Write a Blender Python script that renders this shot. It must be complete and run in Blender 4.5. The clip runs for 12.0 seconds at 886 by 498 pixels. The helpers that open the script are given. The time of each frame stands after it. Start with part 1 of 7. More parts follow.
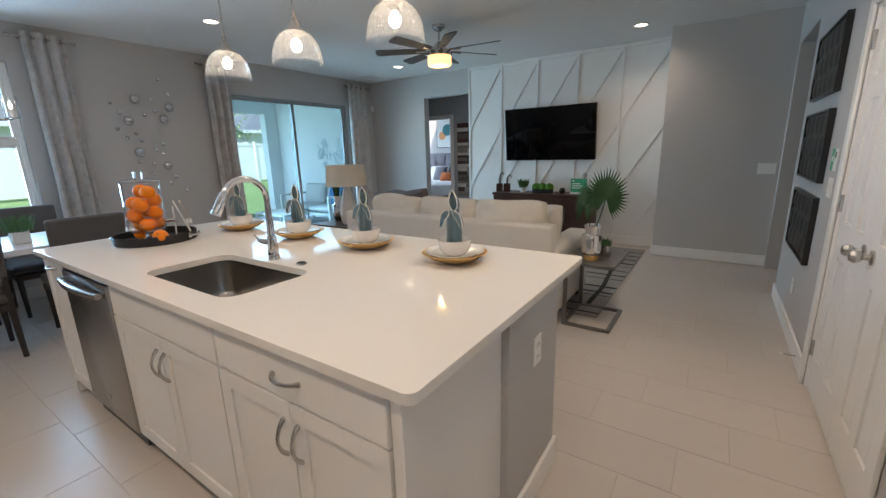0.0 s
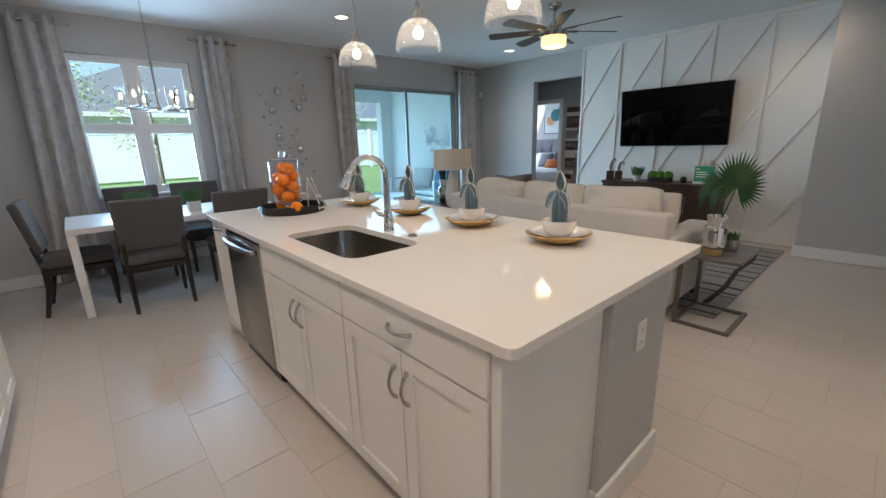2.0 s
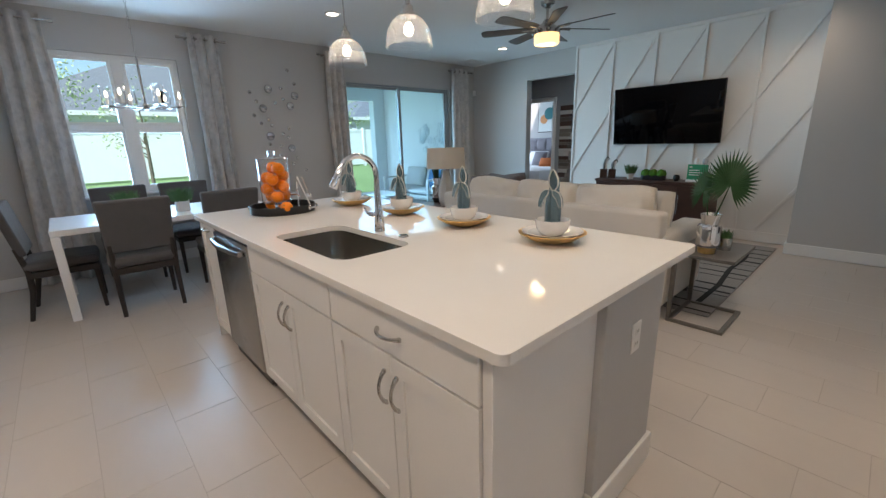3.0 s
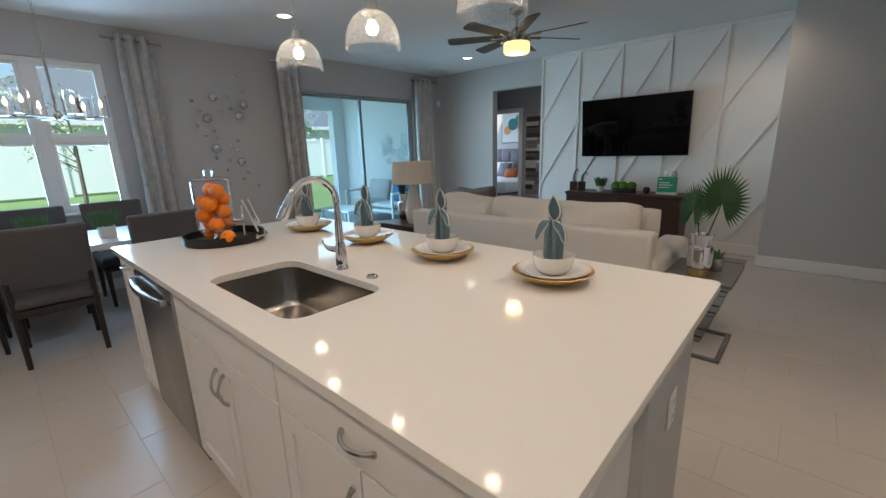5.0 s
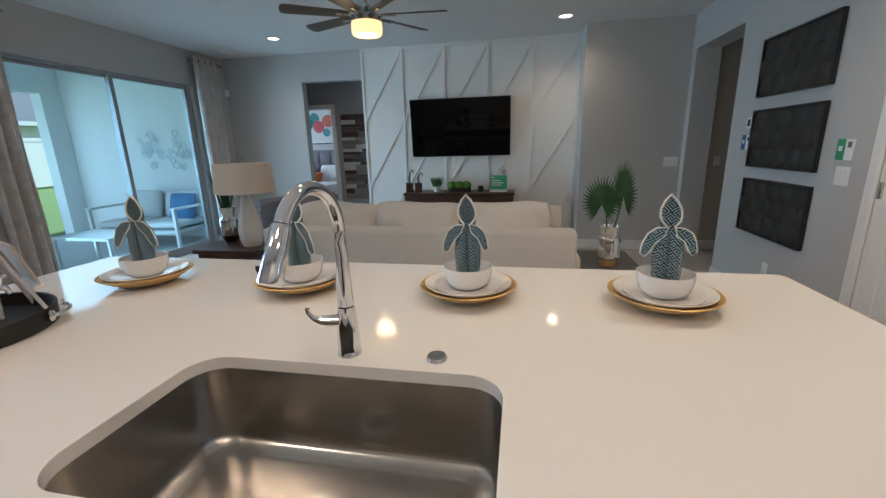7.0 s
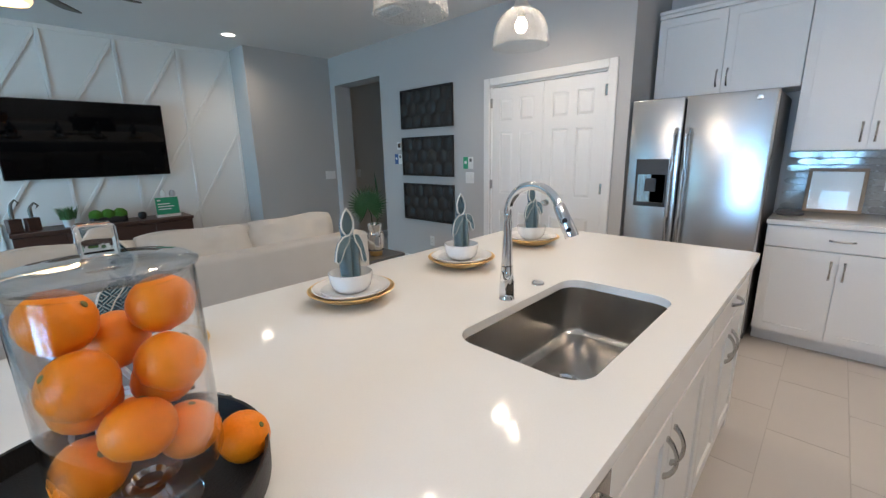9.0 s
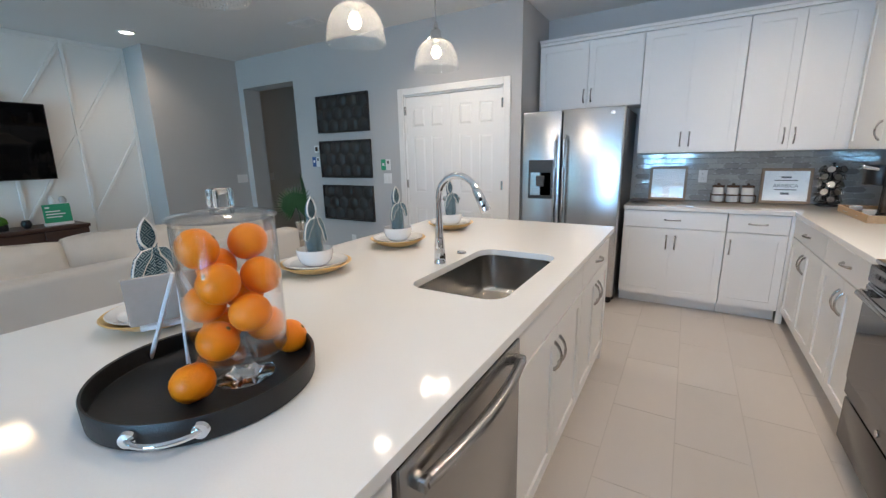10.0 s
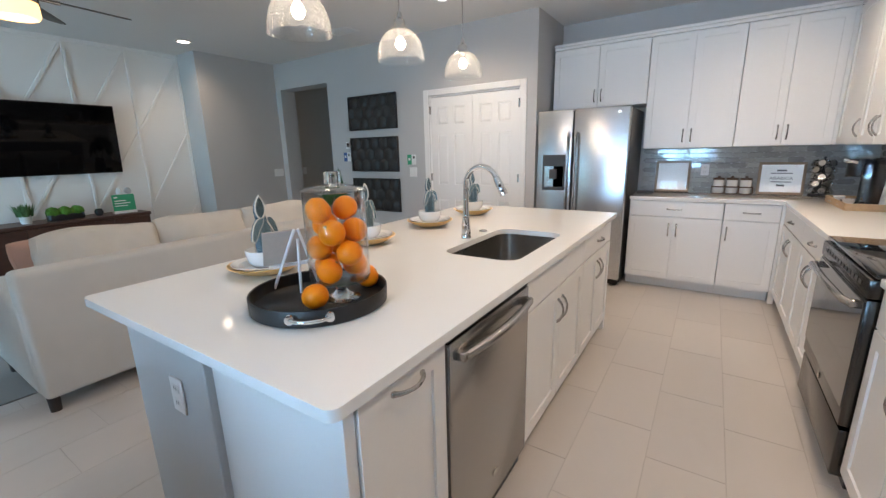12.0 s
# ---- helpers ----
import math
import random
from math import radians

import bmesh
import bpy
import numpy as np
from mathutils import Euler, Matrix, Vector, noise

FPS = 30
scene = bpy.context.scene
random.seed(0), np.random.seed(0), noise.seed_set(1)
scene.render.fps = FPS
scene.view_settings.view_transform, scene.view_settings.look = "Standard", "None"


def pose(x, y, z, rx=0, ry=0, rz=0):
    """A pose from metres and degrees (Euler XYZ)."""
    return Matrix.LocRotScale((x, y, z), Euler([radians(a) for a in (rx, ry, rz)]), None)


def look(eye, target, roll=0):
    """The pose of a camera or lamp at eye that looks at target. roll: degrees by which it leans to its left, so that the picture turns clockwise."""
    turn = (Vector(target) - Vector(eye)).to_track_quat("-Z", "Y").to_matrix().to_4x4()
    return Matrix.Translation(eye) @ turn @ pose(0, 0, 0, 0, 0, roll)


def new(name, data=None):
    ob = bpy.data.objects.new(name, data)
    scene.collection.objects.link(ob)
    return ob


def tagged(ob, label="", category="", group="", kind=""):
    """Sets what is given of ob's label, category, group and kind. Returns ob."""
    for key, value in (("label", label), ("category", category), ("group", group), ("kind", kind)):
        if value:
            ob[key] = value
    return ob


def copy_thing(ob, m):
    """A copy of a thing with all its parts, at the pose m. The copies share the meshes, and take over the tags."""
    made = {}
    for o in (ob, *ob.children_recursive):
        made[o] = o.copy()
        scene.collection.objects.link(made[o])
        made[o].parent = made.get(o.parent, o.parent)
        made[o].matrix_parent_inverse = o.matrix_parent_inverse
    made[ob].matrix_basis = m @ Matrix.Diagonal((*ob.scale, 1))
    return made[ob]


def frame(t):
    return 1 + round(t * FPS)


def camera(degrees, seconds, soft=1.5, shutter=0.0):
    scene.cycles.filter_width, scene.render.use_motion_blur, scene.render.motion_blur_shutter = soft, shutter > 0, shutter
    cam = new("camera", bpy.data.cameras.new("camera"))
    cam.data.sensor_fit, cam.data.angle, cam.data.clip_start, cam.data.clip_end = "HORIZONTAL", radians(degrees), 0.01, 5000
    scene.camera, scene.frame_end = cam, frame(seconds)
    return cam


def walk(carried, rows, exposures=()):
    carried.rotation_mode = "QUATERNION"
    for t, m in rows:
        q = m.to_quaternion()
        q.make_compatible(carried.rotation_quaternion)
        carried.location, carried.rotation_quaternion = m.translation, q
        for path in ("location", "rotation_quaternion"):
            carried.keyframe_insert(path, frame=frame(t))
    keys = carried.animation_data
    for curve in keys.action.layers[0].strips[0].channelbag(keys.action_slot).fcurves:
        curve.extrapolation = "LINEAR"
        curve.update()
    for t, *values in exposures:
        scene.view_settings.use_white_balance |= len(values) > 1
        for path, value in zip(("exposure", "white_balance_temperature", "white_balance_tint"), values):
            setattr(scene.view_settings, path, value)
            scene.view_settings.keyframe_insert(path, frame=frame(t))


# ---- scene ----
cam = camera(95.0, 12.0, soft=1.4)
PATH = [
    (0, (0.459, 0.426, 1.402), (-0.63, 2.037, 0.935), -1.6),
    (0.5, (0.484, 0.374, 1.399), (-0.713, 1.903, 0.922), -1.8),
    (1, (0.482, 0.328, 1.385), (-0.83, 1.756, 0.894), -1.7),
    (1.5, (0.485, 0.337, 1.367), (-0.913, 1.676, 0.865), -1.5),
    (2, (0.493, 0.345, 1.37), (-0.951, 1.632, 0.859), -1.6),
    (2.5, (0.497, 0.35, 1.375), (-0.945, 1.636, 0.856), -1.9),
    (3, (0.476, 0.379, 1.369), (-0.949, 1.684, 0.851), -1.7),
    (5, (0.171, 0.592, 1.409), (-1.134, 2.03, 0.929), -1.8),
    (5.5, (-0.029, 0.636, 1.404), (-1.242, 2.152, 0.926), -1.7),
    (6, (-0.269, 0.741, 1.388), (-1.327, 2.368, 0.906), -1.7),
    (6.5, (-0.57, 0.76, 1.38), (-1.374, 2.526, 0.894), -1.7),
    (7, (-0.92, 0.755, 1.376), (-1.283, 2.66, 0.884), -1.5),
    (7.5, (-1.311, 0.812, 1.37), (-1.144, 2.745, 0.883), -1.4),
    (7.7, (-1.464, 0.813, 1.376), (-1.087, 2.717, 0.893), -1.3),
    (9.3, (-2.56, 0.776, 1.414), (-1.035, 1.987, 0.956), -1.3),
    (9.5, (-2.644, 0.746, 1.415), (-1.06, 1.88, 0.962), -1.3),
    (10, (-2.821, 0.629, 1.391), (-1.149, 1.629, 0.94), -1.3),
    (10.5, (-2.99, 0.553, 1.382), (-1.288, 1.503, 0.932), -1.3),
    (11, (-3.133, 0.508, 1.394), (-1.44, 1.47, 0.939), -1.4),
    (11.5, (-3.194, 0.467, 1.4), (-1.529, 1.475, 0.943), -1.4),
    (12, (-3.23, 0.446, 1.39), (-1.604, 1.513, 0.921), -1.4),
]
walk(cam, [(t, look(eye, target, roll)) for t, eye, target, roll in PATH], exposures=[(0, 0.50, 6570, 15), (3, 0.48, 6520, 15), (5.5, 0.25, 6600, 14), (6.4, 0.24, 6550, 14), (7.7, 0.45, 6350, 15), (9.5, 0.68, 6030, 12), (10.5, 0.72, 6080, 12), (12, 0.76, 6430, 15)])

# ---- world, sun, lamps ----
world = bpy.data.worlds.new("world")
scene.world = world
world.use_nodes = True
wn, wl = world.node_tree.nodes, world.node_tree.links
sky = wn.new("ShaderNodeTexSky")
sky.sky_type, sky.sun_disc = "NISHITA", False
SUN_EL, SUN_AZ = 48.0, 152.0      # degrees; azimuth clockwise from +y
sky.sun_elevation, sky.sun_rotation = radians(SUN_EL), radians(SUN_AZ)
sky.air_density, sky.dust_density = 1.0, 1.5
wl.new(sky.outputs[0], wn["Background"].inputs[0])
wn["Background"].inputs[1].default_value = 0.15

sun = new("sun", bpy.data.lights.new("sun", "SUN"))
sun.data.energy, sun.data.angle, sun.data.color = 5.0, radians(0.5), (1.0, 0.97, 0.92)
sd = Vector((math.sin(radians(SUN_AZ)) * math.cos(radians(SUN_EL)), math.cos(radians(SUN_AZ)) * math.cos(radians(SUN_EL)), math.sin(radians(SUN_EL))))
sun.matrix_world = look(sd * 60, (0, 0, 0))

CEIL = 2.74
WARM = (1.0, 0.80, 0.58)


def point_lamp(name, at, watts, radius, color=WARM):
    ob = new(name, bpy.data.lights.new(name, "POINT"))
    ob.data.energy, ob.data.shadow_soft_size, ob.data.color = watts, radius, color
    ob.matrix_world = Matrix.Translation(at)
    return ob


def can_lamp(at, watts):
    ob = new("can_light_beam", bpy.data.lights.new("can_light_beam", "SPOT"))
    ob.data.energy, ob.data.shadow_soft_size, ob.data.color = watts, 0.06, WARM
    ob.data.spot_size, ob.data.spot_blend = radians(150), 0.9
    ob.matrix_world = look(at, (at[0], at[1] + 0.0001, at[2] - 1))
    return ob


CAN_W, KCAN_W, PENDANT_W, FAN_W, CHAND_W = 19, 35, 3.0, 3.5, 3
# the last can is an added fill, out of view, brightening the east aisle
CANS = [(-0.452, 5.911), (-3.954, 2.898), (-3.988, 5.868), (-2.5, 0.1), (-0.95, 0.1), (0.45, 0.1), (0.22, 2.65)]
PENDANTS = [(-2.037, 1.888), (-1.392, 1.888), (-0.74, 1.888)]
FAN = (-2.25, 4.47)
CHANDELIER = (-4.25, 1.07)


def sky_panel(x, y0, y1, z0, z1, tilt, turn, watts, color):
    """Stand-in for daylight through an opening to the west: an added area lamp outside it, tilted down (-) or up (+)
    and turned about z.
    """
    ob = new("daylight_panel", bpy.data.lights.new("daylight_panel", "AREA"))
    ob.data.shape, ob.data.size, ob.data.size_y = "RECTANGLE", y1 - y0, z1 - z0
    ob.data.energy, ob.data.color, ob.data.spread = watts, color, radians(100)
    c = Vector((x, (y0 + y1) / 2, (z0 + z1) / 2))
    ob.matrix_world = look(c, c + Vector((math.cos(radians(tilt)) * math.cos(radians(turn)), math.cos(radians(tilt)) * math.sin(radians(turn)), math.sin(radians(tilt)))))
    return ob


DAY = (0.58, 0.80, 1.0)
BLUE = (0.42, 0.70, 1.0)
sky_panel(-6.02, 0.5, 1.62, 1.55, 2.45, -50, 0, 17, BLUE)
sky_panel(-6.0, 0.5, 1.62, 0.7, 1.9, 10, 0, 41, BLUE)
sky_panel(-6.4, 3.75, 5.7, 0.1, 2.2, -4, 26, 29, (0.48, 0.79, 1.0))
sky_panel(-6.3, 3.85, 5.95, 1.4, 2.4, -48, -14, 15, DAY)
# added lamp at an assumed, unseen opening, to brighten the bedroom
sky_panel(-8.2, 8.9, 10.1, 0.95, 2.15, -12, 0, 36, DAY)
# added fill lamp outside the lanai, turned to brighten its north wall
sky_panel(-8.9, 3.2, 6.3, 0.3, 2.3, -8, 66, 14, (0.52, 0.80, 1.0))


# ---- materials ----
def ramp_mix(nt, fac, a, b):
    m = nt.nodes.new("ShaderNodeMix")
    m.data_type = "RGBA"
    nt.links.new(fac, m.inputs["Factor"])
    for key, value in (("A", a), ("B", b)):
        sock = [s for s in m.inputs if s.name == key and s.type == "RGBA"][0]
        if isinstance(value, tuple):
            sock.default_value = (*value, 1)
        else:
            nt.links.new(value, sock)
    return [s for s in m.outputs if s.type == "RGBA"][0]


def noise_node(nt, scale, detail=4.0, stretch=(1, 1, 1), rough=0.55, shuffle=False):
    tc = nt.nodes.new("ShaderNodeTexCoord")
    mp = nt.nodes.new("ShaderNodeMapping")
    if shuffle:      # alike pieces take their grain from different places
        info = nt.nodes.new("ShaderNodeObjectInfo")
        mul = nt.nodes.new("ShaderNodeMath")
        mul.operation = "MULTIPLY"
        mul.inputs[1].default_value = 37.0
        nt.links.new(info.outputs["Random"], mul.inputs[0])
        nt.links.new(mul.outputs[0], mp.inputs["Location"])
    mp.inputs["Scale"].default_value = stretch
    nt.links.new(tc.outputs["Object"], mp.inputs[0])
    n = nt.nodes.new("ShaderNodeTexNoise")
    n.inputs["Scale"].default_value, n.inputs["Detail"].default_value = scale, detail
    n.inputs["Roughness"].default_value = rough
    nt.links.new(mp.outputs[0], n.inputs["Vector"])
    return n.outputs["Fac"]


def contrast(nt, fac, lo=0.35, hi=0.65):
    r = nt.nodes.new("ShaderNodeMapRange")
    r.inputs[1].default_value, r.inputs[2].default_value = lo, hi
    nt.links.new(fac, r.inputs[0])
    return r.outputs[0]


def mat(name, base, rough=0.5, metal=0.0, vary=0.06, scale=3.0, fine=60.0, bump=0.0, stretch=(1, 1, 1), dark=None,
        coat=0.0, rough_vary=0.0, sheen=0.0, per_object=0.0, spec=0.5, bump_dist=0.002):
    """Painted or natural surface: base colour varied at two scales, with fine relief."""
    m = bpy.data.materials.new(name)
    m.use_nodes = True
    nt = m.node_tree
    p = nt.nodes["Principled BSDF"]
    big = contrast(nt, noise_node(nt, scale, 3.0, stretch, shuffle=per_object > 0), 0.3, 0.7)
    small = noise_node(nt, fine, 3.0, stretch, shuffle=per_object > 0)
    dk = dark or tuple(c * (1 - vary * 2) for c in base)
    col = ramp_mix(nt, big, base, dk)
    spk = contrast(nt, small, 0.2, 0.8)
    col2 = ramp_mix(nt, spk, col, tuple(min(1, c * (1 + vary)) for c in base))
    if per_object:
        info = nt.nodes.new("ShaderNodeObjectInfo")
        hsv = nt.nodes.new("ShaderNodeHueSaturation")
        mr = nt.nodes.new("ShaderNodeMapRange")
        mr.inputs[3].default_value, mr.inputs[4].default_value = 1 - per_object, 1 + per_object
        nt.links.new(info.outputs["Random"], mr.inputs[0])
        nt.links.new(mr.outputs[0], hsv.inputs["Value"])
        nt.links.new(col2, hsv.inputs["Color"])
        col2 = hsv.outputs[0]
    nt.links.new(col2, p.inputs["Base Color"])
    p.inputs["Metallic"].default_value = metal
    p.inputs["Specular IOR Level"].default_value = spec
    p.inputs["Coat Weight"].default_value = coat
    p.inputs["Coat Roughness"].default_value = 0.06
    p.inputs["Sheen Weight"].default_value = sheen
    if rough_vary:
        mr = nt.nodes.new("ShaderNodeMapRange")
        mr.inputs[3].default_value, mr.inputs[4].default_value = max(0.02, rough - rough_vary), rough + rough_vary
        nt.links.new(big, mr.inputs[0])
        nt.links.new(mr.outputs[0], p.inputs["Roughness"])
    else:
        p.inputs["Roughness"].default_value = rough
    if bump:
        b = nt.nodes.new("ShaderNodeBump")
        b.inputs["Strength"].default_value, b.inputs["Distance"].default_value = bump, bump_dist
        nt.links.new(small, b.inputs["Height"])
        nt.links.new(b.outputs[0], p.inputs["Normal"])
    return m


def glass(name, tint=(1, 1, 1), rough=0.0, ior=1.45, seeds=0.0):
    m = bpy.data.materials.new(name)
    m.use_nodes = True
    nt = m.node_tree
    p = nt.nodes["Principled BSDF"]
    p.inputs["Base Color"].default_value = (*tint, 1)
    p.inputs["Transmission Weight"].default_value = 1.0
    p.inputs["Roughness"].default_value, p.inputs["IOR"].default_value = rough, ior
    if seeds:
        tc = nt.nodes.new("ShaderNodeTexCoord")
        v = nt.nodes.new("ShaderNodeTexVoronoi")
        v.inputs["Scale"].default_value = seeds
        nt.links.new(tc.outputs["Object"], v.inputs["Vector"])
        r = nt.nodes.new("ShaderNodeMapRange")
        r.inputs[1].default_value, r.inputs[2].default_value = 0.05, 0.28
        r.inputs[3].default_value, r.inputs[4].default_value = 1.0, 0.0
        nt.links.new(v.outputs["Distance"], r.inputs[0])
        b = nt.nodes.new("ShaderNodeBump")
        b.inputs["Strength"].default_value, b.inputs["Distance"].default_value = 0.7, 0.002
        nt.links.new(r.outputs[0], b.inputs["Height"])
        nt.links.new(b.outputs[0], p.inputs["Normal"])
    return m


def clear_sheet(name, tint, edge, seeds=0.0, power=2.6):
    """Thin glass: see-through, with a clear gloss that grows towards the edge of a curved wall; seeds are small bubbles."""
    m = bpy.data.materials.new(name)
    m.use_nodes = True
    nt = m.node_tree
    nt.nodes.remove(nt.nodes["Principled BSDF"])
    tr = nt.nodes.new("ShaderNodeBsdfTransparent")
    tr.inputs[0].default_value = (*tint, 1)
    gl = nt.nodes.new("ShaderNodeBsdfGlossy")
    gl.inputs["Roughness"].default_value = 0.01
    lw = nt.nodes.new("ShaderNodeLayerWeight")
    lw.inputs["Blend"].default_value = 0.5
    pw = nt.nodes.new("ShaderNodeMath")
    pw.operation = "POWER"
    pw.inputs[1].default_value = power
    nt.links.new(lw.outputs["Facing"], pw.inputs[0])
    fr = nt.nodes.new("ShaderNodeMapRange")
    fr.inputs[3].default_value, fr.inputs[4].default_value = 0.010, edge
    nt.links.new(pw.outputs[0], fr.inputs[0])
    mx = nt.nodes.new("ShaderNodeMixShader")
    nt.links.new(fr.outputs[0], mx.inputs[0])
    nt.links.new(tr.outputs[0], mx.inputs[1])
    nt.links.new(gl.outputs[0], mx.inputs[2])
    last = mx
    if seeds:
        tc = nt.nodes.new("ShaderNodeTexCoord")
        v = nt.nodes.new("ShaderNodeTexVoronoi")
        v.inputs["Scale"].default_value = seeds
        nt.links.new(tc.outputs["Object"], v.inputs["Vector"])
        r = nt.nodes.new("ShaderNodeMapRange")
        r.inputs[1].default_value, r.inputs[2].default_value = 0.14, 0.28
        r.inputs[3].default_value, r.inputs[4].default_value = 0.4, 0.02
        nt.links.new(v.outputs["Distance"], r.inputs[0])
        bub = nt.nodes.new("ShaderNodeBsdfTranslucent")
        bub.inputs[0].default_value = (0.9, 0.92, 0.93, 1)
        mx2 = nt.nodes.new("ShaderNodeMixShader")
        nt.links.new(r.outputs[0], mx2.inputs[0])
        nt.links.new(mx.outputs[0], mx2.inputs[1])
        nt.links.new(bub.outputs[0], mx2.inputs[2])
        last = mx2
    nt.links.new(last.outputs[0], nt.nodes["Material Output"].inputs[0])
    return m


def glow(name, color, strength):
    m = bpy.data.materials.new(name)
    m.use_nodes = True
    p = m.node_tree.nodes["Principled BSDF"]
    p.inputs["Base Color"].default_value = (*color, 1)
    p.inputs["Emission Color"].default_value = (*color, 1)
    p.inputs["Emission Strength"].default_value = strength
    return m


def stripes_mat(name, a, b, scale, distort=0.0, rough=0.9, kind="BANDS", direction="DIAGONAL", lo=0.45, hi=0.55):
    m = bpy.data.materials.new(name)
    m.use_nodes = True
    nt = m.node_tree
    p = nt.nodes["Principled BSDF"]
    tc = nt.nodes.new("ShaderNodeTexCoord")
    w = nt.nodes.new("ShaderNodeTexWave")
    w.wave_type = kind
    if kind == "BANDS":
        w.bands_direction = direction
    w.inputs["Scale"].default_value, w.inputs["Distortion"].default_value = scale, distort
    w.inputs["Detail"].default_value = 1.0
    nt.links.new(tc.outputs["Object"], w.inputs["Vector"])
    nt.links.new(ramp_mix(nt, contrast(nt, w.outputs["Fac"], lo, hi), a, b), p.inputs["Base Color"])
    p.inputs["Roughness"].default_value = rough
    return m


M_WALL = mat("grey_wall_paint", (0.50, 0.495, 0.49), 0.75, vary=0.015, scale=0.8, fine=240, bump=0.12, bump_dist=0.001)
M_HALL = mat("hall_wall_paint", (0.50, 0.47, 0.43), 0.75, vary=0.015, scale=0.8, fine=240, bump=0.12, bump_dist=0.001)
M_CEIL = mat("ceiling_paint", (0.74, 0.74, 0.735), 0.9, vary=0.012, scale=0.7, fine=140, bump=0.35, bump_dist=0.002)
M_WHITE = mat("white_panel_paint", (0.79, 0.785, 0.77), 0.5, vary=0.012, scale=1.2, fine=200, bump=0.05)
M_TRIM = mat("white_trim_paint", (0.80, 0.795, 0.785), 0.4, vary=0.012, scale=2, fine=150, bump=0.04)
M_CAB = mat("white_cabinet_lacquer", (0.80, 0.79, 0.775), 0.38, vary=0.012, scale=1.5, fine=120, bump=0.03)
M_QUARTZ = mat("white_quartz", (0.80, 0.785, 0.755), 0.065, vary=0.014, scale=5, fine=220, spec=0.27)
M_TILE = mat("porcelain_floor_tile", (0.545, 0.50, 0.46), 0.30, vary=0.012, scale=1.6, fine=14, per_object=0.022, stretch=(0.6, 1.4, 1))
M_GROUT = mat("floor_grout", (0.48, 0.44, 0.40), 0.9, vary=0.05, scale=5, fine=90, bump=0.3)
M_STEEL = mat("brushed_stainless_steel", (0.40, 0.385, 0.37), 0.27, 1.0, vary=0.02, scale=2, fine=90, bump=0.03, stretch=(0.05, 1, 1), rough_vary=0.03, bump_dist=0.0004)
M_SLATE = mat("dark_stainless_steel", (0.085, 0.081, 0.078), 0.24, 1.0, vary=0.02, scale=2, fine=90, bump=0.03, stretch=(0.05, 1, 1), rough_vary=0.03, bump_dist=0.0004)
M_FRIDGE = mat("fridge_steel", (0.62, 0.63, 0.645), 0.27, 1.0, vary=0.03, scale=0.8, fine=7, bump=0.05, stretch=(0.25, 0.25, 1), rough_vary=0.02, bump_dist=0.004)
M_SINK = mat("sink_steel", (0.46, 0.44, 0.415), 0.22, 1.0, vary=0.05, scale=4, fine=160, stretch=(0.05, 1, 1))
M_CHROME = mat("chrome", (0.75, 0.75, 0.76), 0.06, 1.0, vary=0.02)
M_NICKEL = mat("satin_nickel", (0.55, 0.54, 0.52), 0.24, 1.0, vary=0.03)
M_DARKSTEEL = mat("appliance_dark_grey", (0.06, 0.06, 0.062), 0.4, 0.3, vary=0.05)
M_BLACK = mat("black_plastic", (0.012, 0.012, 0.013), 0.35, vary=0.1)
M_BLACKGLASS = mat("black_glass", (0.008, 0.008, 0.009), 0.04, vary=0.02, coat=0.5)
M_TV = mat("tv_screen_glass", (0.002, 0.002, 0.0025), 0.03, vary=0.02, spec=0.2)
M_SOFA = mat("oatmeal_linen_weave", (0.60, 0.57, 0.525), 0.95, vary=0.05, scale=7, fine=420, bump=0.6, sheen=0.25)
M_SOFA_CUSH = mat("cream_cushion_linen", (0.66, 0.62, 0.56), 0.95, vary=0.05, scale=6, fine=420, bump=0.6, sheen=0.25)
M_BLUSH = mat("blush_pillow", (0.52, 0.33, 0.27), 0.95, vary=0.06, scale=8, fine=300, bump=0.5, sheen=0.2)
M_PILLOW = mat("rust_grey_pillow", (0.13, 0.105, 0.10), 0.95, vary=0.3, scale=26, fine=200, bump=0.5, dark=(0.055, 0.04, 0.04))
M_CHAIR = mat("slate_chair_fabric", (0.088, 0.084, 0.085), 0.95, vary=0.12, scale=9, fine=380, bump=0.5, sheen=0.2)
M_CHAIRLEG = mat("espresso_wood", (0.022, 0.017, 0.015), 0.45, vary=0.2, scale=4, fine=50, stretch=(8, 8, 1))
M_WALNUT = mat("dark_walnut", (0.060, 0.026, 0.018), 0.4, vary=0.25, scale=5, fine=40, stretch=(1, 8, 8), bump=0.1)
M_TABLE = mat("white_table_lacquer", (0.76, 0.77, 0.78), 0.3, vary=0.02)
M_OAK = mat("natural_oak", (0.50, 0.34, 0.20), 0.5, vary=0.15, scale=5, fine=60, stretch=(1, 10, 10), bump=0.1)
M_GOLD = mat("gold_rim_glaze", (0.72, 0.48, 0.19), 0.38, 0.5, vary=0.15, scale=30, fine=150)
M_CHINA = mat("white_china", (0.80, 0.785, 0.76), 0.15, vary=0.01, coat=0.4)
M_ORANGE = mat("orange_peel", (0.83, 0.225, 0.003), 0.42, vary=0.06, scale=12, fine=160, bump=0.5, per_object=0.06, spec=0.3)
M_STEM = mat("orange_stem", (0.16, 0.15, 0.04), 0.8, vary=0.2)
M_TRAY = mat("black_tray_leatherette", (0.013, 0.012, 0.012), 0.42, vary=0.15, scale=8, fine=260, bump=0.35)
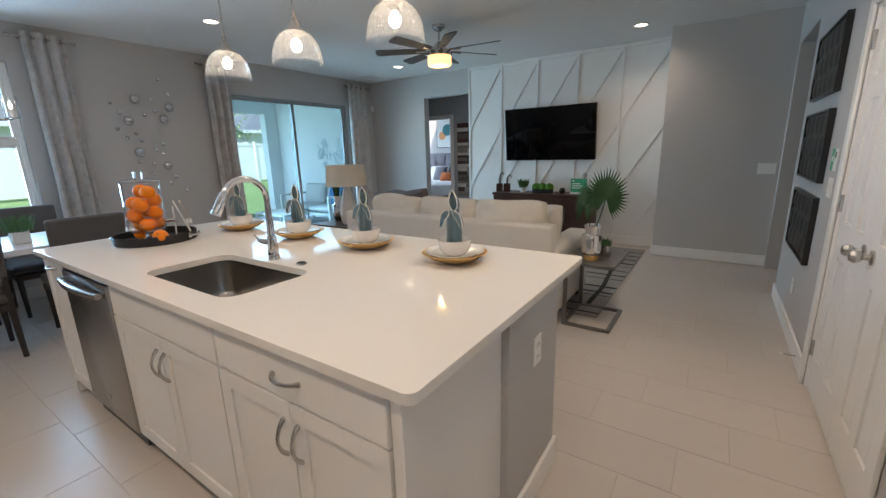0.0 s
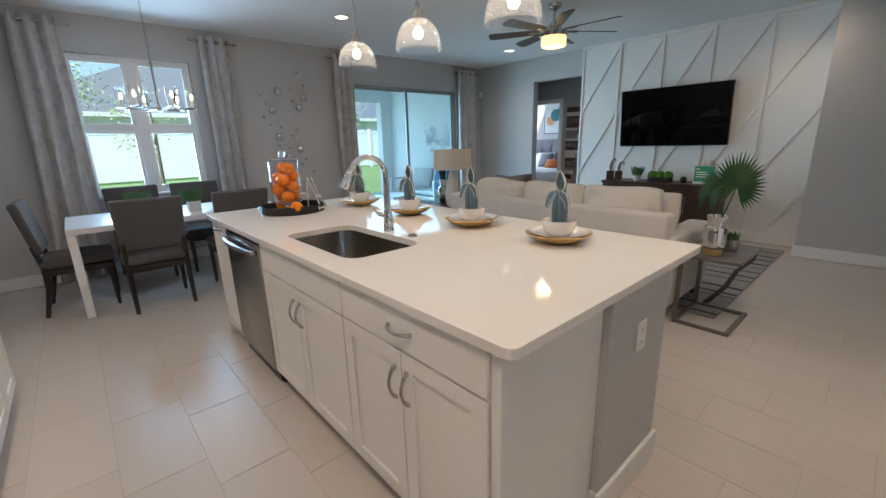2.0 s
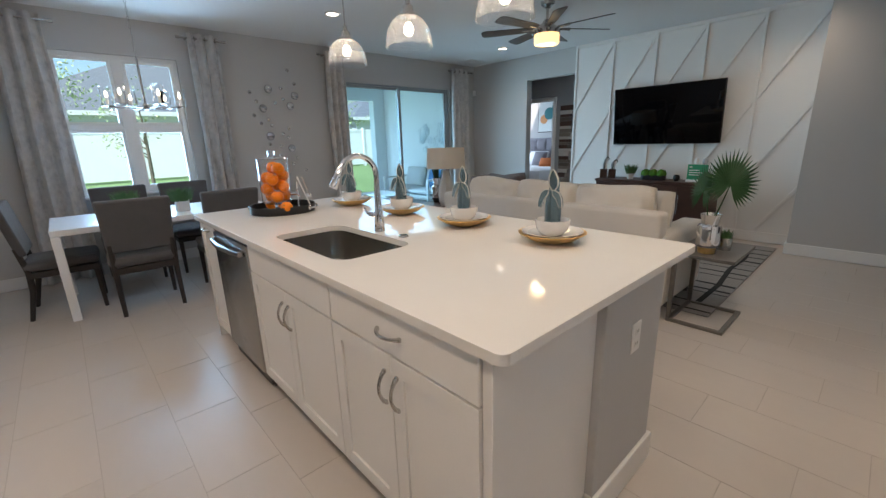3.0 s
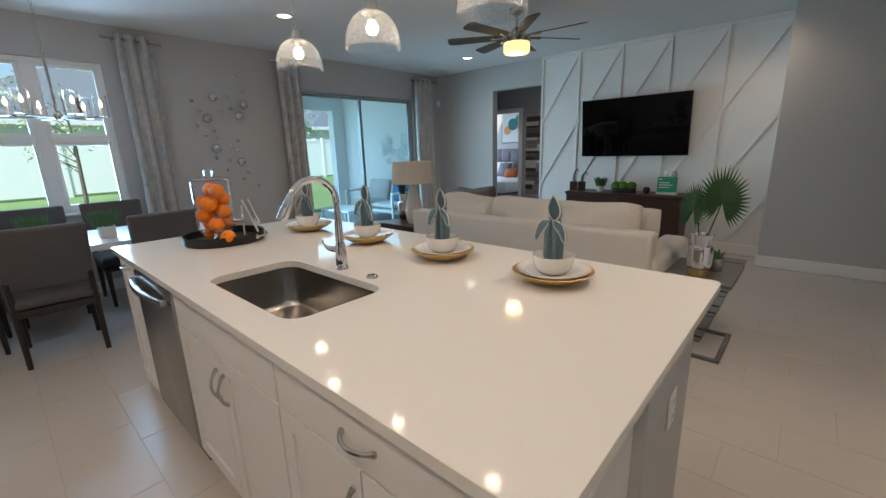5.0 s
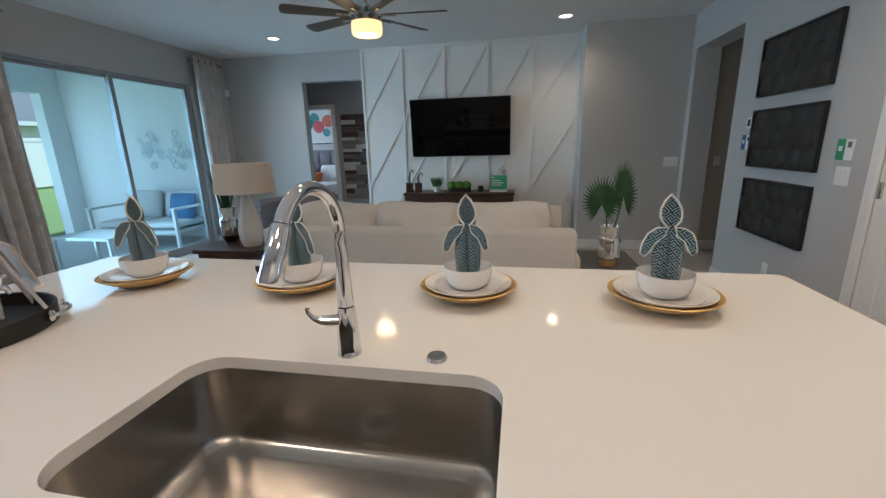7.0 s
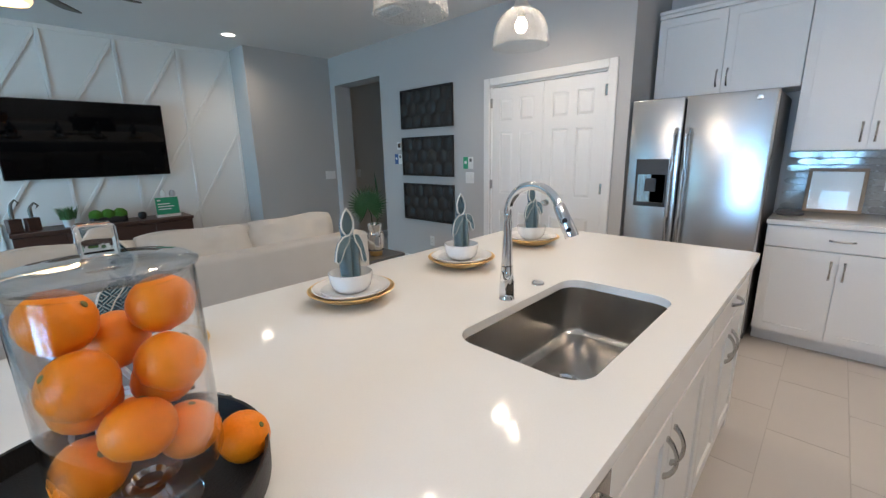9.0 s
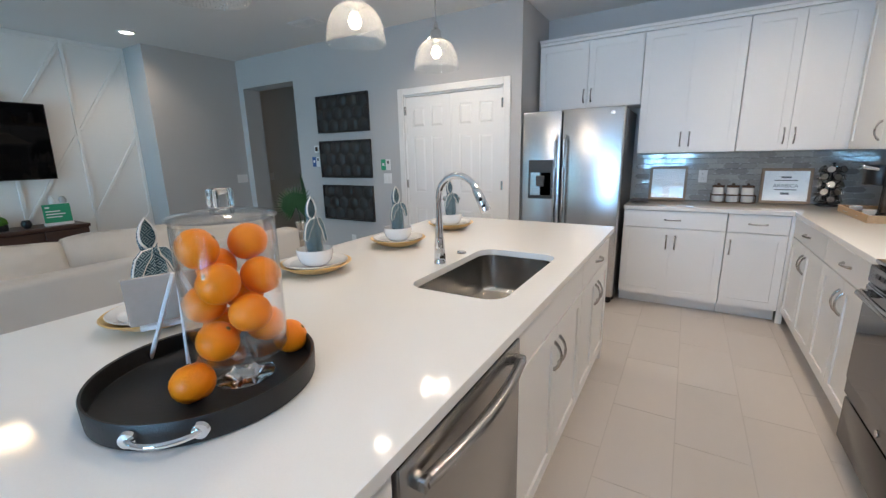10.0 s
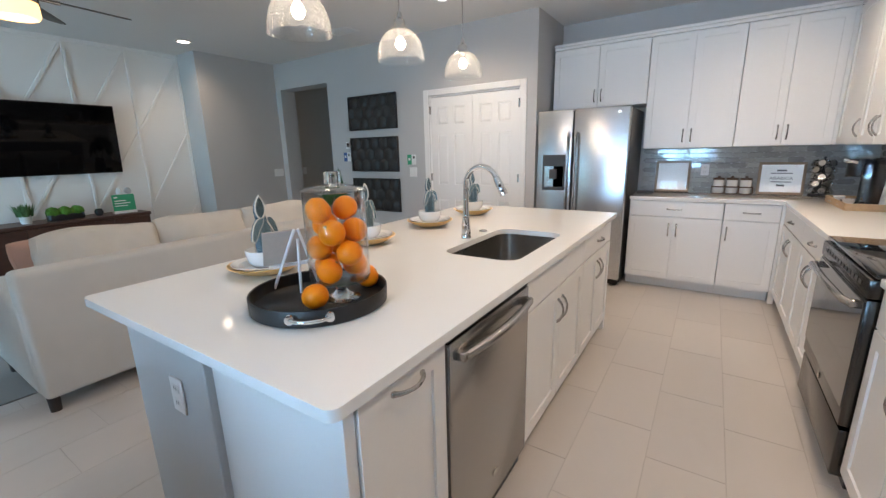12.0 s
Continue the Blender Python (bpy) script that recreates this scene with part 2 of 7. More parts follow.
M_LEAF = mat("fan_palm_leaf", (0.021, 0.078, 0.024), 0.55, vary=0.2, scale=20, fine=120, bump=0.2)
M_GRASSPOT = mat("faux_grass_blade", (0.07, 0.17, 0.06), 0.6, vary=0.25, scale=30)
M_MOSS = mat("green_moss", (0.07, 0.20, 0.02), 0.95, vary=0.3, scale=30, fine=120, bump=0.9, bump_dist=0.01)
M_POT = mat("white_ceramic_pot", (0.72, 0.72, 0.70), 0.35, vary=0.03)
M_CURTAIN = mat("grey_damask_curtain", (0.53, 0.515, 0.50), 0.85, vary=0.16, scale=6.5, fine=16, bump=0.25, dark=(0.31, 0.305, 0.31), sheen=0.3)
M_SHADE = mat("linen_lamp_shade", (0.66, 0.60, 0.51), 0.95, vary=0.04, scale=10, fine=300, bump=0.3)
M_LAMPBASE = mat("white_plaster_lamp", (0.68, 0.65, 0.60), 0.6, vary=0.05, scale=8, fine=80, bump=0.2)
M_ART = mat("black_relief_panel", (0.022, 0.021, 0.020), 0.45, vary=0.2, scale=10, fine=90, bump=0.4)
M_RUG = stripes_mat("rug_weave", (0.33, 0.32, 0.305), (0.27, 0.26, 0.25), 60, 2.0, 0.98)
M_RUGLINE = mat("rug_dark_line", (0.025, 0.025, 0.026), 0.98, vary=0.1)
M_SPLASH = mat("grey_picket_tile", (0.40, 0.385, 0.36), 0.10, vary=0.12, scale=9, fine=70, per_object=0.22, coat=0.4, bump=0.04)
M_SPLASHG = mat("splash_grout", (0.46, 0.45, 0.43), 0.9, vary=0.05)
M_FANWOOD = mat("weathered_grey_blade", (0.085, 0.078, 0.07), 0.5, vary=0.15, scale=4, fine=40, stretch=(1, 9, 1))
M_GREEN = mat("green_card", (0.03, 0.32, 0.16), 0.5, vary=0.02)
M_BLUE = mat("blue_card", (0.03, 0.10, 0.30), 0.5, vary=0.02)
M_PAPER = mat("white_paper", (0.78, 0.78, 0.76), 0.7, vary=0.01)
M_INK = mat("grey_ink", (0.12, 0.12, 0.12), 0.8, vary=0.05)
M_WHITEINK = mat("white_ink", (0.8, 0.8, 0.8), 0.7, vary=0.01)
M_STUCCO = mat("pale_stucco", (0.76, 0.77, 0.77), 0.9, vary=0.03, scale=2, fine=120, bump=0.5)
M_CONCRETE = mat("lanai_concrete", (0.55, 0.545, 0.53), 0.85, vary=0.06, scale=1.5, fine=60, bump=0.3)
M_FENCE = mat("white_vinyl_fence", (0.80, 0.80, 0.79), 0.45, vary=0.015, scale=1)
M_LAWN = mat("lawn", (0.21, 0.31, 0.12), 0.95, vary=0.2, scale=0.5, fine=45, bump=1.0, dark=(0.15, 0.24, 0.08), bump_dist=0.03)
M_ROOF = mat("slate_grey_shingle", (0.17, 0.18, 0.20), 0.9, vary=0.12, scale=2, fine=30, bump=0.6, stretch=(1, 1, 3))
M_BARK = mat("bark", (0.16, 0.13, 0.10), 0.95, vary=0.2, scale=8, fine=40, bump=0.8)
M_FOLIAGE = mat("tree_leaf", (0.36, 0.44, 0.24), 0.6, vary=0.25, scale=3, fine=20)
M_OUTFAB = mat("outdoor_cushion", (0.60, 0.60, 0.60), 0.95, vary=0.04, scale=8, fine=250, bump=0.4)
M_TEAL = mat("blue_outdoor_pillow", (0.06, 0.16, 0.30), 0.95, vary=0.15, scale=14, fine=200, bump=0.4)
M_BEDGREY = mat("tufted_grey_fabric", (0.20, 0.19, 0.21), 0.95, vary=0.08, scale=8, fine=250, bump=0.4)
M_LINEN = mat("white_bed_linen", (0.72, 0.70, 0.68), 0.95, vary=0.03, scale=5, fine=200, bump=0.3)
M_RUST = mat("rust_pillow", (0.45, 0.12, 0.03), 0.95, vary=0.1, scale=10)
M_PLANK_A = mat("grey_barn_plank", (0.20, 0.17, 0.15), 0.8, vary=0.25, scale=6, fine=40, stretch=(1, 8, 8), per_object=0.5)
# darker copy of the grey wall paint: the vestibule's shade put into its colour
M_SHADEDWALL = mat("shaded_vestibule_paint", (0.36, 0.365, 0.375), 0.75, vary=0.015, scale=0.8, fine=240, bump=0.12, bump_dist=0.001)
M_FRAMEWOOD = mat("taupe_frame_wood", (0.33, 0.24, 0.17), 0.6, vary=0.15, scale=5, fine=50, stretch=(8, 1, 8))
M_BROWNLID = mat("brown_lid", (0.10, 0.055, 0.03), 0.5, vary=0.15)
M_PANE = clear_sheet("window_pane", (0.88, 0.98, 1.0), 0.25)
M_SLIDEPANE = clear_sheet("slider_pane", (0.80, 0.94, 1.0), 0.25)
M_GLASS = glass("clear_glass", (1, 1, 1))
M_SEEDED = clear_sheet("seeded_glass", (0.97, 0.975, 0.975), 0.75, seeds=105, power=2.8)
M_THIN = clear_sheet("thin_clear_glass", (0.99, 0.993, 0.993), 1.0, power=2.9)
M_THICK = clear_sheet("thick_clear_glass", (0.985, 0.99, 0.99), 0.95, power=2.0)
M_BULB = glow("lit_bulb", (1.0, 0.82, 0.58), 12.0)
M_CANGLOW = glow("lit_can_lens", (1.0, 0.88, 0.72), 5.0)
M_FANGLOW = glow("lit_fan_lens", (1.0, 0.68, 0.30), 1.15)
M_FLAME = glow("lit_candle_bulb", (1.0, 0.85, 0.62), 5.0)
M_MIRROR = mat("mirror_silver", (0.85, 0.85, 0.85), 0.03, 1.0, vary=0.01)


# ---- shape helpers ----
def add_box(bm, x0, x1, y0, y1, z0, z1, bevel=0.0, seg=1):
    v = [bm.verts.new((x, y, z)) for x in (x0, x1) for y in (y0, y1) for z in (z0, z1)]
    fs = [bm.faces.new([v[i] for i in q]) for q in ((0, 1, 3, 2), (4, 6, 7, 5), (0, 4, 5, 1), (2, 3, 7, 6), (0, 2, 6, 4), (1, 5, 7, 3))]
    if bevel:
        es = list({e for f in fs for e in f.edges})
        bmesh.ops.bevel(bm, geom=es, offset=bevel, segments=seg, affect="EDGES", profile=0.5, clamp_overlap=True)
    return bm


def box(x0, x1, y0, y1, z0, z1, bevel=0.0, seg=1):
    return add_box(bmesh.new(), min(x0, x1), max(x0, x1), min(y0, y1), max(y0, y1), min(z0, z1), max(z0, z1), bevel, seg)


def lathe(profile, seg=32, at=(0, 0, 0), bm=None, sx=1.0, sy=1.0):
    """A turned shape from (radius, height) pairs; ends at radius 0 are closed."""
    bm = bm or bmesh.new()
    rings = []
    for r, z in profile:
        if r < 1e-6:
            rings.append([bm.verts.new((at[0], at[1], at[2] + z))])
        else:
            rings.append([bm.verts.new((at[0] + sx * r * math.cos(2 * math.pi * i / seg), at[1] + sy * r * math.sin(2 * math.pi * i / seg), at[2] + z)) for i in range(seg)])
    for a, b in zip(rings, rings[1:]):
        for i in range(seg):
            j = (i + 1) % seg
            if len(a) == 1 and len(b) == 1:
                continue
            if len(a) == 1:
                bm.faces.new((a[0], b[j], b[i]))
            elif len(b) == 1:
                bm.faces.new((a[i], a[j], b[0]))
            else:
                bm.faces.new((a[i], a[j], b[j], b[i]))
    bmesh.ops.recalc_face_normals(bm, faces=bm.faces)
    return bm


def tube(points, radius, seg=10, bm=None, closed=False, caps=True):
    """A round bar along points; radius may be a list."""
    bm = bm or bmesh.new()
    pts = [Vector(p) for p in points]
    n = len(pts)
    rads = radius if isinstance(radius, (list, tuple)) else [radius] * n
    rings, up = [], Vector((0.013, 0.021, 1))
    for i, p in enumerate(pts):
        a = pts[i - 1] if (i or closed) else p
        b = pts[(i + 1) % n] if (i < n - 1 or closed) else p
        d = (b - a).normalized()
        s = d.cross(up)
        if s.length < 0.05:
            s = d.cross(Vector((1, 0, 0)))
        s.normalize()
        if rings and s.dot(last) < 0:
            s = -s
        last = s.copy()
        u = s.cross(d).normalized()
        rings.append([bm.verts.new(p + rads[i] * (math.cos(2 * math.pi * k / seg) * s + math.sin(2 * math.pi * k / seg) * u)) for k in range(seg)])
    pairs = list(zip(rings, rings[1:])) + ([(rings[-1], rings[0])] if closed else [])
    for a, b in pairs:
        for k in range(seg):
            bm.faces.new((a[k], a[(k + 1) % seg], b[(k + 1) % seg], b[k]))
    if caps and not closed:
        bm.faces.new(rings[0][::-1])
        bm.faces.new(rings[-1])
    bmesh.ops.recalc_face_normals(bm, faces=bm.faces)
    return bm


def prism(outline, z0, z1, bevel=0.0):
    """An upright slab with the outline (x, y) counter-clockwise."""
    bm = bmesh.new()
    lo = [bm.verts.new((x, y, z0)) for x, y in outline]
    hi = [bm.verts.new((x, y, z1)) for x, y in outline]
    bm.faces.new(lo[::-1])
    bm.faces.new(hi)
    n = len(lo)
    for i in range(n):
        bm.faces.new((lo[i], lo[(i + 1) % n], hi[(i + 1) % n], hi[i]))
    if bevel:
        bmesh.ops.bevel(bm, geom=[e for e in bm.edges if abs(e.verts[0].co.z - e.verts[1].co.z) < 1e-6], offset=bevel, segments=2, affect="EDGES", profile=0.5)
    return bm


def rounded_rect(x0, x1, y0, y1, r, n=6):
    pts = []
    for cx, cy, a0 in ((x1 - r, y1 - r, 0), (x0 + r, y1 - r, 90), (x0 + r, y0 + r, 180), (x1 - r, y0 + r, 270)):
        for k in range(n + 1):
            a = radians(a0 + 90 * k / n)
            pts.append((cx + r * math.cos(a), cy + r * math.sin(a)))
    return pts


def cushion(sx, sy, sz, n=10, puff=0.35, seed=0, wrinkle=0.008):
    """A stuffed cushion, sx by sy by sz, its middle at the origin."""
    bm = bmesh.new()
    bmesh.ops.create_cube(bm, size=2)
    bmesh.ops.subdivide_edges(bm, edges=bm.edges[:], cuts=n, use_grid_fill=True)
    for v in bm.verts:
        x, y, z = v.co
        ex, ey = 1 - abs(x) ** 4, 1 - abs(y) ** 4
        rim = max(0.0, ex * ey) ** 0.5
        zz = z * ((1 - puff) + puff * rim)
        k = 1 - 0.06 * abs(z) ** 2
        w = noise.noise(Vector((x * 2.2 + seed * 7, y * 2.2, z * 1.5 + seed))) * wrinkle * 2 + noise.noise(Vector((x * 6 + seed, y * 6, z * 4))) * wrinkle
        cx = x * k * (1 - 0.05 * (1 - ey))
        cy = y * k * (1 - 0.05 * (1 - ex))
        v.co = Vector((cx * sx / 2, cy * sy / 2, zz * sz / 2 + w))
    return bm


def moved(bm, m):
    bmesh.ops.transform(bm, matrix=m, verts=bm.verts)
    return bm


def smooth(bm, angle=40):
    lim = radians(angle)
    for f in bm.faces:
        f.smooth = True
    for e in bm.edges:
        if len(e.link_faces) == 2 and e.calc_face_angle(0.0) > lim:
            e.smooth = False
    return bm


def data_of(name, bm, material, soft=True):
    bmesh.ops.recalc_face_normals(bm, faces=bm.faces)
    if soft:
        smooth(bm)
    me = bpy.data.meshes.new(name)
    bm.to_mesh(me)
    bm.free()
    me.materials.append(material)
    return me


def part(name, bm, material, parent=None, label="", soft=True):
    """Links a bmesh as one mesh object, under a thing or a part."""
    ob = new(name, data_of(name, bm, material, soft) if isinstance(bm, bmesh.types.BMesh) else bm)
    if parent is not None:
        ob.parent = parent
    if label:
        ob["label"] = label
    return ob


def thing(name, label, category, at=(0, 0, 0), rz=0, group="", kind=""):
    ob = new(name)
    ob.empty_display_size = 0.05
    ob.matrix_basis = pose(*at, 0, 0, rz)
    return tagged(ob, label, category, group, kind)


def solid(name, bm, material, label, category="", kind="structure", soft=False):
    return tagged(part(name, bm, material, None, soft=soft), label, category, "", kind)


def no_shadow(ob):
    ob.visible_shadow = False
    return ob


def wall(axis, p0, p1, a0, a1, z0, z1, openings=()):
    """An upright wall across axis from p0 to p1, along the other axis from a0 to a1, with openings (b0, b1, zlo, zhi) cut through."""
    bm = bmesh.new()
    us = sorted({a0, a1, *[o[0] for o in openings], *[o[1] for o in openings]})
    zs = sorted({z0, z1, *[max(z0, o[2]) for o in openings], *[min(z1, o[3]) for o in openings]})

    def filled(i, k):
        if i < 0 or k < 0 or i >= len(us) - 1 or k >= len(zs) - 1:
            return False
        u, z = (us[i] + us[i + 1]) / 2, (zs[k] + zs[k + 1]) / 2
        return not any(o[0] < u < o[1] and o[2] < z < o[3] for o in openings)

    cache = {}

    def vert(p, u, z):
        key = (p, u, z)
        if key not in cache:
            cache[key] = bm.verts.new((p, u, z) if axis == "x" else (u, p, z))
        return cache[key]

    for i in range(len(us) - 1):
        for k in range(len(zs) - 1):
            if not filled(i, k):
                continue
            u0, u1, w0, w1 = us[i], us[i + 1], zs[k], zs[k + 1]
            for p in (p0, p1):
                bm.faces.new([vert(p, u0, w0), vert(p, u1, w0), vert(p, u1, w1), vert(p, u0, w1)])
            for di, dk, ends in ((-1, 0, ((u0, w0), (u0, w1))), (1, 0, ((u1, w0), (u1, w1))), (0, -1, ((u0, w0), (u1, w0))), (0, 1, ((u0, w1), (u1, w1)))):
                if not filled(i + di, k + dk):
                    (ua, za), (ub, zb) = ends
                    bm.faces.new([vert(p0, ua, za), vert(p0, ub, zb), vert(p1, ub, zb), vert(p1, ua, za)])
    bmesh.ops.recalc_face_normals(bm, faces=bm.faces)
    return bm


def text_mesh(words, size, material, parent, m, name="writing"):
    cu = bpy.data.curves.new(name, "FONT")
    cu.body, cu.size, cu.extrude, cu.align_x, cu.align_y = words, size, 0.0006, "CENTER", "CENTER"
    tmp = bpy.data.objects.new(name, cu)
    scene.collection.objects.link(tmp)
    dg = bpy.context.evaluated_depsgraph_get()
    me = bpy.data.meshes.new_from_object(tmp.evaluated_get(dg))
    bpy.data.objects.remove(tmp)
    me.materials.clear()
    me.materials.append(material)
    ob = part(name, me, material, parent)
    ob.matrix_basis = m
    return ob


# ---- the building ----
EX, WX, NY, SY = 1.01, -5.42, 6.747, -0.76       # inner faces of the east, west, north and south walls
KX = 1.805                                        # kitchen's east wall
DOOR = (2.205, 3.382, 0.0, 2.03)
HALL = (5.121, 6.157, 0.0, 2.363)
WIN = (0.475, 1.63, 0.885, 2.365)
SLIDE = (3.80, 6.06, 0.0, 2.28)
PASS = (-4.141, -3.202, 0.0, 2.348)
PIER = (-0.168, 6.272)

solid("wall_east", wall("x", EX, EX + 0.26, 2.03, PIER[1], 0, CEIL, [DOOR, HALL]), M_WALL, "light grey painted drywall with a hallway opening")
solid("wall_pier", box(PIER[0], EX + 0.26, PIER[1], NY + 0.14, 0, CEIL), M_WALL, "light grey painted wall pier beside the panelled wall")
solid("wall_alcove", box(EX + 0.26, KX + 0.14, 2.03, 2.17, 0, CEIL), M_WALL, "light grey painted return wall beside the fridge")
solid("wall_kitchen", box(KX, KX + 0.14, SY - 0.14, 2.03, 0, CEIL), M_WALL, "light grey painted kitchen wall above white cabinets")
solid("wall_south", box(WX - 0.15, KX, SY - 0.14, SY, 0, CEIL), M_WALL, "light grey painted wall behind the range")
solid("wall_west", wall("x", WX - 0.15, WX, SY, NY + 0.14, 0, CEIL, [WIN, SLIDE]), M_WALL, "light grey painted wall with window and sliding door")
solid("wall_north", wall("y", NY, NY + 0.14, WX, PIER[0], 0, CEIL, [PASS]), M_WALL, "light grey painted wall with an opening to a vestibule")
solid("ceiling", box(WX - 0.15, 3.4, SY - 0.14, 11.6, CEIL, CEIL + 0.15), M_CEIL, "white textured drywall ceiling")
# roof deck out of view, added to block the sun from the interior
roof = thing("house_roof", "unseen grey shingle roof added to keep sun out of the rooms", "roof", kind="structure")
part("roof_deck", box(-6.2, 4.5, -3.0, 13, CEIL + 0.16, CEIL + 0.3), M_ROOF, roof)

# hallway beyond the east wall
solid("wall_hall_north", box(EX + 0.26, 3.4, PIER[1] + 0.02, PIER[1] + 0.16, 0, CEIL), M_HALL, "beige-lit hallway wall with a light switch")
solid("wall_hall_south", box(EX + 0.26, 3.4, 4.88, 5.02, 0, CEIL), M_HALL, "beige hallway wall")
solid("wall_hall_end", box(3.26, 3.4, 5.02, PIER[1] + 0.02, 0, CEIL), M_HALL, "beige hallway end wall")

# vestibule and bedroom beyond the north wall
VY = 7.50
VDOOR = (-4.68, -4.06, 0.0, 2.03)
# vestibule walls carry their shade in the darker paint
solid("wall_vestibule_back", wall("y", VY, VY + 0.12, -5.3, -3.1, 0, CEIL, [VDOOR]), M_SHADEDWALL, "grey vestibule wall with a doorway to a bedroom")
solid("wall_vestibule_west", box(-5.3, -5.18, NY + 0.14, VY, 0, CEIL), M_SHADEDWALL, "grey vestibule side wall")
solid("wall_vestibule_east", box(-3.22, -3.1, NY + 0.14, VY, 0, CEIL), M_SHADEDWALL, "grey vestibule side wall")
solid("wall_bedroom_back", box(-8.0, -3.0, 10.7, 10.84, 0, CEIL), M_WALL, "grey bedroom wall behind the headboard")
solid("wall_bedroom_west", wall("x", -8.14, -8.0, VY, 10.84, 0, CEIL, [(8.8, 10.2, 0.9, 2.2)]), M_WALL, "unseen grey bedroom wall with an added window opening")
solid("wall_bedroom_east", box(-3.12, -3.0, VY + 0.12, 10.7, 0, CEIL), M_WALL, "grey bedroom side wall")
solid("wall_bedroom_front", box(-8.14, -5.3, VY, VY + 0.12, 0, CEIL), M_WALL, "grey bedroom front wall")

# door casing in the vestibule
vc = thing("trim_bedroom_door", "white painted casing of the bedroom doorway", "trim", kind="structure")
for x0, x1, z0, z1 in ((VDOOR[0] - 0.07, VDOOR[0], 0, 2.10), (VDOOR[1], VDOOR[1] + 0.07, 0, 2.10), (VDOOR[0], VDOOR[1], 2.03, 2.10)):
    part("casing", box(x0, x1, VY - 0.018, VY, z0, z1, 0.004), M_TRIM, vc)
for x0, x1 in ((VDOOR[0], VDOOR[0] + 0.015), (VDOOR[1] - 0.015, VDOOR[1])):
    part("jamb", box(x0, x1, VY, VY + 0.12, 0, 2.03), M_TRIM, vc)

# baseboards
bb = thing("baseboard", "white painted baseboard", "baseboard", kind="structure")
BH, BT = 0.13, 0.016


def board(x0, x1, y0, y1):
    part("board", box(x0, x1, y0, y1, 0.003, BH, 0.005), M_TRIM, bb)


board(EX - BT, EX, 2.03, DOOR[0] - 0.07)
board(EX - BT, EX, DOOR[1] + 0.07, HALL[0])
board(PIER[0] - BT, EX, PIER[1] - BT, PIER[1])
board(PIER[0] - BT, PIER[0], PIER[1], NY - 0.02)
board(EX + 0.262, 3.26, PIER[1] + 0.02 - BT, PIER[1] + 0.02)
board(EX, EX + 0.26, HALL[0], HALL[0] + BT)
board(WX, PASS[0], NY - BT, NY)
board(PASS[1] + 0.02, PIER[0] - BT, NY - 0.02 - BT, NY - 0.02)
board(WX, WX + BT, SY, SLIDE[0] - 0.02)
board(WX, WX + BT, SLIDE[1] + 0.02, NY - BT)
board(WX + BT, -2.72, SY, SY + BT)
board(-3.9, -3.22, VY - BT, VY)

# ---- panelled television wall ----
panel = thing("wall_panelling", "white painted panel wall with diagonal battens", "panelling", kind="structure")
PX = [-3.187, -2.58, -1.977, -1.374, -0.771, -0.168]
PY = NY - 0.02
part("backing", box(PX[0], PX[-1], PY, NY - 0.002, 0, CEIL), M_WHITE, panel, soft=False)
BW, BD = 0.034, 0.018
for i, x in enumerate(PX):
    xx = min(max(x, PX[0] + BW / 2), PX[-1] - BW / 2)
    part("batten", box(xx - BW / 2, xx + BW / 2, PY - BD, PY, BH + 0.004, CEIL - 0.004, 0.003), M_WHITE, panel)


def batten_between(xa, za, xb, zb):
    length = math.hypot(xb - xa, zb - za)
    bm = box(0, length, -BD + 0.001, 0, -BW / 2, BW / 2, 0.003)
    ob = part("diagonal_batten", bm, M_WHITE, panel)
    ob.matrix_basis = pose((xa), PY, za) @ Matrix.Rotation(-math.atan2(zb - za, xb - xa), 4, "Y")


for xa, xb in zip(PX, PX[1:]):
    a, b = xa + BW / 2 + 0.006, xb - BW / 2 - 0.006
    batten_between(a, 1.76, b, 2.66)
    batten_between(a, 0.80, b, 1.70)
    batten_between(a + 0.20, 0.165, b, 0.74)
part("top_rail", box(PX[0], PX[-1], PY - BD + 0.003, PY, CEIL - 0.05, CEIL - 0.001, 0.003), M_WHITE, panel)

# ---- floor: slab, grout and tiles ----
solid("ground_slab", box(WX - 0.15, 3.4, SY - 0.14, 11.44, -0.2, -0.0018), M_GROUT, "grey grout bed under the floor tiles", "floor")

# ---- lanai, yard and distance ----
LX, LY0, LY1 = -8.6, 3.0, 6.78
gbm = bmesh.new()
gx = [-400, -120, -60, -40, -30, -24, -20, -18.4, -17, -15, -13, -11, -9.5, -8, -5, 6, 30, 120, 400]
gy = [-400, -120, -50, -25, -12, -6, -2, 2, 6, 10, 16, 25, 50, 120, 400]


def ground_z(x):
    t = min(1.0, max(0.0, (-9.5 - x) / 8.5))
    return -0.22 + 0.42 * t * t * (3 - 2 * t)


gv = [[gbm.verts.new((x, y, ground_z(x))) for y in gy] for x in gx]
for i in range(len(gx) - 1):
    for j in range(len(gy) - 1):
        gbm.faces.new((gv[i][j], gv[i + 1][j], gv[i + 1][j + 1], gv[i][j + 1]))
solid("ground", gbm, M_LAWN, "mown green lawn rising towards a fence", "lawn", soft=True)
solid("patio", box(LX - 0.3, WX - 0.15, LY0 - 0.3, LY1 + 0.2, -0.2, -0.04, 0.01), M_CONCRETE, "pale concrete lanai slab", "patio")
solid("wall_lanai_north", box(LX - 0.2, WX - 0.15, LY1, LY1 + 0.2, -0.2, 2.8), M_STUCCO, "pale stucco lanai wall", "wall")
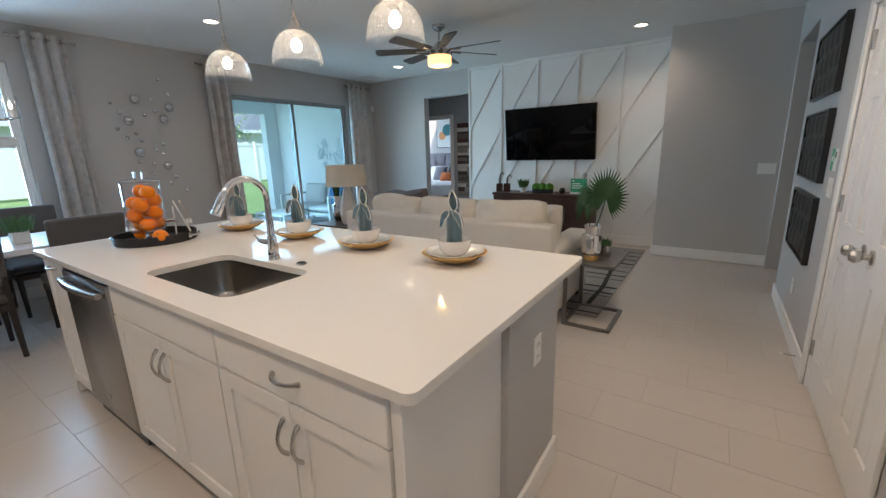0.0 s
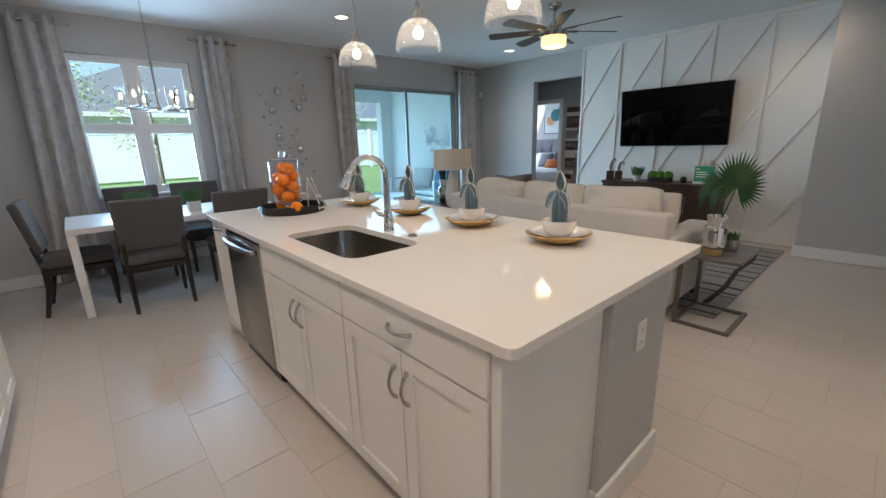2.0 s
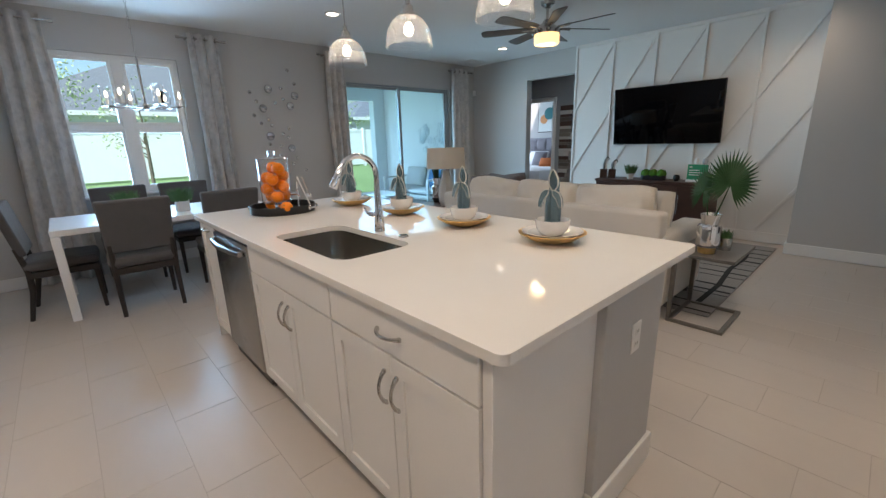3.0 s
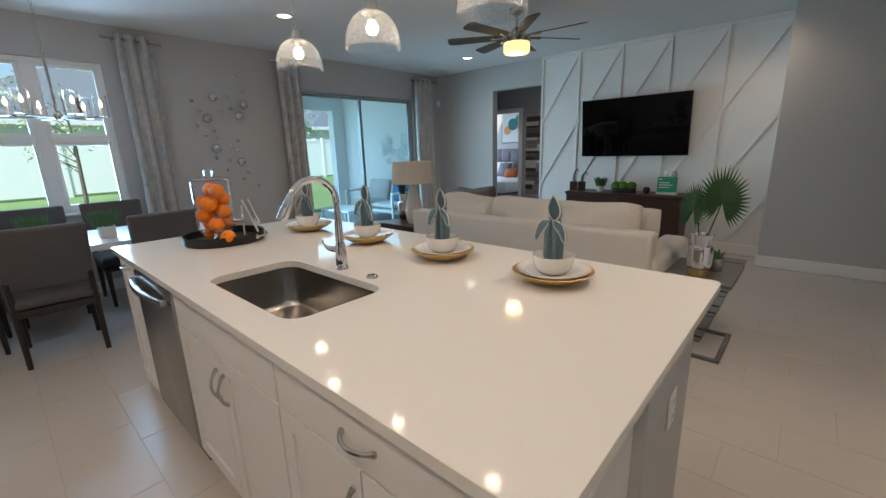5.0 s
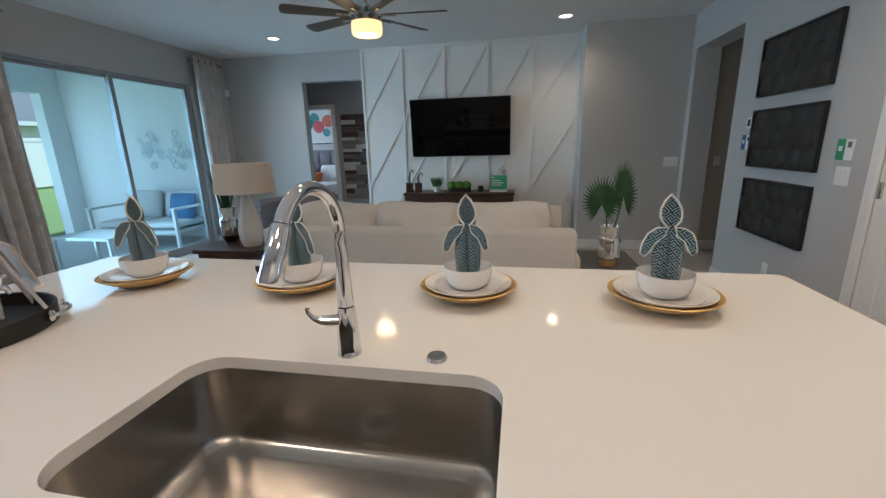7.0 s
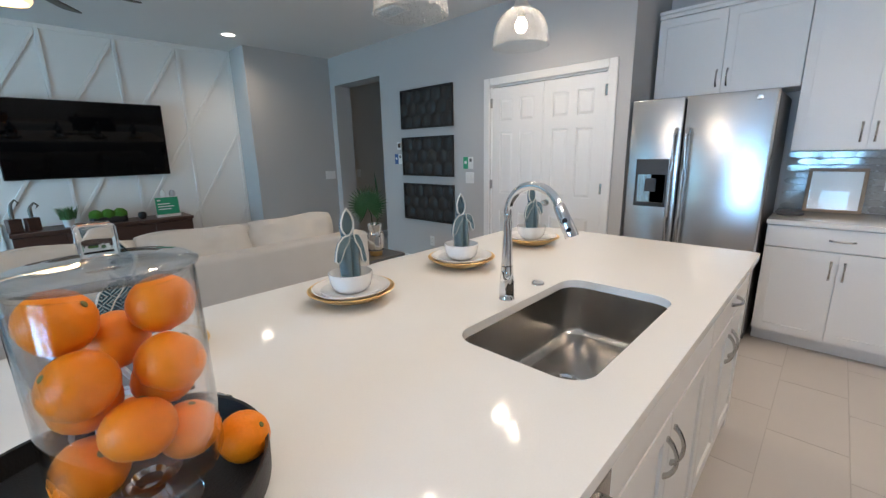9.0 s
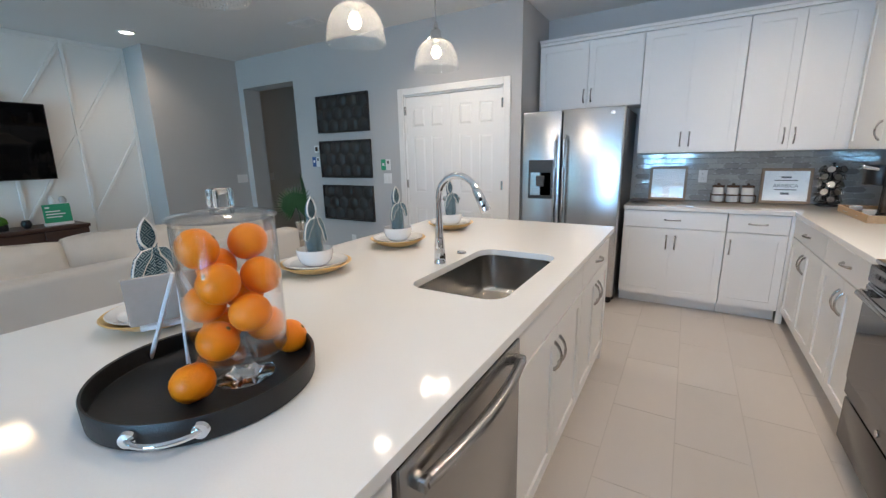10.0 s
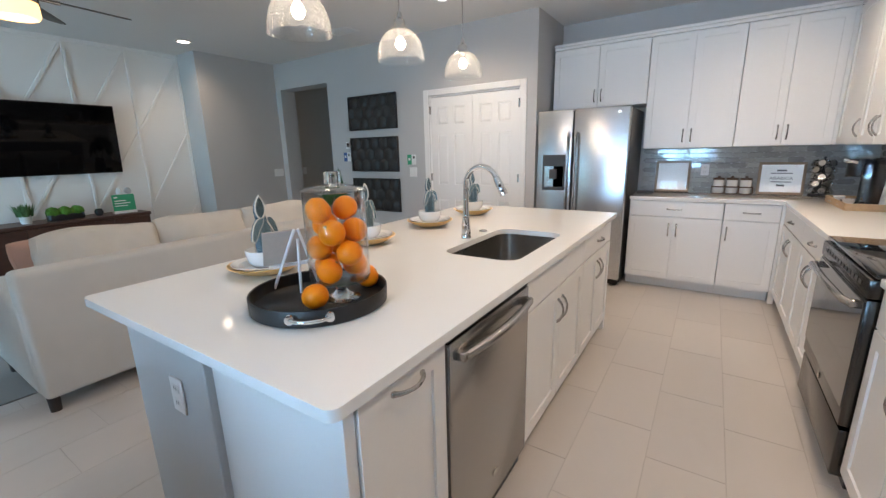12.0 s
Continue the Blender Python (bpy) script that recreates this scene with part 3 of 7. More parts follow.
solid("wall_lanai_column", box(LX - 0.2, LX, LY1 - 0.32, LY1, -0.2, 2.8), M_STUCCO, "pale stucco column at the lanai opening", "column")
solid("lanai_header", box(LX - 0.2, LX, LY0 - 0.2, LY1 - 0.32, 2.37, 2.8), M_STUCCO, "pale stucco beam over the lanai opening", "beam")
solid("lanai_ceiling", box(LX - 0.6, WX - 0.15, LY0 - 0.5, LY1 + 0.4, 2.8, 2.95), M_CEIL, "white lanai ceiling", "ceiling")
solid("wall_lanai_post", box(LX - 0.2, LX, LY0 - 0.2, LY0, -0.2, 2.37), M_STUCCO, "pale stucco post at the lanai corner", "column")

fence = thing("vinyl_fence", "white vinyl privacy fence across the lawn", "fence", (-18.3, 0, ground_z(-18.3) - 0.02))
fp = data_of("fence_panel", box(-0.02, 0.02, -1.14, 1.14, 0.1, 1.72, 0.004), M_FENCE)
fr = data_of("rail", box(-0.035, 0.035, -1.14, 1.14, 1.72, 1.84, 0.006), M_FENCE)
fpost = data_of("post", box(-0.065, 0.065, -0.065, 0.065, 0, 1.92, 0.01), M_FENCE)
for k in range(-10, 18):
    for nm, me, off in (("fence_panel", fp, 1.22), ("rail", fr, 1.22), ("post", fpost, 0.0)):
        part(nm, me, M_FENCE, fence).location = (0, k * 2.44 + off, 0)


def neighbour(at, sx, sy, h, ridge, label):
    """A far single-storey house with a hip roof."""
    hs = thing("house", label, "house", at, group="neighbouring houses")
    part("wall", wall("x", sx / 2 - 0.2, sx / 2, -sy / 2, sy / 2, 0, h, [(-sy / 4 - 0.7, -sy / 4 + 0.7, 1.0, 2.2), (sy / 4 - 0.7, sy / 4 + 0.7, 1.0, 2.2)]), M_STUCCO, hs, soft=False)
    part("wall", box(-sx / 2, sx / 2 - 0.25, -sy / 2, sy / 2, 0, h), M_STUCCO, hs, soft=False)
    for yy in (-sy / 4, sy / 4):
        w = part("window", box(sx / 2 - 0.15, sx / 2 - 0.05, yy - 0.7, yy + 0.7, 1.0, 2.2), M_BLACKGLASS, hs)
        part("frame", box(sx / 2 - 0.05, sx / 2 - 0.02, yy - 0.03, yy + 0.03, 1.0, 2.2), M_TRIM, w)
    bm = bmesh.new()
    e = 0.6
    lo = [bm.verts.new(p) for p in ((-sx / 2 - e, -sy / 2 - e, h), (sx / 2 + e, -sy / 2 - e, h), (sx / 2 + e, sy / 2 + e, h), (-sx / 2 - e, sy / 2 + e, h))]
    d = max(0.5, sy / 2 - sx / 2)
    a, b = bm.verts.new((0, -d, h + ridge)), bm.verts.new((0, d, h + ridge))
    for q in ((lo[0], lo[1], a), (lo[1], lo[2], b, a), (lo[2], lo[3], b), (lo[3], lo[0], a, b), tuple(lo[::-1])):
        bm.faces.new(q)
    part("roof", bm, M_ROOF, hs, soft=False)
    part("fascia", box(sx / 2 + e - 0.02, sx / 2 + e + 0.04, -sy / 2 - e, sy / 2 + e, h - 0.2, h + 0.02), M_TRIM, hs)
    return hs


neighbour((-32, 6.5, 0.2), 11, 16, 3.0, 3.2, "pale stucco house with a grey hip roof behind the fence")
neighbour((-33, 24, 0.2), 11, 13, 3.0, 3.0, "pale stucco house with a grey hip roof behind the fence")
neighbour((-33, -14, 0.2), 11, 14, 3.0, 3.0, "pale stucco house with a grey hip roof behind the fence")


def tree(at, height, crown_r, n, label, seed=1, leaf=0.10):
    rnd = random.Random(seed)
    t = thing("tree", label, "tree", at, group="yard trees")
    bm = tube([(0, 0, 0), (0.03, 0.02, height * 0.3), (-0.02, 0.05, height * 0.6), (0.02, 0.0, height * 0.9)], [0.05, 0.042, 0.03, 0.01], 8)
    tips = []
    for k in range(11):
        z = height * (0.42 + 0.5 * rnd.random())
        a, ln = rnd.random() * 6.28, crown_r * (0.5 + 0.6 * rnd.random())
        tip = Vector((math.cos(a) * ln, math.sin(a) * ln, z + 0.35 * ln))
        tips.append(tip)
        tube([(0, 0, z - 0.1), tip * 0.5 + Vector((0, 0, z * 0.5)), tip], [0.018, 0.012, 0.004], 5, bm)
    part("trunk", bm, M_BARK, t)
    bm = bmesh.new()
    for k in range(n):
        c = rnd.choice(tips) + Vector((rnd.gauss(0, 1), rnd.gauss(0, 1), rnd.gauss(0, 0.8))) * crown_r * 0.30
        d = Vector((rnd.uniform(-1, 1), rnd.uniform(-1, 1), rnd.uniform(-1, 1))).normalized()
        s = d.orthogonal().normalized()
        l, w = leaf * rnd.uniform(0.7, 1.5), leaf * 0.3
        q = [c, c + d * l * 0.5 + s * w, c + d * l, c + d * l * 0.5 - s * w]
        bm.faces.new([bm.verts.new(p) for p in q])
    part("crown", bm, M_FOLIAGE, t, soft=False)
    return t


tree((-12.2, 2.05, ground_z(-12.2)), 3.2, 0.7, 300, "young slender yard tree with sparse green leaves", 3, 0.075)
tree((-24, 0.2, ground_z(-24)), 4.8, 1.5, 1100, "leafy green tree behind the fence", 5, 0.13)
tree((-23.5, 12.5, ground_z(-23.5)), 4.2, 1.5, 2400, "leafy green tree behind the fence", 8, 0.16)

# ---- window ----
win = thing("window_1", "white vinyl double window, twin single-hung sashes", "window", kind="structure")
W0, W1, WZ0, WZ1 = WIN
XF0, XF1 = WX - 0.12, WX - 0.05
F = 0.045
for y0, y1, z0, z1 in ((W0, W0 + F, WZ0, WZ1), (W1 - F, W1, WZ0, WZ1), (W0 + F, W1 - F, WZ1 - F, WZ1), (W0 + F, W1 - F, WZ0, WZ0 + F)):
    part("window_frame", box(XF0, XF1, y0, y1, z0, z1, 0.004), M_TRIM, win)
WM = (W0 + W1) / 2
part("mullion", box(XF0, XF1 + 0.01, WM - 0.05, WM + 0.05, WZ0 + F, WZ1 - F, 0.004), M_TRIM, win)
ZR = 1.61
for y0, y1 in ((W0 + F, WM - 0.05), (WM + 0.05, W1 - F)):
    part("meeting_rail", box(XF0 + 0.01, XF1, y0, y1, ZR - 0.028, ZR + 0.028, 0.004), M_TRIM, win)
    for z0, z1 in ((WZ0 + F, ZR - 0.028), (ZR + 0.028, WZ1 - F)):
        for yy0, yy1, zz0, zz1 in ((y0, y0 + 0.03, z0, z1), (y1 - 0.03, y1, z0, z1), (y0 + 0.03, y1 - 0.03, z0, z0 + 0.03), (y0 + 0.03, y1 - 0.03, z1 - 0.03, z1)):
            part("sash", box(XF0 + 0.02, XF1 - 0.01, yy0, yy1, zz0, zz1, 0.003), M_TRIM, win)
        no_shadow(part("pane", box(XF0 + 0.035, XF0 + 0.041, y0 + 0.03, y1 - 0.03, z0 + 0.03, z1 - 0.03), M_PANE, win, soft=False))
part("window_sill", box(WX - 0.05, WX + 0.035, W0 - 0.03, W1 + 0.03, WZ0 - 0.03, WZ0 - 0.002, 0.006), M_TRIM, win, "white sill")

# ---- sliding glass door ----
sl = thing("door_slider", "aluminium-framed sliding glass door to the lanai", "sliding door", kind="structure")
S0, S1, _, SZ = SLIDE
# grey puts the backlit darkness of the frame into its colour
M_SLBACKLIT = mat("slider_frame_backlit", (0.30, 0.33, 0.35), 0.4, vary=0.02)
XS0, XS1 = WX - 0.14, WX - 0.04
for y0, y1, z0, z1 in ((S0, S0 + 0.05, 0.0, SZ), (S1 - 0.05, S1, 0.0, SZ), (S0 + 0.05, S1 - 0.05, SZ - 0.025, SZ), (S0 + 0.05, S1 - 0.05, -0.004, 0.03)):
    part("door_frame", box(XS0, XS1, y0, y1, z0, z1, 0.004), M_SLBACKLIT, sl)
SM = 4.914
for k, (y0, y1, dx) in enumerate(((S0 + 0.05, SM + 0.03, 0.0), (SM - 0.03, S1 - 0.05, 0.04))):
    leaf = part("leaf", box(XS0 + 0.01 + dx, XS0 + 0.045 + dx, y0, y0 + 0.05, 0.03, SZ - 0.025, 0.003), M_SLBACKLIT, sl)
    part("stile", box(XS0 + 0.01 + dx, XS0 + 0.045 + dx, y1 - 0.05, y1, 0.03, SZ - 0.025, 0.003), M_SLBACKLIT, leaf)
    for z0, z1 in ((0.03, 0.11), (SZ - 0.062, SZ - 0.025)):
        part("rail", box(XS0 + 0.01 + dx, XS0 + 0.045 + dx, y0 + 0.05, y1 - 0.05, z0, z1, 0.003), M_SLBACKLIT, leaf)
    no_shadow(part("pane", box(XS0 + 0.024 + dx, XS0 + 0.03 + dx, y0 + 0.05, y1 - 0.05, 0.11, SZ - 0.062), M_SLIDEPANE, leaf, soft=False))

# ---- pantry double door ----
pd = thing("door_pantry", "closed white six-panel double pantry door", "door", kind="structure")
D0, D1, _, DZ = DOOR
for y0, y1, z0, z1 in ((D0 - 0.07, D0, 0.0, DZ + 0.07), (D1, D1 + 0.07, 0.0, DZ + 0.07), (D0, D1, DZ, DZ + 0.07)):
    part("casing", box(EX - 0.018, EX - 0.001, y0, y1, z0, z1, 0.005), M_TRIM, pd)
part("jamb", wall("x", EX, EX + 0.1, D0 + 0.001, D1 - 0.001, 0.0, DZ - 0.001, [(D0 + 0.016, D1 - 0.016, -1, DZ - 0.016)]), M_TRIM, pd)
DM = (D0 + D1) / 2
part("closet_back", box(EX + 0.2, EX + 0.25, D0, D1, 0, DZ), M_HALL, pd)


def six_panel(y0, y1, z0, z1):
    """A door leaf across x with six raised panels on the room side."""
    w = y1 - y0
    st, cx = 0.095, (y0 + y1) / 2
    rows = [(z0 + 0.2, z0 + 0.80), (z0 + 0.98, z0 + 1.58), (z0 + 1.68, z1 - 0.11)]
    ops = []
    for a, b in rows:
        ops += [(y0 + st, cx - st * 0.42, a, b), (cx + st * 0.42, y1 - st, a, b)]
    bm = wall("x", EX + 0.012, EX + 0.045, y0, y1, z0, z1, ops)
    for oy0, oy1, oz0, oz1 in ops:
        add_box(bm, EX + 0.022, EX + 0.04, oy0 - 0.002, oy1 + 0.002, oz0 - 0.002, oz1 + 0.002)
        i = 0.028
        vs = [bm.verts.new((EX + 0.022, y, z)) for y, z in ((oy0 + 0.008, oz0 + 0.008), (oy1 - 0.008, oz0 + 0.008), (oy1 - 0.008, oz1 - 0.008), (oy0 + 0.008, oz1 - 0.008))]
        ws = [bm.verts.new((EX + 0.014, y, z)) for y, z in ((oy0 + i, oz0 + i), (oy1 - i, oz0 + i), (oy1 - i, oz1 - i), (oy0 + i, oz1 - i))]
        bm.faces.new(ws)
        for q in range(4):
            bm.faces.new((vs[q], vs[(q + 1) % 4], ws[(q + 1) % 4], ws[q]))
    return bm


for k, (y0, y1) in enumerate(((D0 + 0.018, DM - 0.002), (DM + 0.002, D1 - 0.018))):
    leaf = part("door_leaf", six_panel(y0, y1, 0.012, DZ - 0.02), M_TRIM, pd, soft=False)
    ky = y1 - 0.06 if k == 0 else y0 + 0.06
    knob = lathe([(0, 0), (0.031, 0), (0.031, 0.006), (0.014, 0.010), (0.011, 0.03), (0.02, 0.036), (0.027, 0.05), (0.027, 0.058), (0.019, 0.072), (0, 0.076)], 24)
    part("knob", moved(knob, pose(EX + 0.012, ky, 0.93, 0, -90, 0)), M_NICKEL, leaf, "satin nickel knob")
    hy = D0 + 0.014 if k == 0 else D1 - 0.014
    for hz in (0.25, 1.08, 1.87):
        part("hinge", box(EX - 0.004, EX + 0.012, hy - 0.012, hy + 0.012, hz - 0.045, hz + 0.045, 0.003), M_NICKEL, leaf)


# ---- island ----
IX0, IX1, IY0, IY1, CT = -2.789, -0.016, 0.997, 2.287, 0.914
BX0, BX1, BY0, BY1 = -2.706, -0.104, 1.037, 1.51       # cabinet carcass
SKX0, SKX1, SKY0, SKY1 = -1.64, -0.942, 1.118, 1.503      # sink opening


def slab_with_hole(outline, hole, z0, z1):
    """A slab with rounded outline and one rounded hole."""
    bm = bmesh.new()
    rings = []
    for z in (z0, z1):
        o = [bm.verts.new((x, y, z)) for x, y in outline]
        h = [bm.verts.new((x, y, z)) for x, y in hole]
        eo = [bm.edges.new((o[i], o[(i + 1) % len(o)])) for i in range(len(o))]
        eh = [bm.edges.new((h[i], h[(i + 1) % len(h)])) for i in range(len(h))]
        bmesh.ops.triangle_fill(bm, use_beauty=True, use_dissolve=False, edges=eo + eh)
        rings.append((o, h))
    for a, b in ((rings[0][0], rings[1][0]), (rings[0][1], rings[1][1])):
        for i in range(len(a)):
            j = (i + 1) % len(a)
            bm.faces.new((a[i], a[j], b[j], b[i]))
    bmesh.ops.recalc_face_normals(bm, faces=bm.faces)
    return bm


itop = part("island_worktop", slab_with_hole(rounded_rect(IX0, IX1, IY0, IY1, 0.03), rounded_rect(SKX0, SKX1, SKY0, SKY1, 0.075, 8), CT - 0.03, CT), M_QUARTZ)
bvl = itop.modifiers.new("eased_edge", "BEVEL")
bvl.width, bvl.segments, bvl.limit_method, bvl.angle_limit = 0.004, 2, "ANGLE", radians(60)
tagged(itop, "white quartz island worktop with an undermount sink cutout", "worktop")


def shaker(x0, x1, z0, z1, y, thick=0.02, rail=0.057):
    """A shaker door facing -y: frame and recessed panel."""
    if min(x1 - x0, z1 - z0) < 0.2:
        return box(x0, x1, y - thick, y, z0, z1, 0.002)
    bm = wall("y", y - thick, y, x0, x1, z0, z1, [(x0 + rail, x1 - rail, z0 + rail, z1 - rail)])
    add_box(bm, x0 + rail - 0.001, x1 - rail + 0.001, y - thick + 0.009, y - 0.003, z0 + rail - 0.001, z1 - rail + 0.001)
    return bm


def bow_pull(length, vertical=True):
    """An arched cabinet pull, standing off along -y."""
    n, pts, rad = 12, [], []
    for i in range(n + 1):
        t = i / n
        s = (t - 0.5) * length
        pts.append((0, -0.004 - 0.026 * math.sin(math.pi * t) ** 0.7, s) if vertical else (s, -0.004 - 0.026 * math.sin(math.pi * t) ** 0.7, 0))
        rad.append(0.0055 + 0.0025 * abs(2 * t - 1) ** 3)
    bm = tube(pts, rad, 8)
    for s in (-length / 2, length / 2):
        c = (0, 0, s) if vertical else (s, 0, 0)
        add_box(bm, c[0] - 0.007, c[0] + 0.007, -0.008, 0.002, c[2] - 0.007, c[2] + 0.007, 0.002)
    return bm


PULL_V = data_of("pull", bow_pull(0.115), M_NICKEL)
PULL_H = data_of("pull", bow_pull(0.115, False), M_NICKEL)


def base_unit(width, label, doors=2, drawers=1, pulls="in", at=(0, 0, 0), rz=0, depth=0.48, h=0.884, toe=True, name="base_cabinet", group="base cabinets", drawer_pull=True, hollow=False):
    """A base cabinet, its front facing -y at y=0, from x=0 to width."""
    u = thing(name, label, "cabinet", at, rz, group)
    if hollow:
        part("body", box(0.001, width - 0.001, 0.0, depth, 0.105, 0.60, 0.002), M_CAB, u)
        part("front_rail", box(0.001, width - 0.001, 0.0, 0.03, 0.601, h, 0.002), M_CAB, u)
    else:
        part("body", box(0.001, width - 0.001, 0.0, depth, 0.105, h, 0.002), M_CAB, u)
    if toe:
        part("toe_kick", box(0.001, width - 0.001, 0.07, depth, 0.004, 0.104), M_CAB, u)
    z = h - 0.008
    g = 0.003
    if drawers:
        zd = z - 0.15
        for k in range(drawers):
            x0, x1 = k * width / drawers + g, (k + 1) * width / drawers - g
            d = part("drawer", box(x0, x1, -0.02, -0.001, zd + g, z, 0.003), M_CAB, u)
            if drawer_pull:
                part("pull", PULL_H, M_NICKEL, d, "nickel bow pull").location = ((x0 + x1) / 2, -0.02, (zd + z) / 2)
        z = zd - g
    for k in range(doors):
        x0, x1 = k * width / doors + g, (k + 1) * width / doors - g
        d = part("door", shaker(x0, x1, 0.112, z, -0.001), M_CAB, u, soft=False)
        if doors == 1:
            px = x1 - 0.03 if pulls == "in" else x0 + 0.03
        else:
            px = x1 - 0.03 if k % 2 == 0 else x0 + 0.03
        if pulls == "top":
            part("pull", PULL_H, M_NICKEL, d, "nickel bow pull").location = ((x0 + x1) / 2, -0.02, z - 0.038)
        else:
            part("pull", PULL_V, M_NICKEL, d, "nickel bow pull").location = (px, -0.02, z - 0.12)
    return u


# island units from the window end to the fridge end
u_first = base_unit(0.344, "white shaker island cabinet beside the dishwasher", 1, 0, "top", (BX0, BY0, 0), group="island cabinets")
base_unit(0.886, "white shaker sink cabinet in the island", 2, 1, "in", (-1.743, BY0, 0), group="island cabinets", drawer_pull=False, hollow=True)
u_last = base_unit(0.751, "white shaker island cabinet with a wide drawer", 2, 1, "in", (-0.855, BY0, 0), group="island cabinets")

dw = thing("dishwasher", "stainless steel dishwasher built into the island", "dishwasher", (-2.359, BY0, 0))
part("body", box(0.004, 0.61, 0.002, 0.56, 0.02, 0.875), M_DARKSTEEL, dw)
part("door", box(0.006, 0.608, -0.03, 0.0, 0.105, 0.86, 0.008, 2), M_STEEL, dw, "brushed steel front")
part("control_strip", box(0.006, 0.608, -0.024, 0.0, 0.862, 0.88, 0.003), M_BLACK, dw)
hb = tube([(0.05 + 0.51 * i / 14, -0.052 - 0.022 * math.sin(math.pi * i / 14), 0.812) for i in range(15)], [0.013 + 0.004 * math.sin(math.pi * i / 14) for i in range(15)], 10)
for xx in (0.05, 0.56):
    add_box(hb, xx - 0.012, xx + 0.012, -0.062, -0.028, 0.797, 0.827, 0.004)
part("handle", hb, M_STEEL, dw, "bowed steel bar handle")
part("toe_panel", box(0.006, 0.608, 0.02, 0.06, 0.004, 0.1), M_BLACK, dw)
part("badge", box(0.29, 0.32, -0.032, -0.029, 0.2, 0.22, 0.001), M_NICKEL, dw)

# island end panels and knee wall
for unit, x0, x1 in ((u_first, -0.034, -0.0005), (u_last, 0.7515, 0.785)):
    part("end_panel", box(x0, x1, -0.012, 1.534 - BY0, 0.004, CT - 0.031, 0.002), M_CAB, unit, "plain white end panel")
M_KNEE = mat("knee_wall_paint", (0.50, 0.495, 0.49), 0.7, vary=0.015, scale=0.8, fine=240, bump=0.12, bump_dist=0.001)
KNX0, KNX1 = -2.762, -0.041          # knee wall stands a little proud of the end panels
solid("wall_island", box(KNX0, KNX1, 1.535, 2.01, 0, CT - 0.031, 0.003), M_KNEE, "light grey knee wall under the island worktop")
ib = thing("baseboard_island", "white baseboard round the island's knee wall", "baseboard", kind="structure")
for x0, x1, y0, y1 in ((KNX1, KNX1 + 0.016, 1.519, 2.026), (KNX0 - 0.016, KNX0, 1.519, 2.026), (KNX0, KNX1, 2.01, 2.026), (BX1 + 0.035, KNX1, 1.519, 1.535), (KNX0, BX0 - 0.035, 1.519, 1.535)):
    part("board", box(x0, x1, y0, y1, 0.003, BH, 0.004), M_TRIM, ib)


def outlet(at, rz, label="white duplex wall outlet", holes=True):
    o = thing("wall_outlet", label, "outlet", at, rz)
    part("plate", box(-0.036, 0.036, -0.006, -0.0005, -0.058, 0.058, 0.003), M_TRIM, o)
    for z in (-0.024, 0.024):
        f = part("socket", box(-0.017, 0.017, -0.008, -0.005, z - 0.014, z + 0.014, 0.002), M_PAPER, o)
        for xx in (-0.006, 0.006):
            part("slot", box(xx - 0.0012, xx + 0.0012, -0.0085, -0.0078, z - 0.004, z + 0.006), M_INK, f)
    return o


def switch(at, rz, n=1, label="white rocker light switch"):
    o = thing("light_switch", label, "switch", at, rz)
    w = 0.036 + 0.023 * (n - 1)
    part("plate", box(-w, w, -0.006, -0.0005, -0.058, 0.058, 0.003), M_TRIM, o)
    for k in range(n):
        cx = (k - (n - 1) / 2) * 0.046
        part("rocker", box(cx - 0.016, cx + 0.016, -0.009, -0.005, -0.032, 0.032, 0.003), M_PAPER, o)
    return o


outlet((KNX1 + 0.0005, 1.775, 0.667), 90)
outlet((KNX0 - 0.0005, 1.71, 0.70), -90)
switch((0.90, PIER[1], 1.118), 0, 3, "white three-gang light switch")
switch((1.42, PIER[1] + 0.02, 1.12), 0, 1)
outlet((EX, 4.25, 0.36), -90)
switch((EX, 3.65, 1.137), -90, 2, "white two-gang light switch")

# ---- sink and tap ----
sink = thing("kitchen_sink", "undermount stainless steel sink in the island", "sink", ((SKX0 + SKX1) / 2, (SKY0 + SKY1) / 2, CT))
hw, hd, dp = (SKX1 - SKX0) / 2 + 0.006, (SKY1 - SKY0) / 2 + 0.006, 0.23
bm = bmesh.new()
prof = [(0.03, -0.0305, 0.09), (0.0, -0.0305, 0.08), (0.0, -0.035, 0.08), (-0.006, -dp + 0.040, 0.076), (-0.009, -dp + 0.026, 0.075), (-0.015, -dp + 0.015, 0.072), (-0.024, -dp + 0.008, 0.068), (-0.036, -dp + 0.005, 0.06), (-0.044, -dp + 0.001, 0.056), (-0.056, -dp - 0.001, 0.05), (-0.14, -dp - 0.006, 0.03)]
rings = []
for off, z, r in prof:
    rings.append([bm.verts.new((x, y, z)) for x, y in rounded_rect(-hw - off, hw + off, -hd - off, hd + off, max(0.02, r), 8)])
for a, b in zip(rings, rings[1:]):
    for i in range(len(a)):
        j = (i + 1) % len(a)
        bm.faces.new((a[i], a[j], b[j], b[i]))
bm.faces.new(rings[-1])
basin = part("basin", bm, M_SINK, sink)
so = basin.modifiers.new("sheet", "SOLIDIFY")
so.thickness, so.offset = 0.0015, 1
part("drain", lathe([(0.058, 0.001), (0.055, 0.004), (0.042, 0.004), (0.036, -0.004), (0.0, -0.006)], 28, (0.0, 0.02, -dp - 0.003)), M_CHROME, sink, "chrome strainer drain")
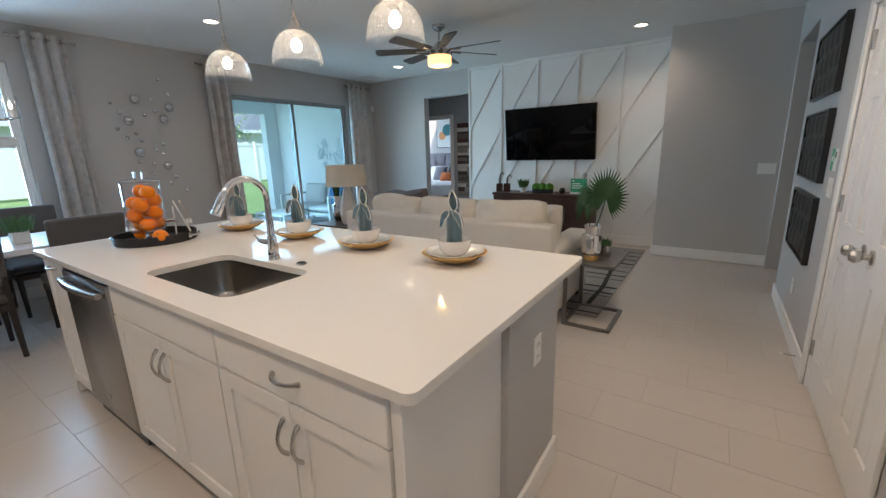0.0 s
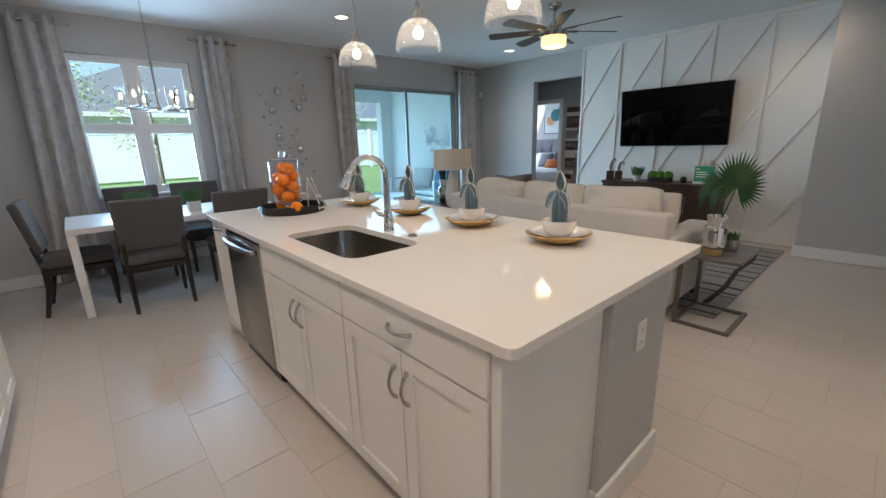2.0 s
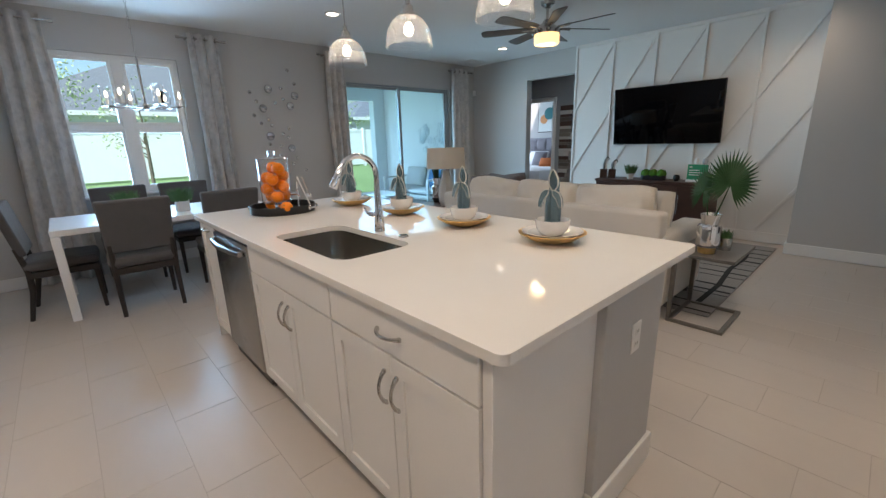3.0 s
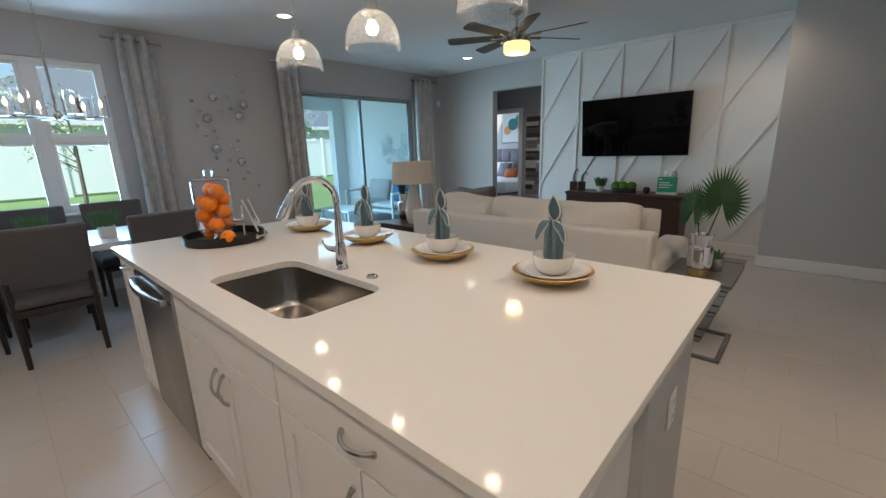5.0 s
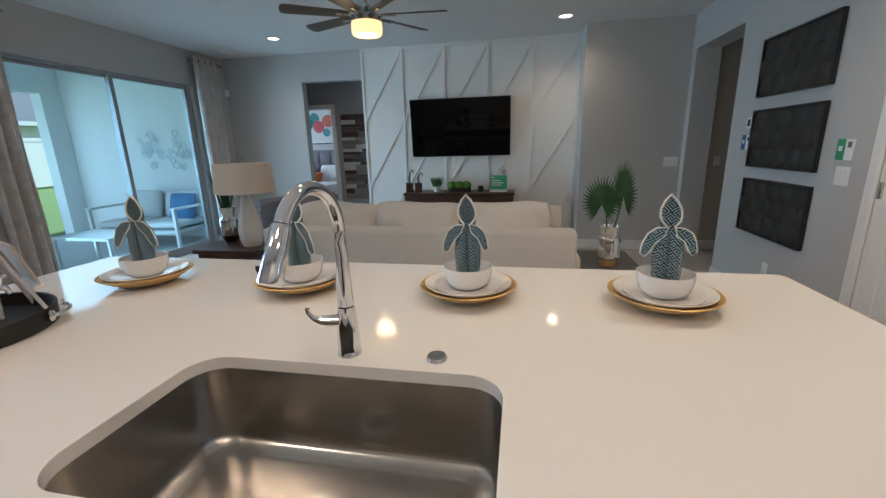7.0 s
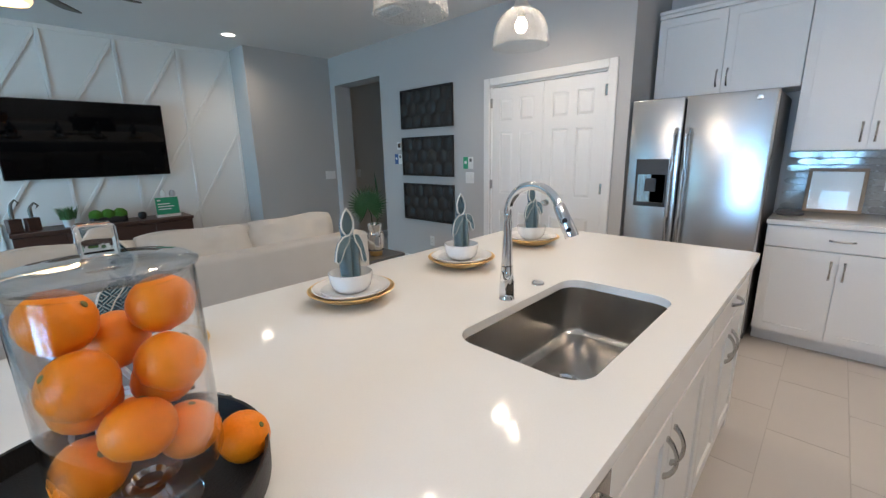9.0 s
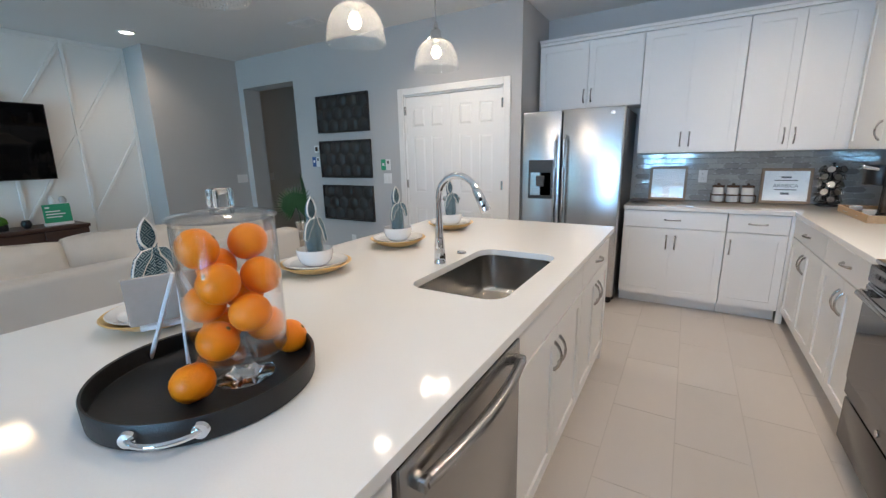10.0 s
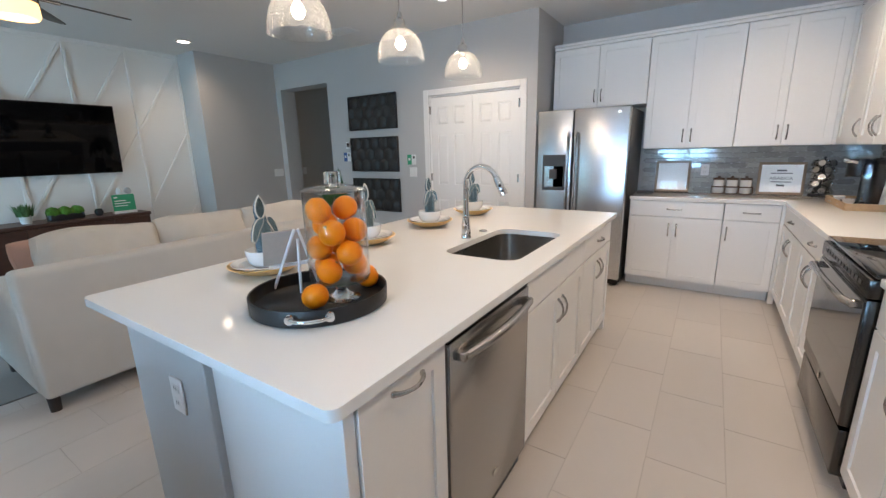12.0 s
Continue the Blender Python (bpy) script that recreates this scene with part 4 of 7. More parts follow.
part("drain_cup", lathe([(0.034, 0.0), (0.03, 0.003), (0.0, 0.003)], 24, (0.0, 0.02, -dp - 0.007)), M_BLACK, sink)

tap = thing("kitchen_tap", "chrome pull-down gooseneck kitchen tap", "tap", (-1.299, 1.556, CT))
part("base", lathe([(0, 0.0005), (0.028, 0.0005), (0.028, 0.005), (0.0265, 0.008), (0.0262, 0.03), (0.0235, 0.08), (0.0195, 0.118), (0.0, 0.120)], 32), M_CHROME, tap)
R, top = 0.100, 0.292
ang = radians(-94.5)            # spout swings over the basin
sweep = lambda d, z: (math.cos(ang) * d, math.sin(ang) * d, z)
path = [(0, 0, 0.121)] + [(0, 0, 0.121 + 0.0244 * i) for i in range(1, 8)]
for i in range(1, 19):
    a = math.pi * 0.84 * i / 18
    path.append(sweep(R - R * math.cos(a), top + R * math.sin(a)))
part("neck", tube(path, [0.0190, 0.0178, 0.0168, 0.0158, 0.0148] + [0.0138] * (len(path) - 5), 18), M_CHROME, tap)
ae = math.pi * 0.84
d0, z0, dd, dz = R - R * math.cos(ae), top + R * math.sin(ae), math.sin(ae), math.cos(ae)
along = lambda q: sweep(d0 + dd * q, z0 + dz * q)
head = part("spray_head", tube([along(q) for q in (0.001, 0.003, 0.008, 0.05, 0.098, 0.104)], [0.0145, 0.0165, 0.0172, 0.0190, 0.0212, 0.0195], 22), M_CHROME, tap, "flared pull-down spray head")
for q in (0.045, 0.075):
    at = Vector(along(q)) + Vector((-0.0165, -0.010, -0.004))
    bt = bmesh.new()
    bmesh.ops.create_uvsphere(bt, u_segments=14, v_segments=8, radius=0.011)
    part("button", moved(bt, Matrix.Translation(at) @ pose(0, 0, 0, 25, 0, -58) @ Matrix.Diagonal((0.7, 0.45, 1.1, 1))), M_BLACK, head, "black rubber button")
lv = tube([(-0.012, -0.006, 0.085), (-0.036, -0.016, 0.086), (-0.052, -0.024, 0.089), (-0.066, -0.031, 0.098), (-0.076, -0.036, 0.112), (-0.075, -0.036, 0.122)], [0.0145, 0.0140, 0.0115, 0.0060, 0.0040, 0.0055], 14)
part("lever", lv, M_CHROME, tap)
gap = thing("air_gap_cap", "low chrome cap set in the worktop", "cap", (-1.093, 1.556, CT))
part("cap", lathe([(0, 0.0005), (0.024, 0.0005), (0.024, 0.006), (0.020, 0.011), (0.008, 0.012), (0.0, 0.010)], 24), M_CHROME, gap)


# ---- ceiling lamps ----
for k, (x, y) in enumerate(CANS):
    c = thing("recessed_light", "lit white recessed ceiling light", "ceiling light", (x, y, CEIL), group="recessed ceiling lights")
    part("trim_ring", lathe([(0.062, -0.001), (0.088, -0.001), (0.088, -0.007), (0.078, -0.012), (0.064, -0.008), (0.062, -0.001)], 32), M_TRIM, c)
    part("lens", lathe([(0.0, -0.004), (0.063, -0.004), (0.063, -0.006), (0.0, -0.0065)], 28), M_CANGLOW, c)
    # the seventh, at 51 W, is the added fill over the aisle
    can_lamp((x, y, CEIL - 0.02), CAN_W if k < 3 else (KCAN_W if k < 6 else 51))


def pendant(at):
    p = thing("pendant_light", "seeded glass dome pendant on a nickel stem", "pendant light", (at[0], at[1], 0), group="pendants over the island")
    zt = 2.036
    part("canopy", lathe([(0, CEIL - 0.001), (0.06, CEIL - 0.001), (0.06, CEIL - 0.012), (0.02, CEIL - 0.028), (0.0, CEIL - 0.03)], 28), M_NICKEL, p)
    part("cord", tube([(0, 0, zt + 0.04), (0, 0, CEIL - 0.02)], 0.0045, 8), M_NICKEL, p)
    part("socket_cap", lathe([(0, zt + 0.06), (0.012, zt + 0.055), (0.014, zt + 0.03), (0.028, zt + 0.018), (0.03, zt - 0.015), (0.042, zt - 0.02), (0.044, zt - 0.034), (0.020, zt - 0.036), (0.018, zt - 0.062), (0.0, zt - 0.063)], 24), M_NICKEL, p)
    out = [(0.034, zt - 0.024), (0.058, zt - 0.031), (0.083, zt - 0.049), (0.104, zt - 0.078), (0.117, zt - 0.112), (0.123, zt - 0.146), (0.126, zt - 0.178)]
    inn = [(r - 0.004, z - 0.001) for r, z in out[::-1]]
    sh = part("shade", lathe(out + inn + [out[0]], 40), M_SEEDED, p, "clear seeded glass dome")
    no_shadow(sh)
    bl = part("bulb", lathe([(0, zt - 0.122), (0.014, zt - 0.119), (0.024, zt - 0.106), (0.027, zt - 0.092), (0.023, zt - 0.077), (0.013, zt - 0.064), (0.0, zt - 0.0635)], 20), M_BULB, p, "lit warm bulb")
    no_shadow(bl)
    point_lamp("pendant_glow", (at[0], at[1], zt - 0.10), PENDANT_W, 0.03)
    return p


for at in PENDANTS:
    pendant(at)

fan = thing("ceiling_fan", "brushed nickel ceiling fan with seven grey blades", "ceiling fan", (FAN[0], FAN[1], 0))
part("canopy", lathe([(0, CEIL - 0.001), (0.075, CEIL - 0.001), (0.07, CEIL - 0.03), (0.03, CEIL - 0.06), (0.0, CEIL - 0.06)], 28), M_NICKEL, fan)
part("downrod", tube([(0, 0, 2.550), (0, 0, CEIL - 0.05)], 0.014, 12), M_NICKEL, fan)
part("motor", lathe([(0, 2.580), (0.03, 2.570), (0.05, 2.545), (0.085, 2.505), (0.125, 2.480), (0.137, 2.460), (0.137, 2.425), (0.0, 2.425)], 36), M_NICKEL, fan)
part("light_lens", lathe([(0.128, 2.424), (0.132, 2.410), (0.132, 2.345), (0.118, 2.327), (0.0, 2.322)], 36), M_FANGLOW, fan, "glowing warm drum lens")
for k in range(7):
    a = radians(5 + k * 360 / 7)
    bm = prism([(0.0, -0.038), (0.06, -0.05), (0.50, -0.066), (0.545, -0.06), (0.56, -0.03), (0.56, 0.03), (0.545, 0.06), (0.50, 0.066), (0.06, 0.05), (0.0, 0.038)], -0.004, 0.004, 0.0015)
    bl = part("blade", bm, M_FANWOOD, fan, "weathered grey blade")
    bl.matrix_basis = pose(0, 0, 2.485, 0, 0, math.degrees(a)) @ pose(0.145, 0, 0, 13, 0, 0)
    arm = tube([(0.10, 0, 0.0), (0.15, 0, 0.004), (0.26, 0, 0.008)], [0.012, 0.010, 0.016], 8)
    part("blade_arm", arm, M_NICKEL, fan).matrix_basis = pose(0, 0, 2.475, 0, 0, math.degrees(a))
point_lamp("fan_glow", (FAN[0], FAN[1], 2.280), FAN_W, 0.09, (1.0, 0.74, 0.45))

ch = thing("chandelier", "nickel ring chandelier with clear glass candle cups", "chandelier", (CHANDELIER[0], CHANDELIER[1], 0))
RZ = 1.738
part("canopy", lathe([(0, CEIL - 0.001), (0.065, CEIL - 0.001), (0.06, CEIL - 0.02), (0.0, CEIL - 0.03)], 24), M_NICKEL, ch)
part("stem", tube([(0, 0, RZ), (0, 0, RZ + 0.42)], 0.009, 10), M_NICKEL, ch)
chain = bmesh.new()
for k in range(17):
    z = RZ + 0.435 + k * 0.033
    lk = [(math.cos(2 * math.pi * i / 10) * 0.008, 0, z + math.sin(2 * math.pi * i / 10) * 0.020) for i in range(10)]
    if k % 2:
        lk = [(0, p[0], p[2]) for p in lk]
    tube(lk, 0.0022, 5, chain, closed=True)
part("chain", chain, M_NICKEL, ch)
part("hub", lathe([(0, RZ - 0.03), (0.02, RZ - 0.02), (0.026, RZ), (0.02, RZ + 0.03), (0.0, RZ + 0.04)], 20), M_NICKEL, ch)
CR = 0.275
for k in range(6):
    a = radians(15 + 60 * k)
    cx, cy = CR * math.cos(a), CR * math.sin(a)
    arm = part("arm", tube([(0, 0, RZ), (cx * 0.5, cy * 0.5, RZ - 0.004), (cx, cy, RZ)], 0.0075, 8), M_NICKEL, ch)
    part("bobeche", lathe([(0, RZ + 0.002), (0.05, RZ + 0.004), (0.052, RZ + 0.010), (0, RZ + 0.012)], 20, (cx, cy, 0)), M_NICKEL, arm)
    no_shadow(part("glass_cup", lathe([(0.046, RZ + 0.012), (0.046, RZ + 0.17), (0.043, RZ + 0.17), (0.043, RZ + 0.014), (0.046, RZ + 0.012)], 24, (cx, cy, 0)), M_THIN, arm, "clear glass cylinder"))
    part("candle", lathe([(0.0, RZ + 0.012), (0.012, RZ + 0.012), (0.012, RZ + 0.075), (0, RZ + 0.076)], 12, (cx, cy, 0)), M_TRIM, arm)
    no_shadow(part("bulb", lathe([(0.0, RZ + 0.076), (0.010, RZ + 0.085), (0.013, RZ + 0.10), (0.007, RZ + 0.125), (0, RZ + 0.14)], 12, (cx, cy, 0)), M_FLAME, arm, "lit candle bulb"))
point_lamp("chandelier_glow", (CHANDELIER[0], CHANDELIER[1], RZ + 0.16), CHAND_W, 0.03)

for vx, vy, rz in ((0.402, 4.12, 90), (-5.0, 6.3, 90)):
    v = thing("ceiling_vent", "white louvred ceiling air vent", "vent", (vx, vy, CEIL), rz, group="ceiling vents")
    # dark sheet for the shade in the gaps between the louvre blades
    part("backing", box(-0.15, 0.15, -0.08, 0.08, -0.006, -0.001), M_DARKSTEEL, v)
    for x0, x1, y0, y1 in ((-0.17, 0.17, -0.1, -0.08), (-0.17, 0.17, 0.08, 0.1), (-0.17, -0.15, -0.08, 0.08), (0.15, 0.17, -0.08, 0.08)):
        part("frame", box(x0, x1, y0, y1, -0.012, -0.001, 0.002), M_TRIM, v)
    for k in range(7):
        y = -0.066 + k * 0.022
        part("slat", box(-0.15, 0.15, y - 0.003, y + 0.003, -0.012, -0.006), M_TRIM, v)

# ---- kitchen: fridge ----
FR = thing("refrigerator", "stainless steel side-by-side refrigerator with dispenser", "refrigerator", (1.0, 1.5625, 0), -90)
# local: x along the front (+x towards the range wall), front at y = 0, going +y into the alcove
FW, FH = 0.445, 1.76
part("body", box(-FW, FW, 0.075, 0.80, 0.03, FH - 0.01, 0.006), M_DARKSTEEL, FR, "dark grey cabinet sides")
SPLIT = -0.076
for nm, x0, x1 in (("freezer_door", -FW, SPLIT - 0.004), ("fridge_door", SPLIT + 0.004, FW)):
    d = part(nm, box(x0 + 0.001, x1 - 0.001, 0.0, 0.07, 0.075, FH, 0.012, 3), M_FRIDGE, FR)
    hx = x1 - 0.035 if nm == "freezer_door" else x0 + 0.035
    hbm = tube([(hx, -0.02, 0.62), (hx, -0.045, 0.66), (hx, -0.05, 0.9), (hx, -0.05, 1.25), (hx, -0.045, 1.50), (hx, -0.02, 1.54)], 0.014, 12)
    add_box(hbm, hx - 0.012, hx + 0.012, -0.03, 0.004, 0.62, 0.65, 0.003)
    add_box(hbm, hx - 0.012, hx + 0.012, -0.03, 0.004, 1.51, 1.54, 0.003)
    part("handle", hbm, M_NICKEL, d, "long steel bar handle")
disp = part("dispenser", wall("y", -0.006, 0.012, -0.375, -0.145, 0.965, 1.325, [(-0.36, -0.16, 0.995, 1.21)]), M_DARKSTEEL, FR, "dark grey ice and water dispenser")
part("recess", box(-0.361, -0.159, 0.0, 0.003, 0.994, 1.211), M_BLACK, disp)
part("paddle", box(-0.30, -0.22, -0.02, 0.0, 1.08, 1.18, 0.006), M_DARKSTEEL, disp)
part("drip_tray", box(-0.355, -0.165, -0.025, 0.0, 0.987, 0.999, 0.003), M_DARKSTEEL, disp)
part("badge", box(0.33, 0.365, -0.003, 0.001, 1.70, 1.725, 0.001), M_NICKEL, FR)
part("kick_grille", box(-FW + 0.02, FW - 0.02, 0.06, 0.10, 0.012, 0.07, 0.003), M_BLACK, FR)
for xx in (-FW + 0.05, FW - 0.05):
    part("foot", lathe([(0, 0), (0.02, 0), (0.02, 0.03), (0, 0.03)], 12, (xx, 0.09, 0)), M_BLACK, FR)

# ---- base run along the east kitchen wall ----
KF, KS = 1.18, -0.135           # door fronts: east run and south run
base_unit(0.78, "white shaker base cabinet with wide drawer and double doors", 2, 1, "in", (KF, 1.09, 0), -90, depth=KX - KF - 0.002)
base_unit(0.40, "white shaker base cabinet with drawer and single door", 1, 1, "out", (KF, 0.308, 0), -90, depth=KX - KF - 0.002)
fill = part("corner_filler", box(KF - 0.012, KF + 0.012, KS, -0.094, 0.004, CT - 0.031, 0.001), M_CAB)
tagged(fill, "white corner filler between base cabinets", "filler")
# south run: base from the corner to the range, and beyond it
base_unit(0.86, "white shaker base cabinet with a wide drawer and doors", 2, 1, "in", (KF - 0.014, KS, 0), 180, depth=-SY + KS - 0.002)
base_unit(0.768, "white shaker base cabinet with drawer beside the range", 2, 1, "in", (KF - 0.876, KS, 0), 180, depth=-SY + KS - 0.002)
RX0, RX1 = -1.232, -0.470
base_unit(0.72, "white shaker base cabinet with drawer beside the range", 2, 1, "in", (RX0 - 0.006, KS, 0), 180, depth=-SY + KS - 0.002)
base_unit(0.72, "white shaker base cabinet at the end of the run", 2, 1, "in", (RX0 - 0.728, KS, 0), 180, depth=-SY + KS - 0.002)

wt = part("kitchen_worktop", prism([(KF - 0.032, 1.095), (KF - 0.032, KS + 0.032), (RX1 + 0.004, KS + 0.032), (RX1 + 0.004, SY + 0.001), (KX - 0.001, SY + 0.001), (KX - 0.001, 1.095)], CT - 0.03, CT, 0.003), M_QUARTZ)
tagged(wt, "white quartz L-shaped kitchen worktop", "worktop")
wt2 = part("worktop_end", prism([(-2.70, SY + 0.001), (RX0 - 0.004, SY + 0.001), (RX0 - 0.004, KS + 0.032), (-2.70, KS + 0.032)], CT - 0.03, CT, 0.003), M_QUARTZ)
tagged(wt2, "white quartz worktop beyond the range", "worktop")

# ---- range ----
rg = thing("range", "stainless slide-in electric range with black glass top", "range", ((RX0 + RX1) / 2, KS, 0), 180)
w = (RX1 - RX0) / 2
part("body", box(-w, w, 0.0, 0.58, 0.03, CT - 0.01, 0.004), M_BLACK, rg)
part("cooktop", box(-w - 0.002, w + 0.002, -0.045, 0.59, CT - 0.008, CT + 0.012, 0.005, 2), M_BLACKGLASS, rg, "black ceramic glass cooktop")
door = part("oven_door", box(-w + 0.004, w - 0.004, -0.055, -0.002, 0.30, CT - 0.09, 0.006, 2), M_SLATE, rg)
part("glass", box(-w + 0.006, w - 0.006, -0.059, -0.05, 0.375, CT - 0.10, 0.003), M_BLACKGLASS, door, "dark oven window")
part("vent_panel", box(-w + 0.004, w - 0.004, -0.058, -0.002, CT - 0.085, CT - 0.012, 0.006, 2), M_SLATE, rg)
for k in range(12):
    xx = -0.28 + k * 0.051
    part("vent_slot", box(xx - 0.018, xx + 0.018, -0.06, -0.057, CT - 0.052, CT - 0.036), M_BLACK, rg)
hb = tube([(-w + 0.06, -0.075, CT - 0.125), (-w + 0.09, -0.10, CT - 0.12), (0, -0.108, CT - 0.118), (w - 0.09, -0.10, CT - 0.12), (w - 0.06, -0.075, CT - 0.125)], 0.014, 12)
for xx in (-w + 0.065, w - 0.065):
    add_box(hb, xx - 0.014, xx + 0.014, -0.09, -0.052, CT - 0.14, CT - 0.11, 0.004)
part("handle", hb, M_STEEL, door, "steel bar handle")
part("drawer", box(-w + 0.004, w - 0.004, -0.05, -0.002, 0.075, 0.285, 0.008, 2), M_SLATE, rg, "steel storage drawer")
part("badge", lathe([(0, 0), (0.014, 0), (0.014, 0.003), (0, 0.003)], 16), M_NICKEL, rg).matrix_basis = pose(0, -0.055, 0.33, 90, 0, 0)
part("control_panel", box(-w, w, 0.50, 0.58, CT + 0.012, CT + 0.09, 0.006), M_BLACKGLASS, rg)
for xx in (-w + 0.06, w - 0.06):
    part("foot", box(xx - 0.02, xx + 0.02, 0.05, 0.09, 0.0, 0.03), M_BLACK, rg)

# ---- wall cabinets ----
UZ0, UZ1 = 1.366, 2.405


def wall_unit(width, label, at, rz, z0=UZ0, z1=UZ1, depth=0.33, doors=2):
    u = thing("wall_cabinet", label, "cabinet", (at[0], at[1], 0), rz, "wall cabinets")
    part("body", box(0.001, width - 0.001, 0.0, depth, z0, z1, 0.002), M_CAB, u)
    g = 0.0036
    for k in range(doors):
        x0, x1 = k * width / doors + g, (k + 1) * width / doors - g
        d = part("door", shaker(x0, x1, z0 + 0.004, z1 - 0.012, -0.001), M_CAB, u, soft=False)
        px = (x1 - 0.03 if k % 2 == 0 else x0 + 0.03)
        part("pull", PULL_V, M_NICKEL, d, "nickel bow pull").location = (px, -0.02, z0 + 0.115)
    return u


UF = KX - 0.345
wall_unit(0.942, "white shaker wall cabinet over the refrigerator", (UF, 1.998, 0), -90, 1.80, UZ1, 0.343)
wall_unit(0.75, "tall white shaker wall cabinet", (UF, 1.055, 0), -90, depth=0.343)
wall_unit(0.672, "tall white shaker wall cabinet near the corner", (UF, 0.304, 0), -90, depth=0.343)
US = SY + 0.345
wall_unit(0.62, "tall white shaker corner wall cabinet", (UF - 0.002, US, 0), 180, depth=0.343, doors=1)
wall_unit(0.72, "tall white shaker wall cabinet", (UF - 0.625, US, 0), 180, depth=0.343)
wall_unit(0.68, "tall white shaker wall cabinet", (UF - 1.348, US, 0), 180, depth=0.343)
cf = part("cabinet_corner_filler", box(UF - 0.001, UF + 0.02, US - 0.001, -0.369, UZ0, UZ1), M_CAB)
tagged(cf, "white filler strip in the wall cabinet corner", "filler")
crown = thing("crown_moulding", "white stepped crown moulding on the wall cabinets", "moulding")
for zz0, zz1, o in ((UZ1 + 0.001, UZ1 + 0.03, 0.022), (UZ1 + 0.03, UZ1 + 0.055, 0.04)):
    part("moulding", box(UF - o, KX - 0.001, US + o, 2.0, zz0, zz1, 0.004), M_CAB, crown)
    part("moulding", box(UF - 2.03, UF - o, SY + 0.001, US + o, zz0, zz1, 0.004), M_CAB, crown)

# ---- television ----
tv = thing("television", "large black flat television on the panelled wall", "television", (-1.757, PY, 1.628))
tv.matrix_basis = pose(-1.757, PY - 0.008, 1.628, 5.5)
part("housing", box(-0.703, 0.703, -0.085, -0.05, -0.394, 0.394, 0.006, 2), M_BLACK, tv)
part("screen", box(-0.693, 0.693, -0.087, -0.084, -0.383, 0.384), M_TV, tv, "switched-off glossy screen")
part("bracket", box(-0.25, 0.25, -0.05, -0.019, -0.18, 0.18), M_BLACK, tv)

# ---- console under the television ----
con = thing("media_console", "dark walnut sideboard with two doors", "sideboard", (-1.752, 6.29, 0))
CH = 0.745
part("top", box(-0.768, 0.768, -0.01, 0.43, CH - 0.035, CH, 0.004), M_WALNUT, con)
part("carcass", box(-0.755, 0.755, 0.01, 0.42, 0.12, CH - 0.036, 0.003), M_WALNUT, con)
for k in range(4):
    x0 = -0.750 + k * 0.375
    d = part("door", box(x0 + 0.004, x0 + 0.371, -0.008, 0.009, 0.13, CH - 0.045, 0.003), M_WALNUT, con)
    hx = x0 + (0.343 if k % 2 == 0 else 0.03)
    part("handle", tube([(hx, -0.03, 0.33), (hx, -0.03, 0.58)], 0.006, 8), M_NICKEL, d, "slim steel bar handle")
for xx in (-0.715, 0.715):
    for yy in (0.05, 0.38):
        part("leg", tube([(xx, yy, 0), (xx * 0.98, yy, 0.12)], [0.016, 0.022], 10), M_WALNUT, con)


# ---- place settings on the island ----
def hatch_mat(name, dark, light):
    """Woven cloth: small squares of fine hatching that turns from square to square."""
    m = bpy.data.materials.new(name)
    m.use_nodes = True
    nt = m.node_tree
    p = nt.nodes["Principled BSDF"]
    tc = nt.nodes.new("ShaderNodeTexCoord")
    waves = []
    for turn in (38, -52):
        mp = nt.nodes.new("ShaderNodeMapping")
        mp.inputs["Rotation"].default_value = (0, radians(turn), 0)
        nt.links.new(tc.outputs["Object"], mp.inputs[0])
        w = nt.nodes.new("ShaderNodeTexWave")
        w.inputs["Scale"].default_value, w.inputs["Distortion"].default_value = 48, 0.5
        nt.links.new(mp.outputs[0], w.inputs["Vector"])
        waves.append(contrast(nt, w.outputs["Fac"], 0.55, 0.9))
    ck = nt.nodes.new("ShaderNodeTexChecker")
    ck.inputs["Scale"].default_value = 58
    nt.links.new(tc.outputs["Object"], ck.inputs["Vector"])
    mx = nt.nodes.new("ShaderNodeMix")
    nt.links.new(ck.outputs["Fac"], mx.inputs[0])
    nt.links.new(waves[0], mx.inputs[2])
    nt.links.new(waves[1], mx.inputs[3])
    nt.links.new(ramp_mix(nt, mx.outputs[0], dark, light), p.inputs["Base Color"])
    p.inputs["Roughness"].default_value = 0.95
    b = nt.nodes.new("ShaderNodeBump")
    b.inputs["Strength"].default_value, b.inputs["Distance"].default_value = 0.5, 0.001
    nt.links.new(mx.outputs[0], b.inputs["Height"])
    nt.links.new(b.outputs[0], p.inputs["Normal"])
    return m


M_NAPKIN = hatch_mat("teal_woven_napkin", (0.007, 0.050, 0.082), (0.36, 0.48, 0.52))
M_TWINE = mat("white_crochet_edge", (0.70, 0.69, 0.64), 0.9, vary=0.1, scale=40, fine=300, bump=0.6)


def leaf_sheet(outline, curve, thick=0.004):
    """A cloth flap: outline in x, z; curve(x, z) gives y."""
    bm = bmesh.new()
    f = [bm.verts.new((x, curve(x, z) - thick / 2, z)) for x, z in outline]
    b = [bm.verts.new((x, curve(x, z) + thick / 2, z)) for x, z in outline]
    n = len(f)
    bm.faces.new(f)
    bm.faces.new(b[::-1])
    for i in range(n):
        bm.faces.new((f[i], b[i], b[(i + 1) % n], f[(i + 1) % n]))
    bmesh.ops.triangulate(bm, faces=[q for q in bm.faces if len(q.verts) > 4])
    return bm


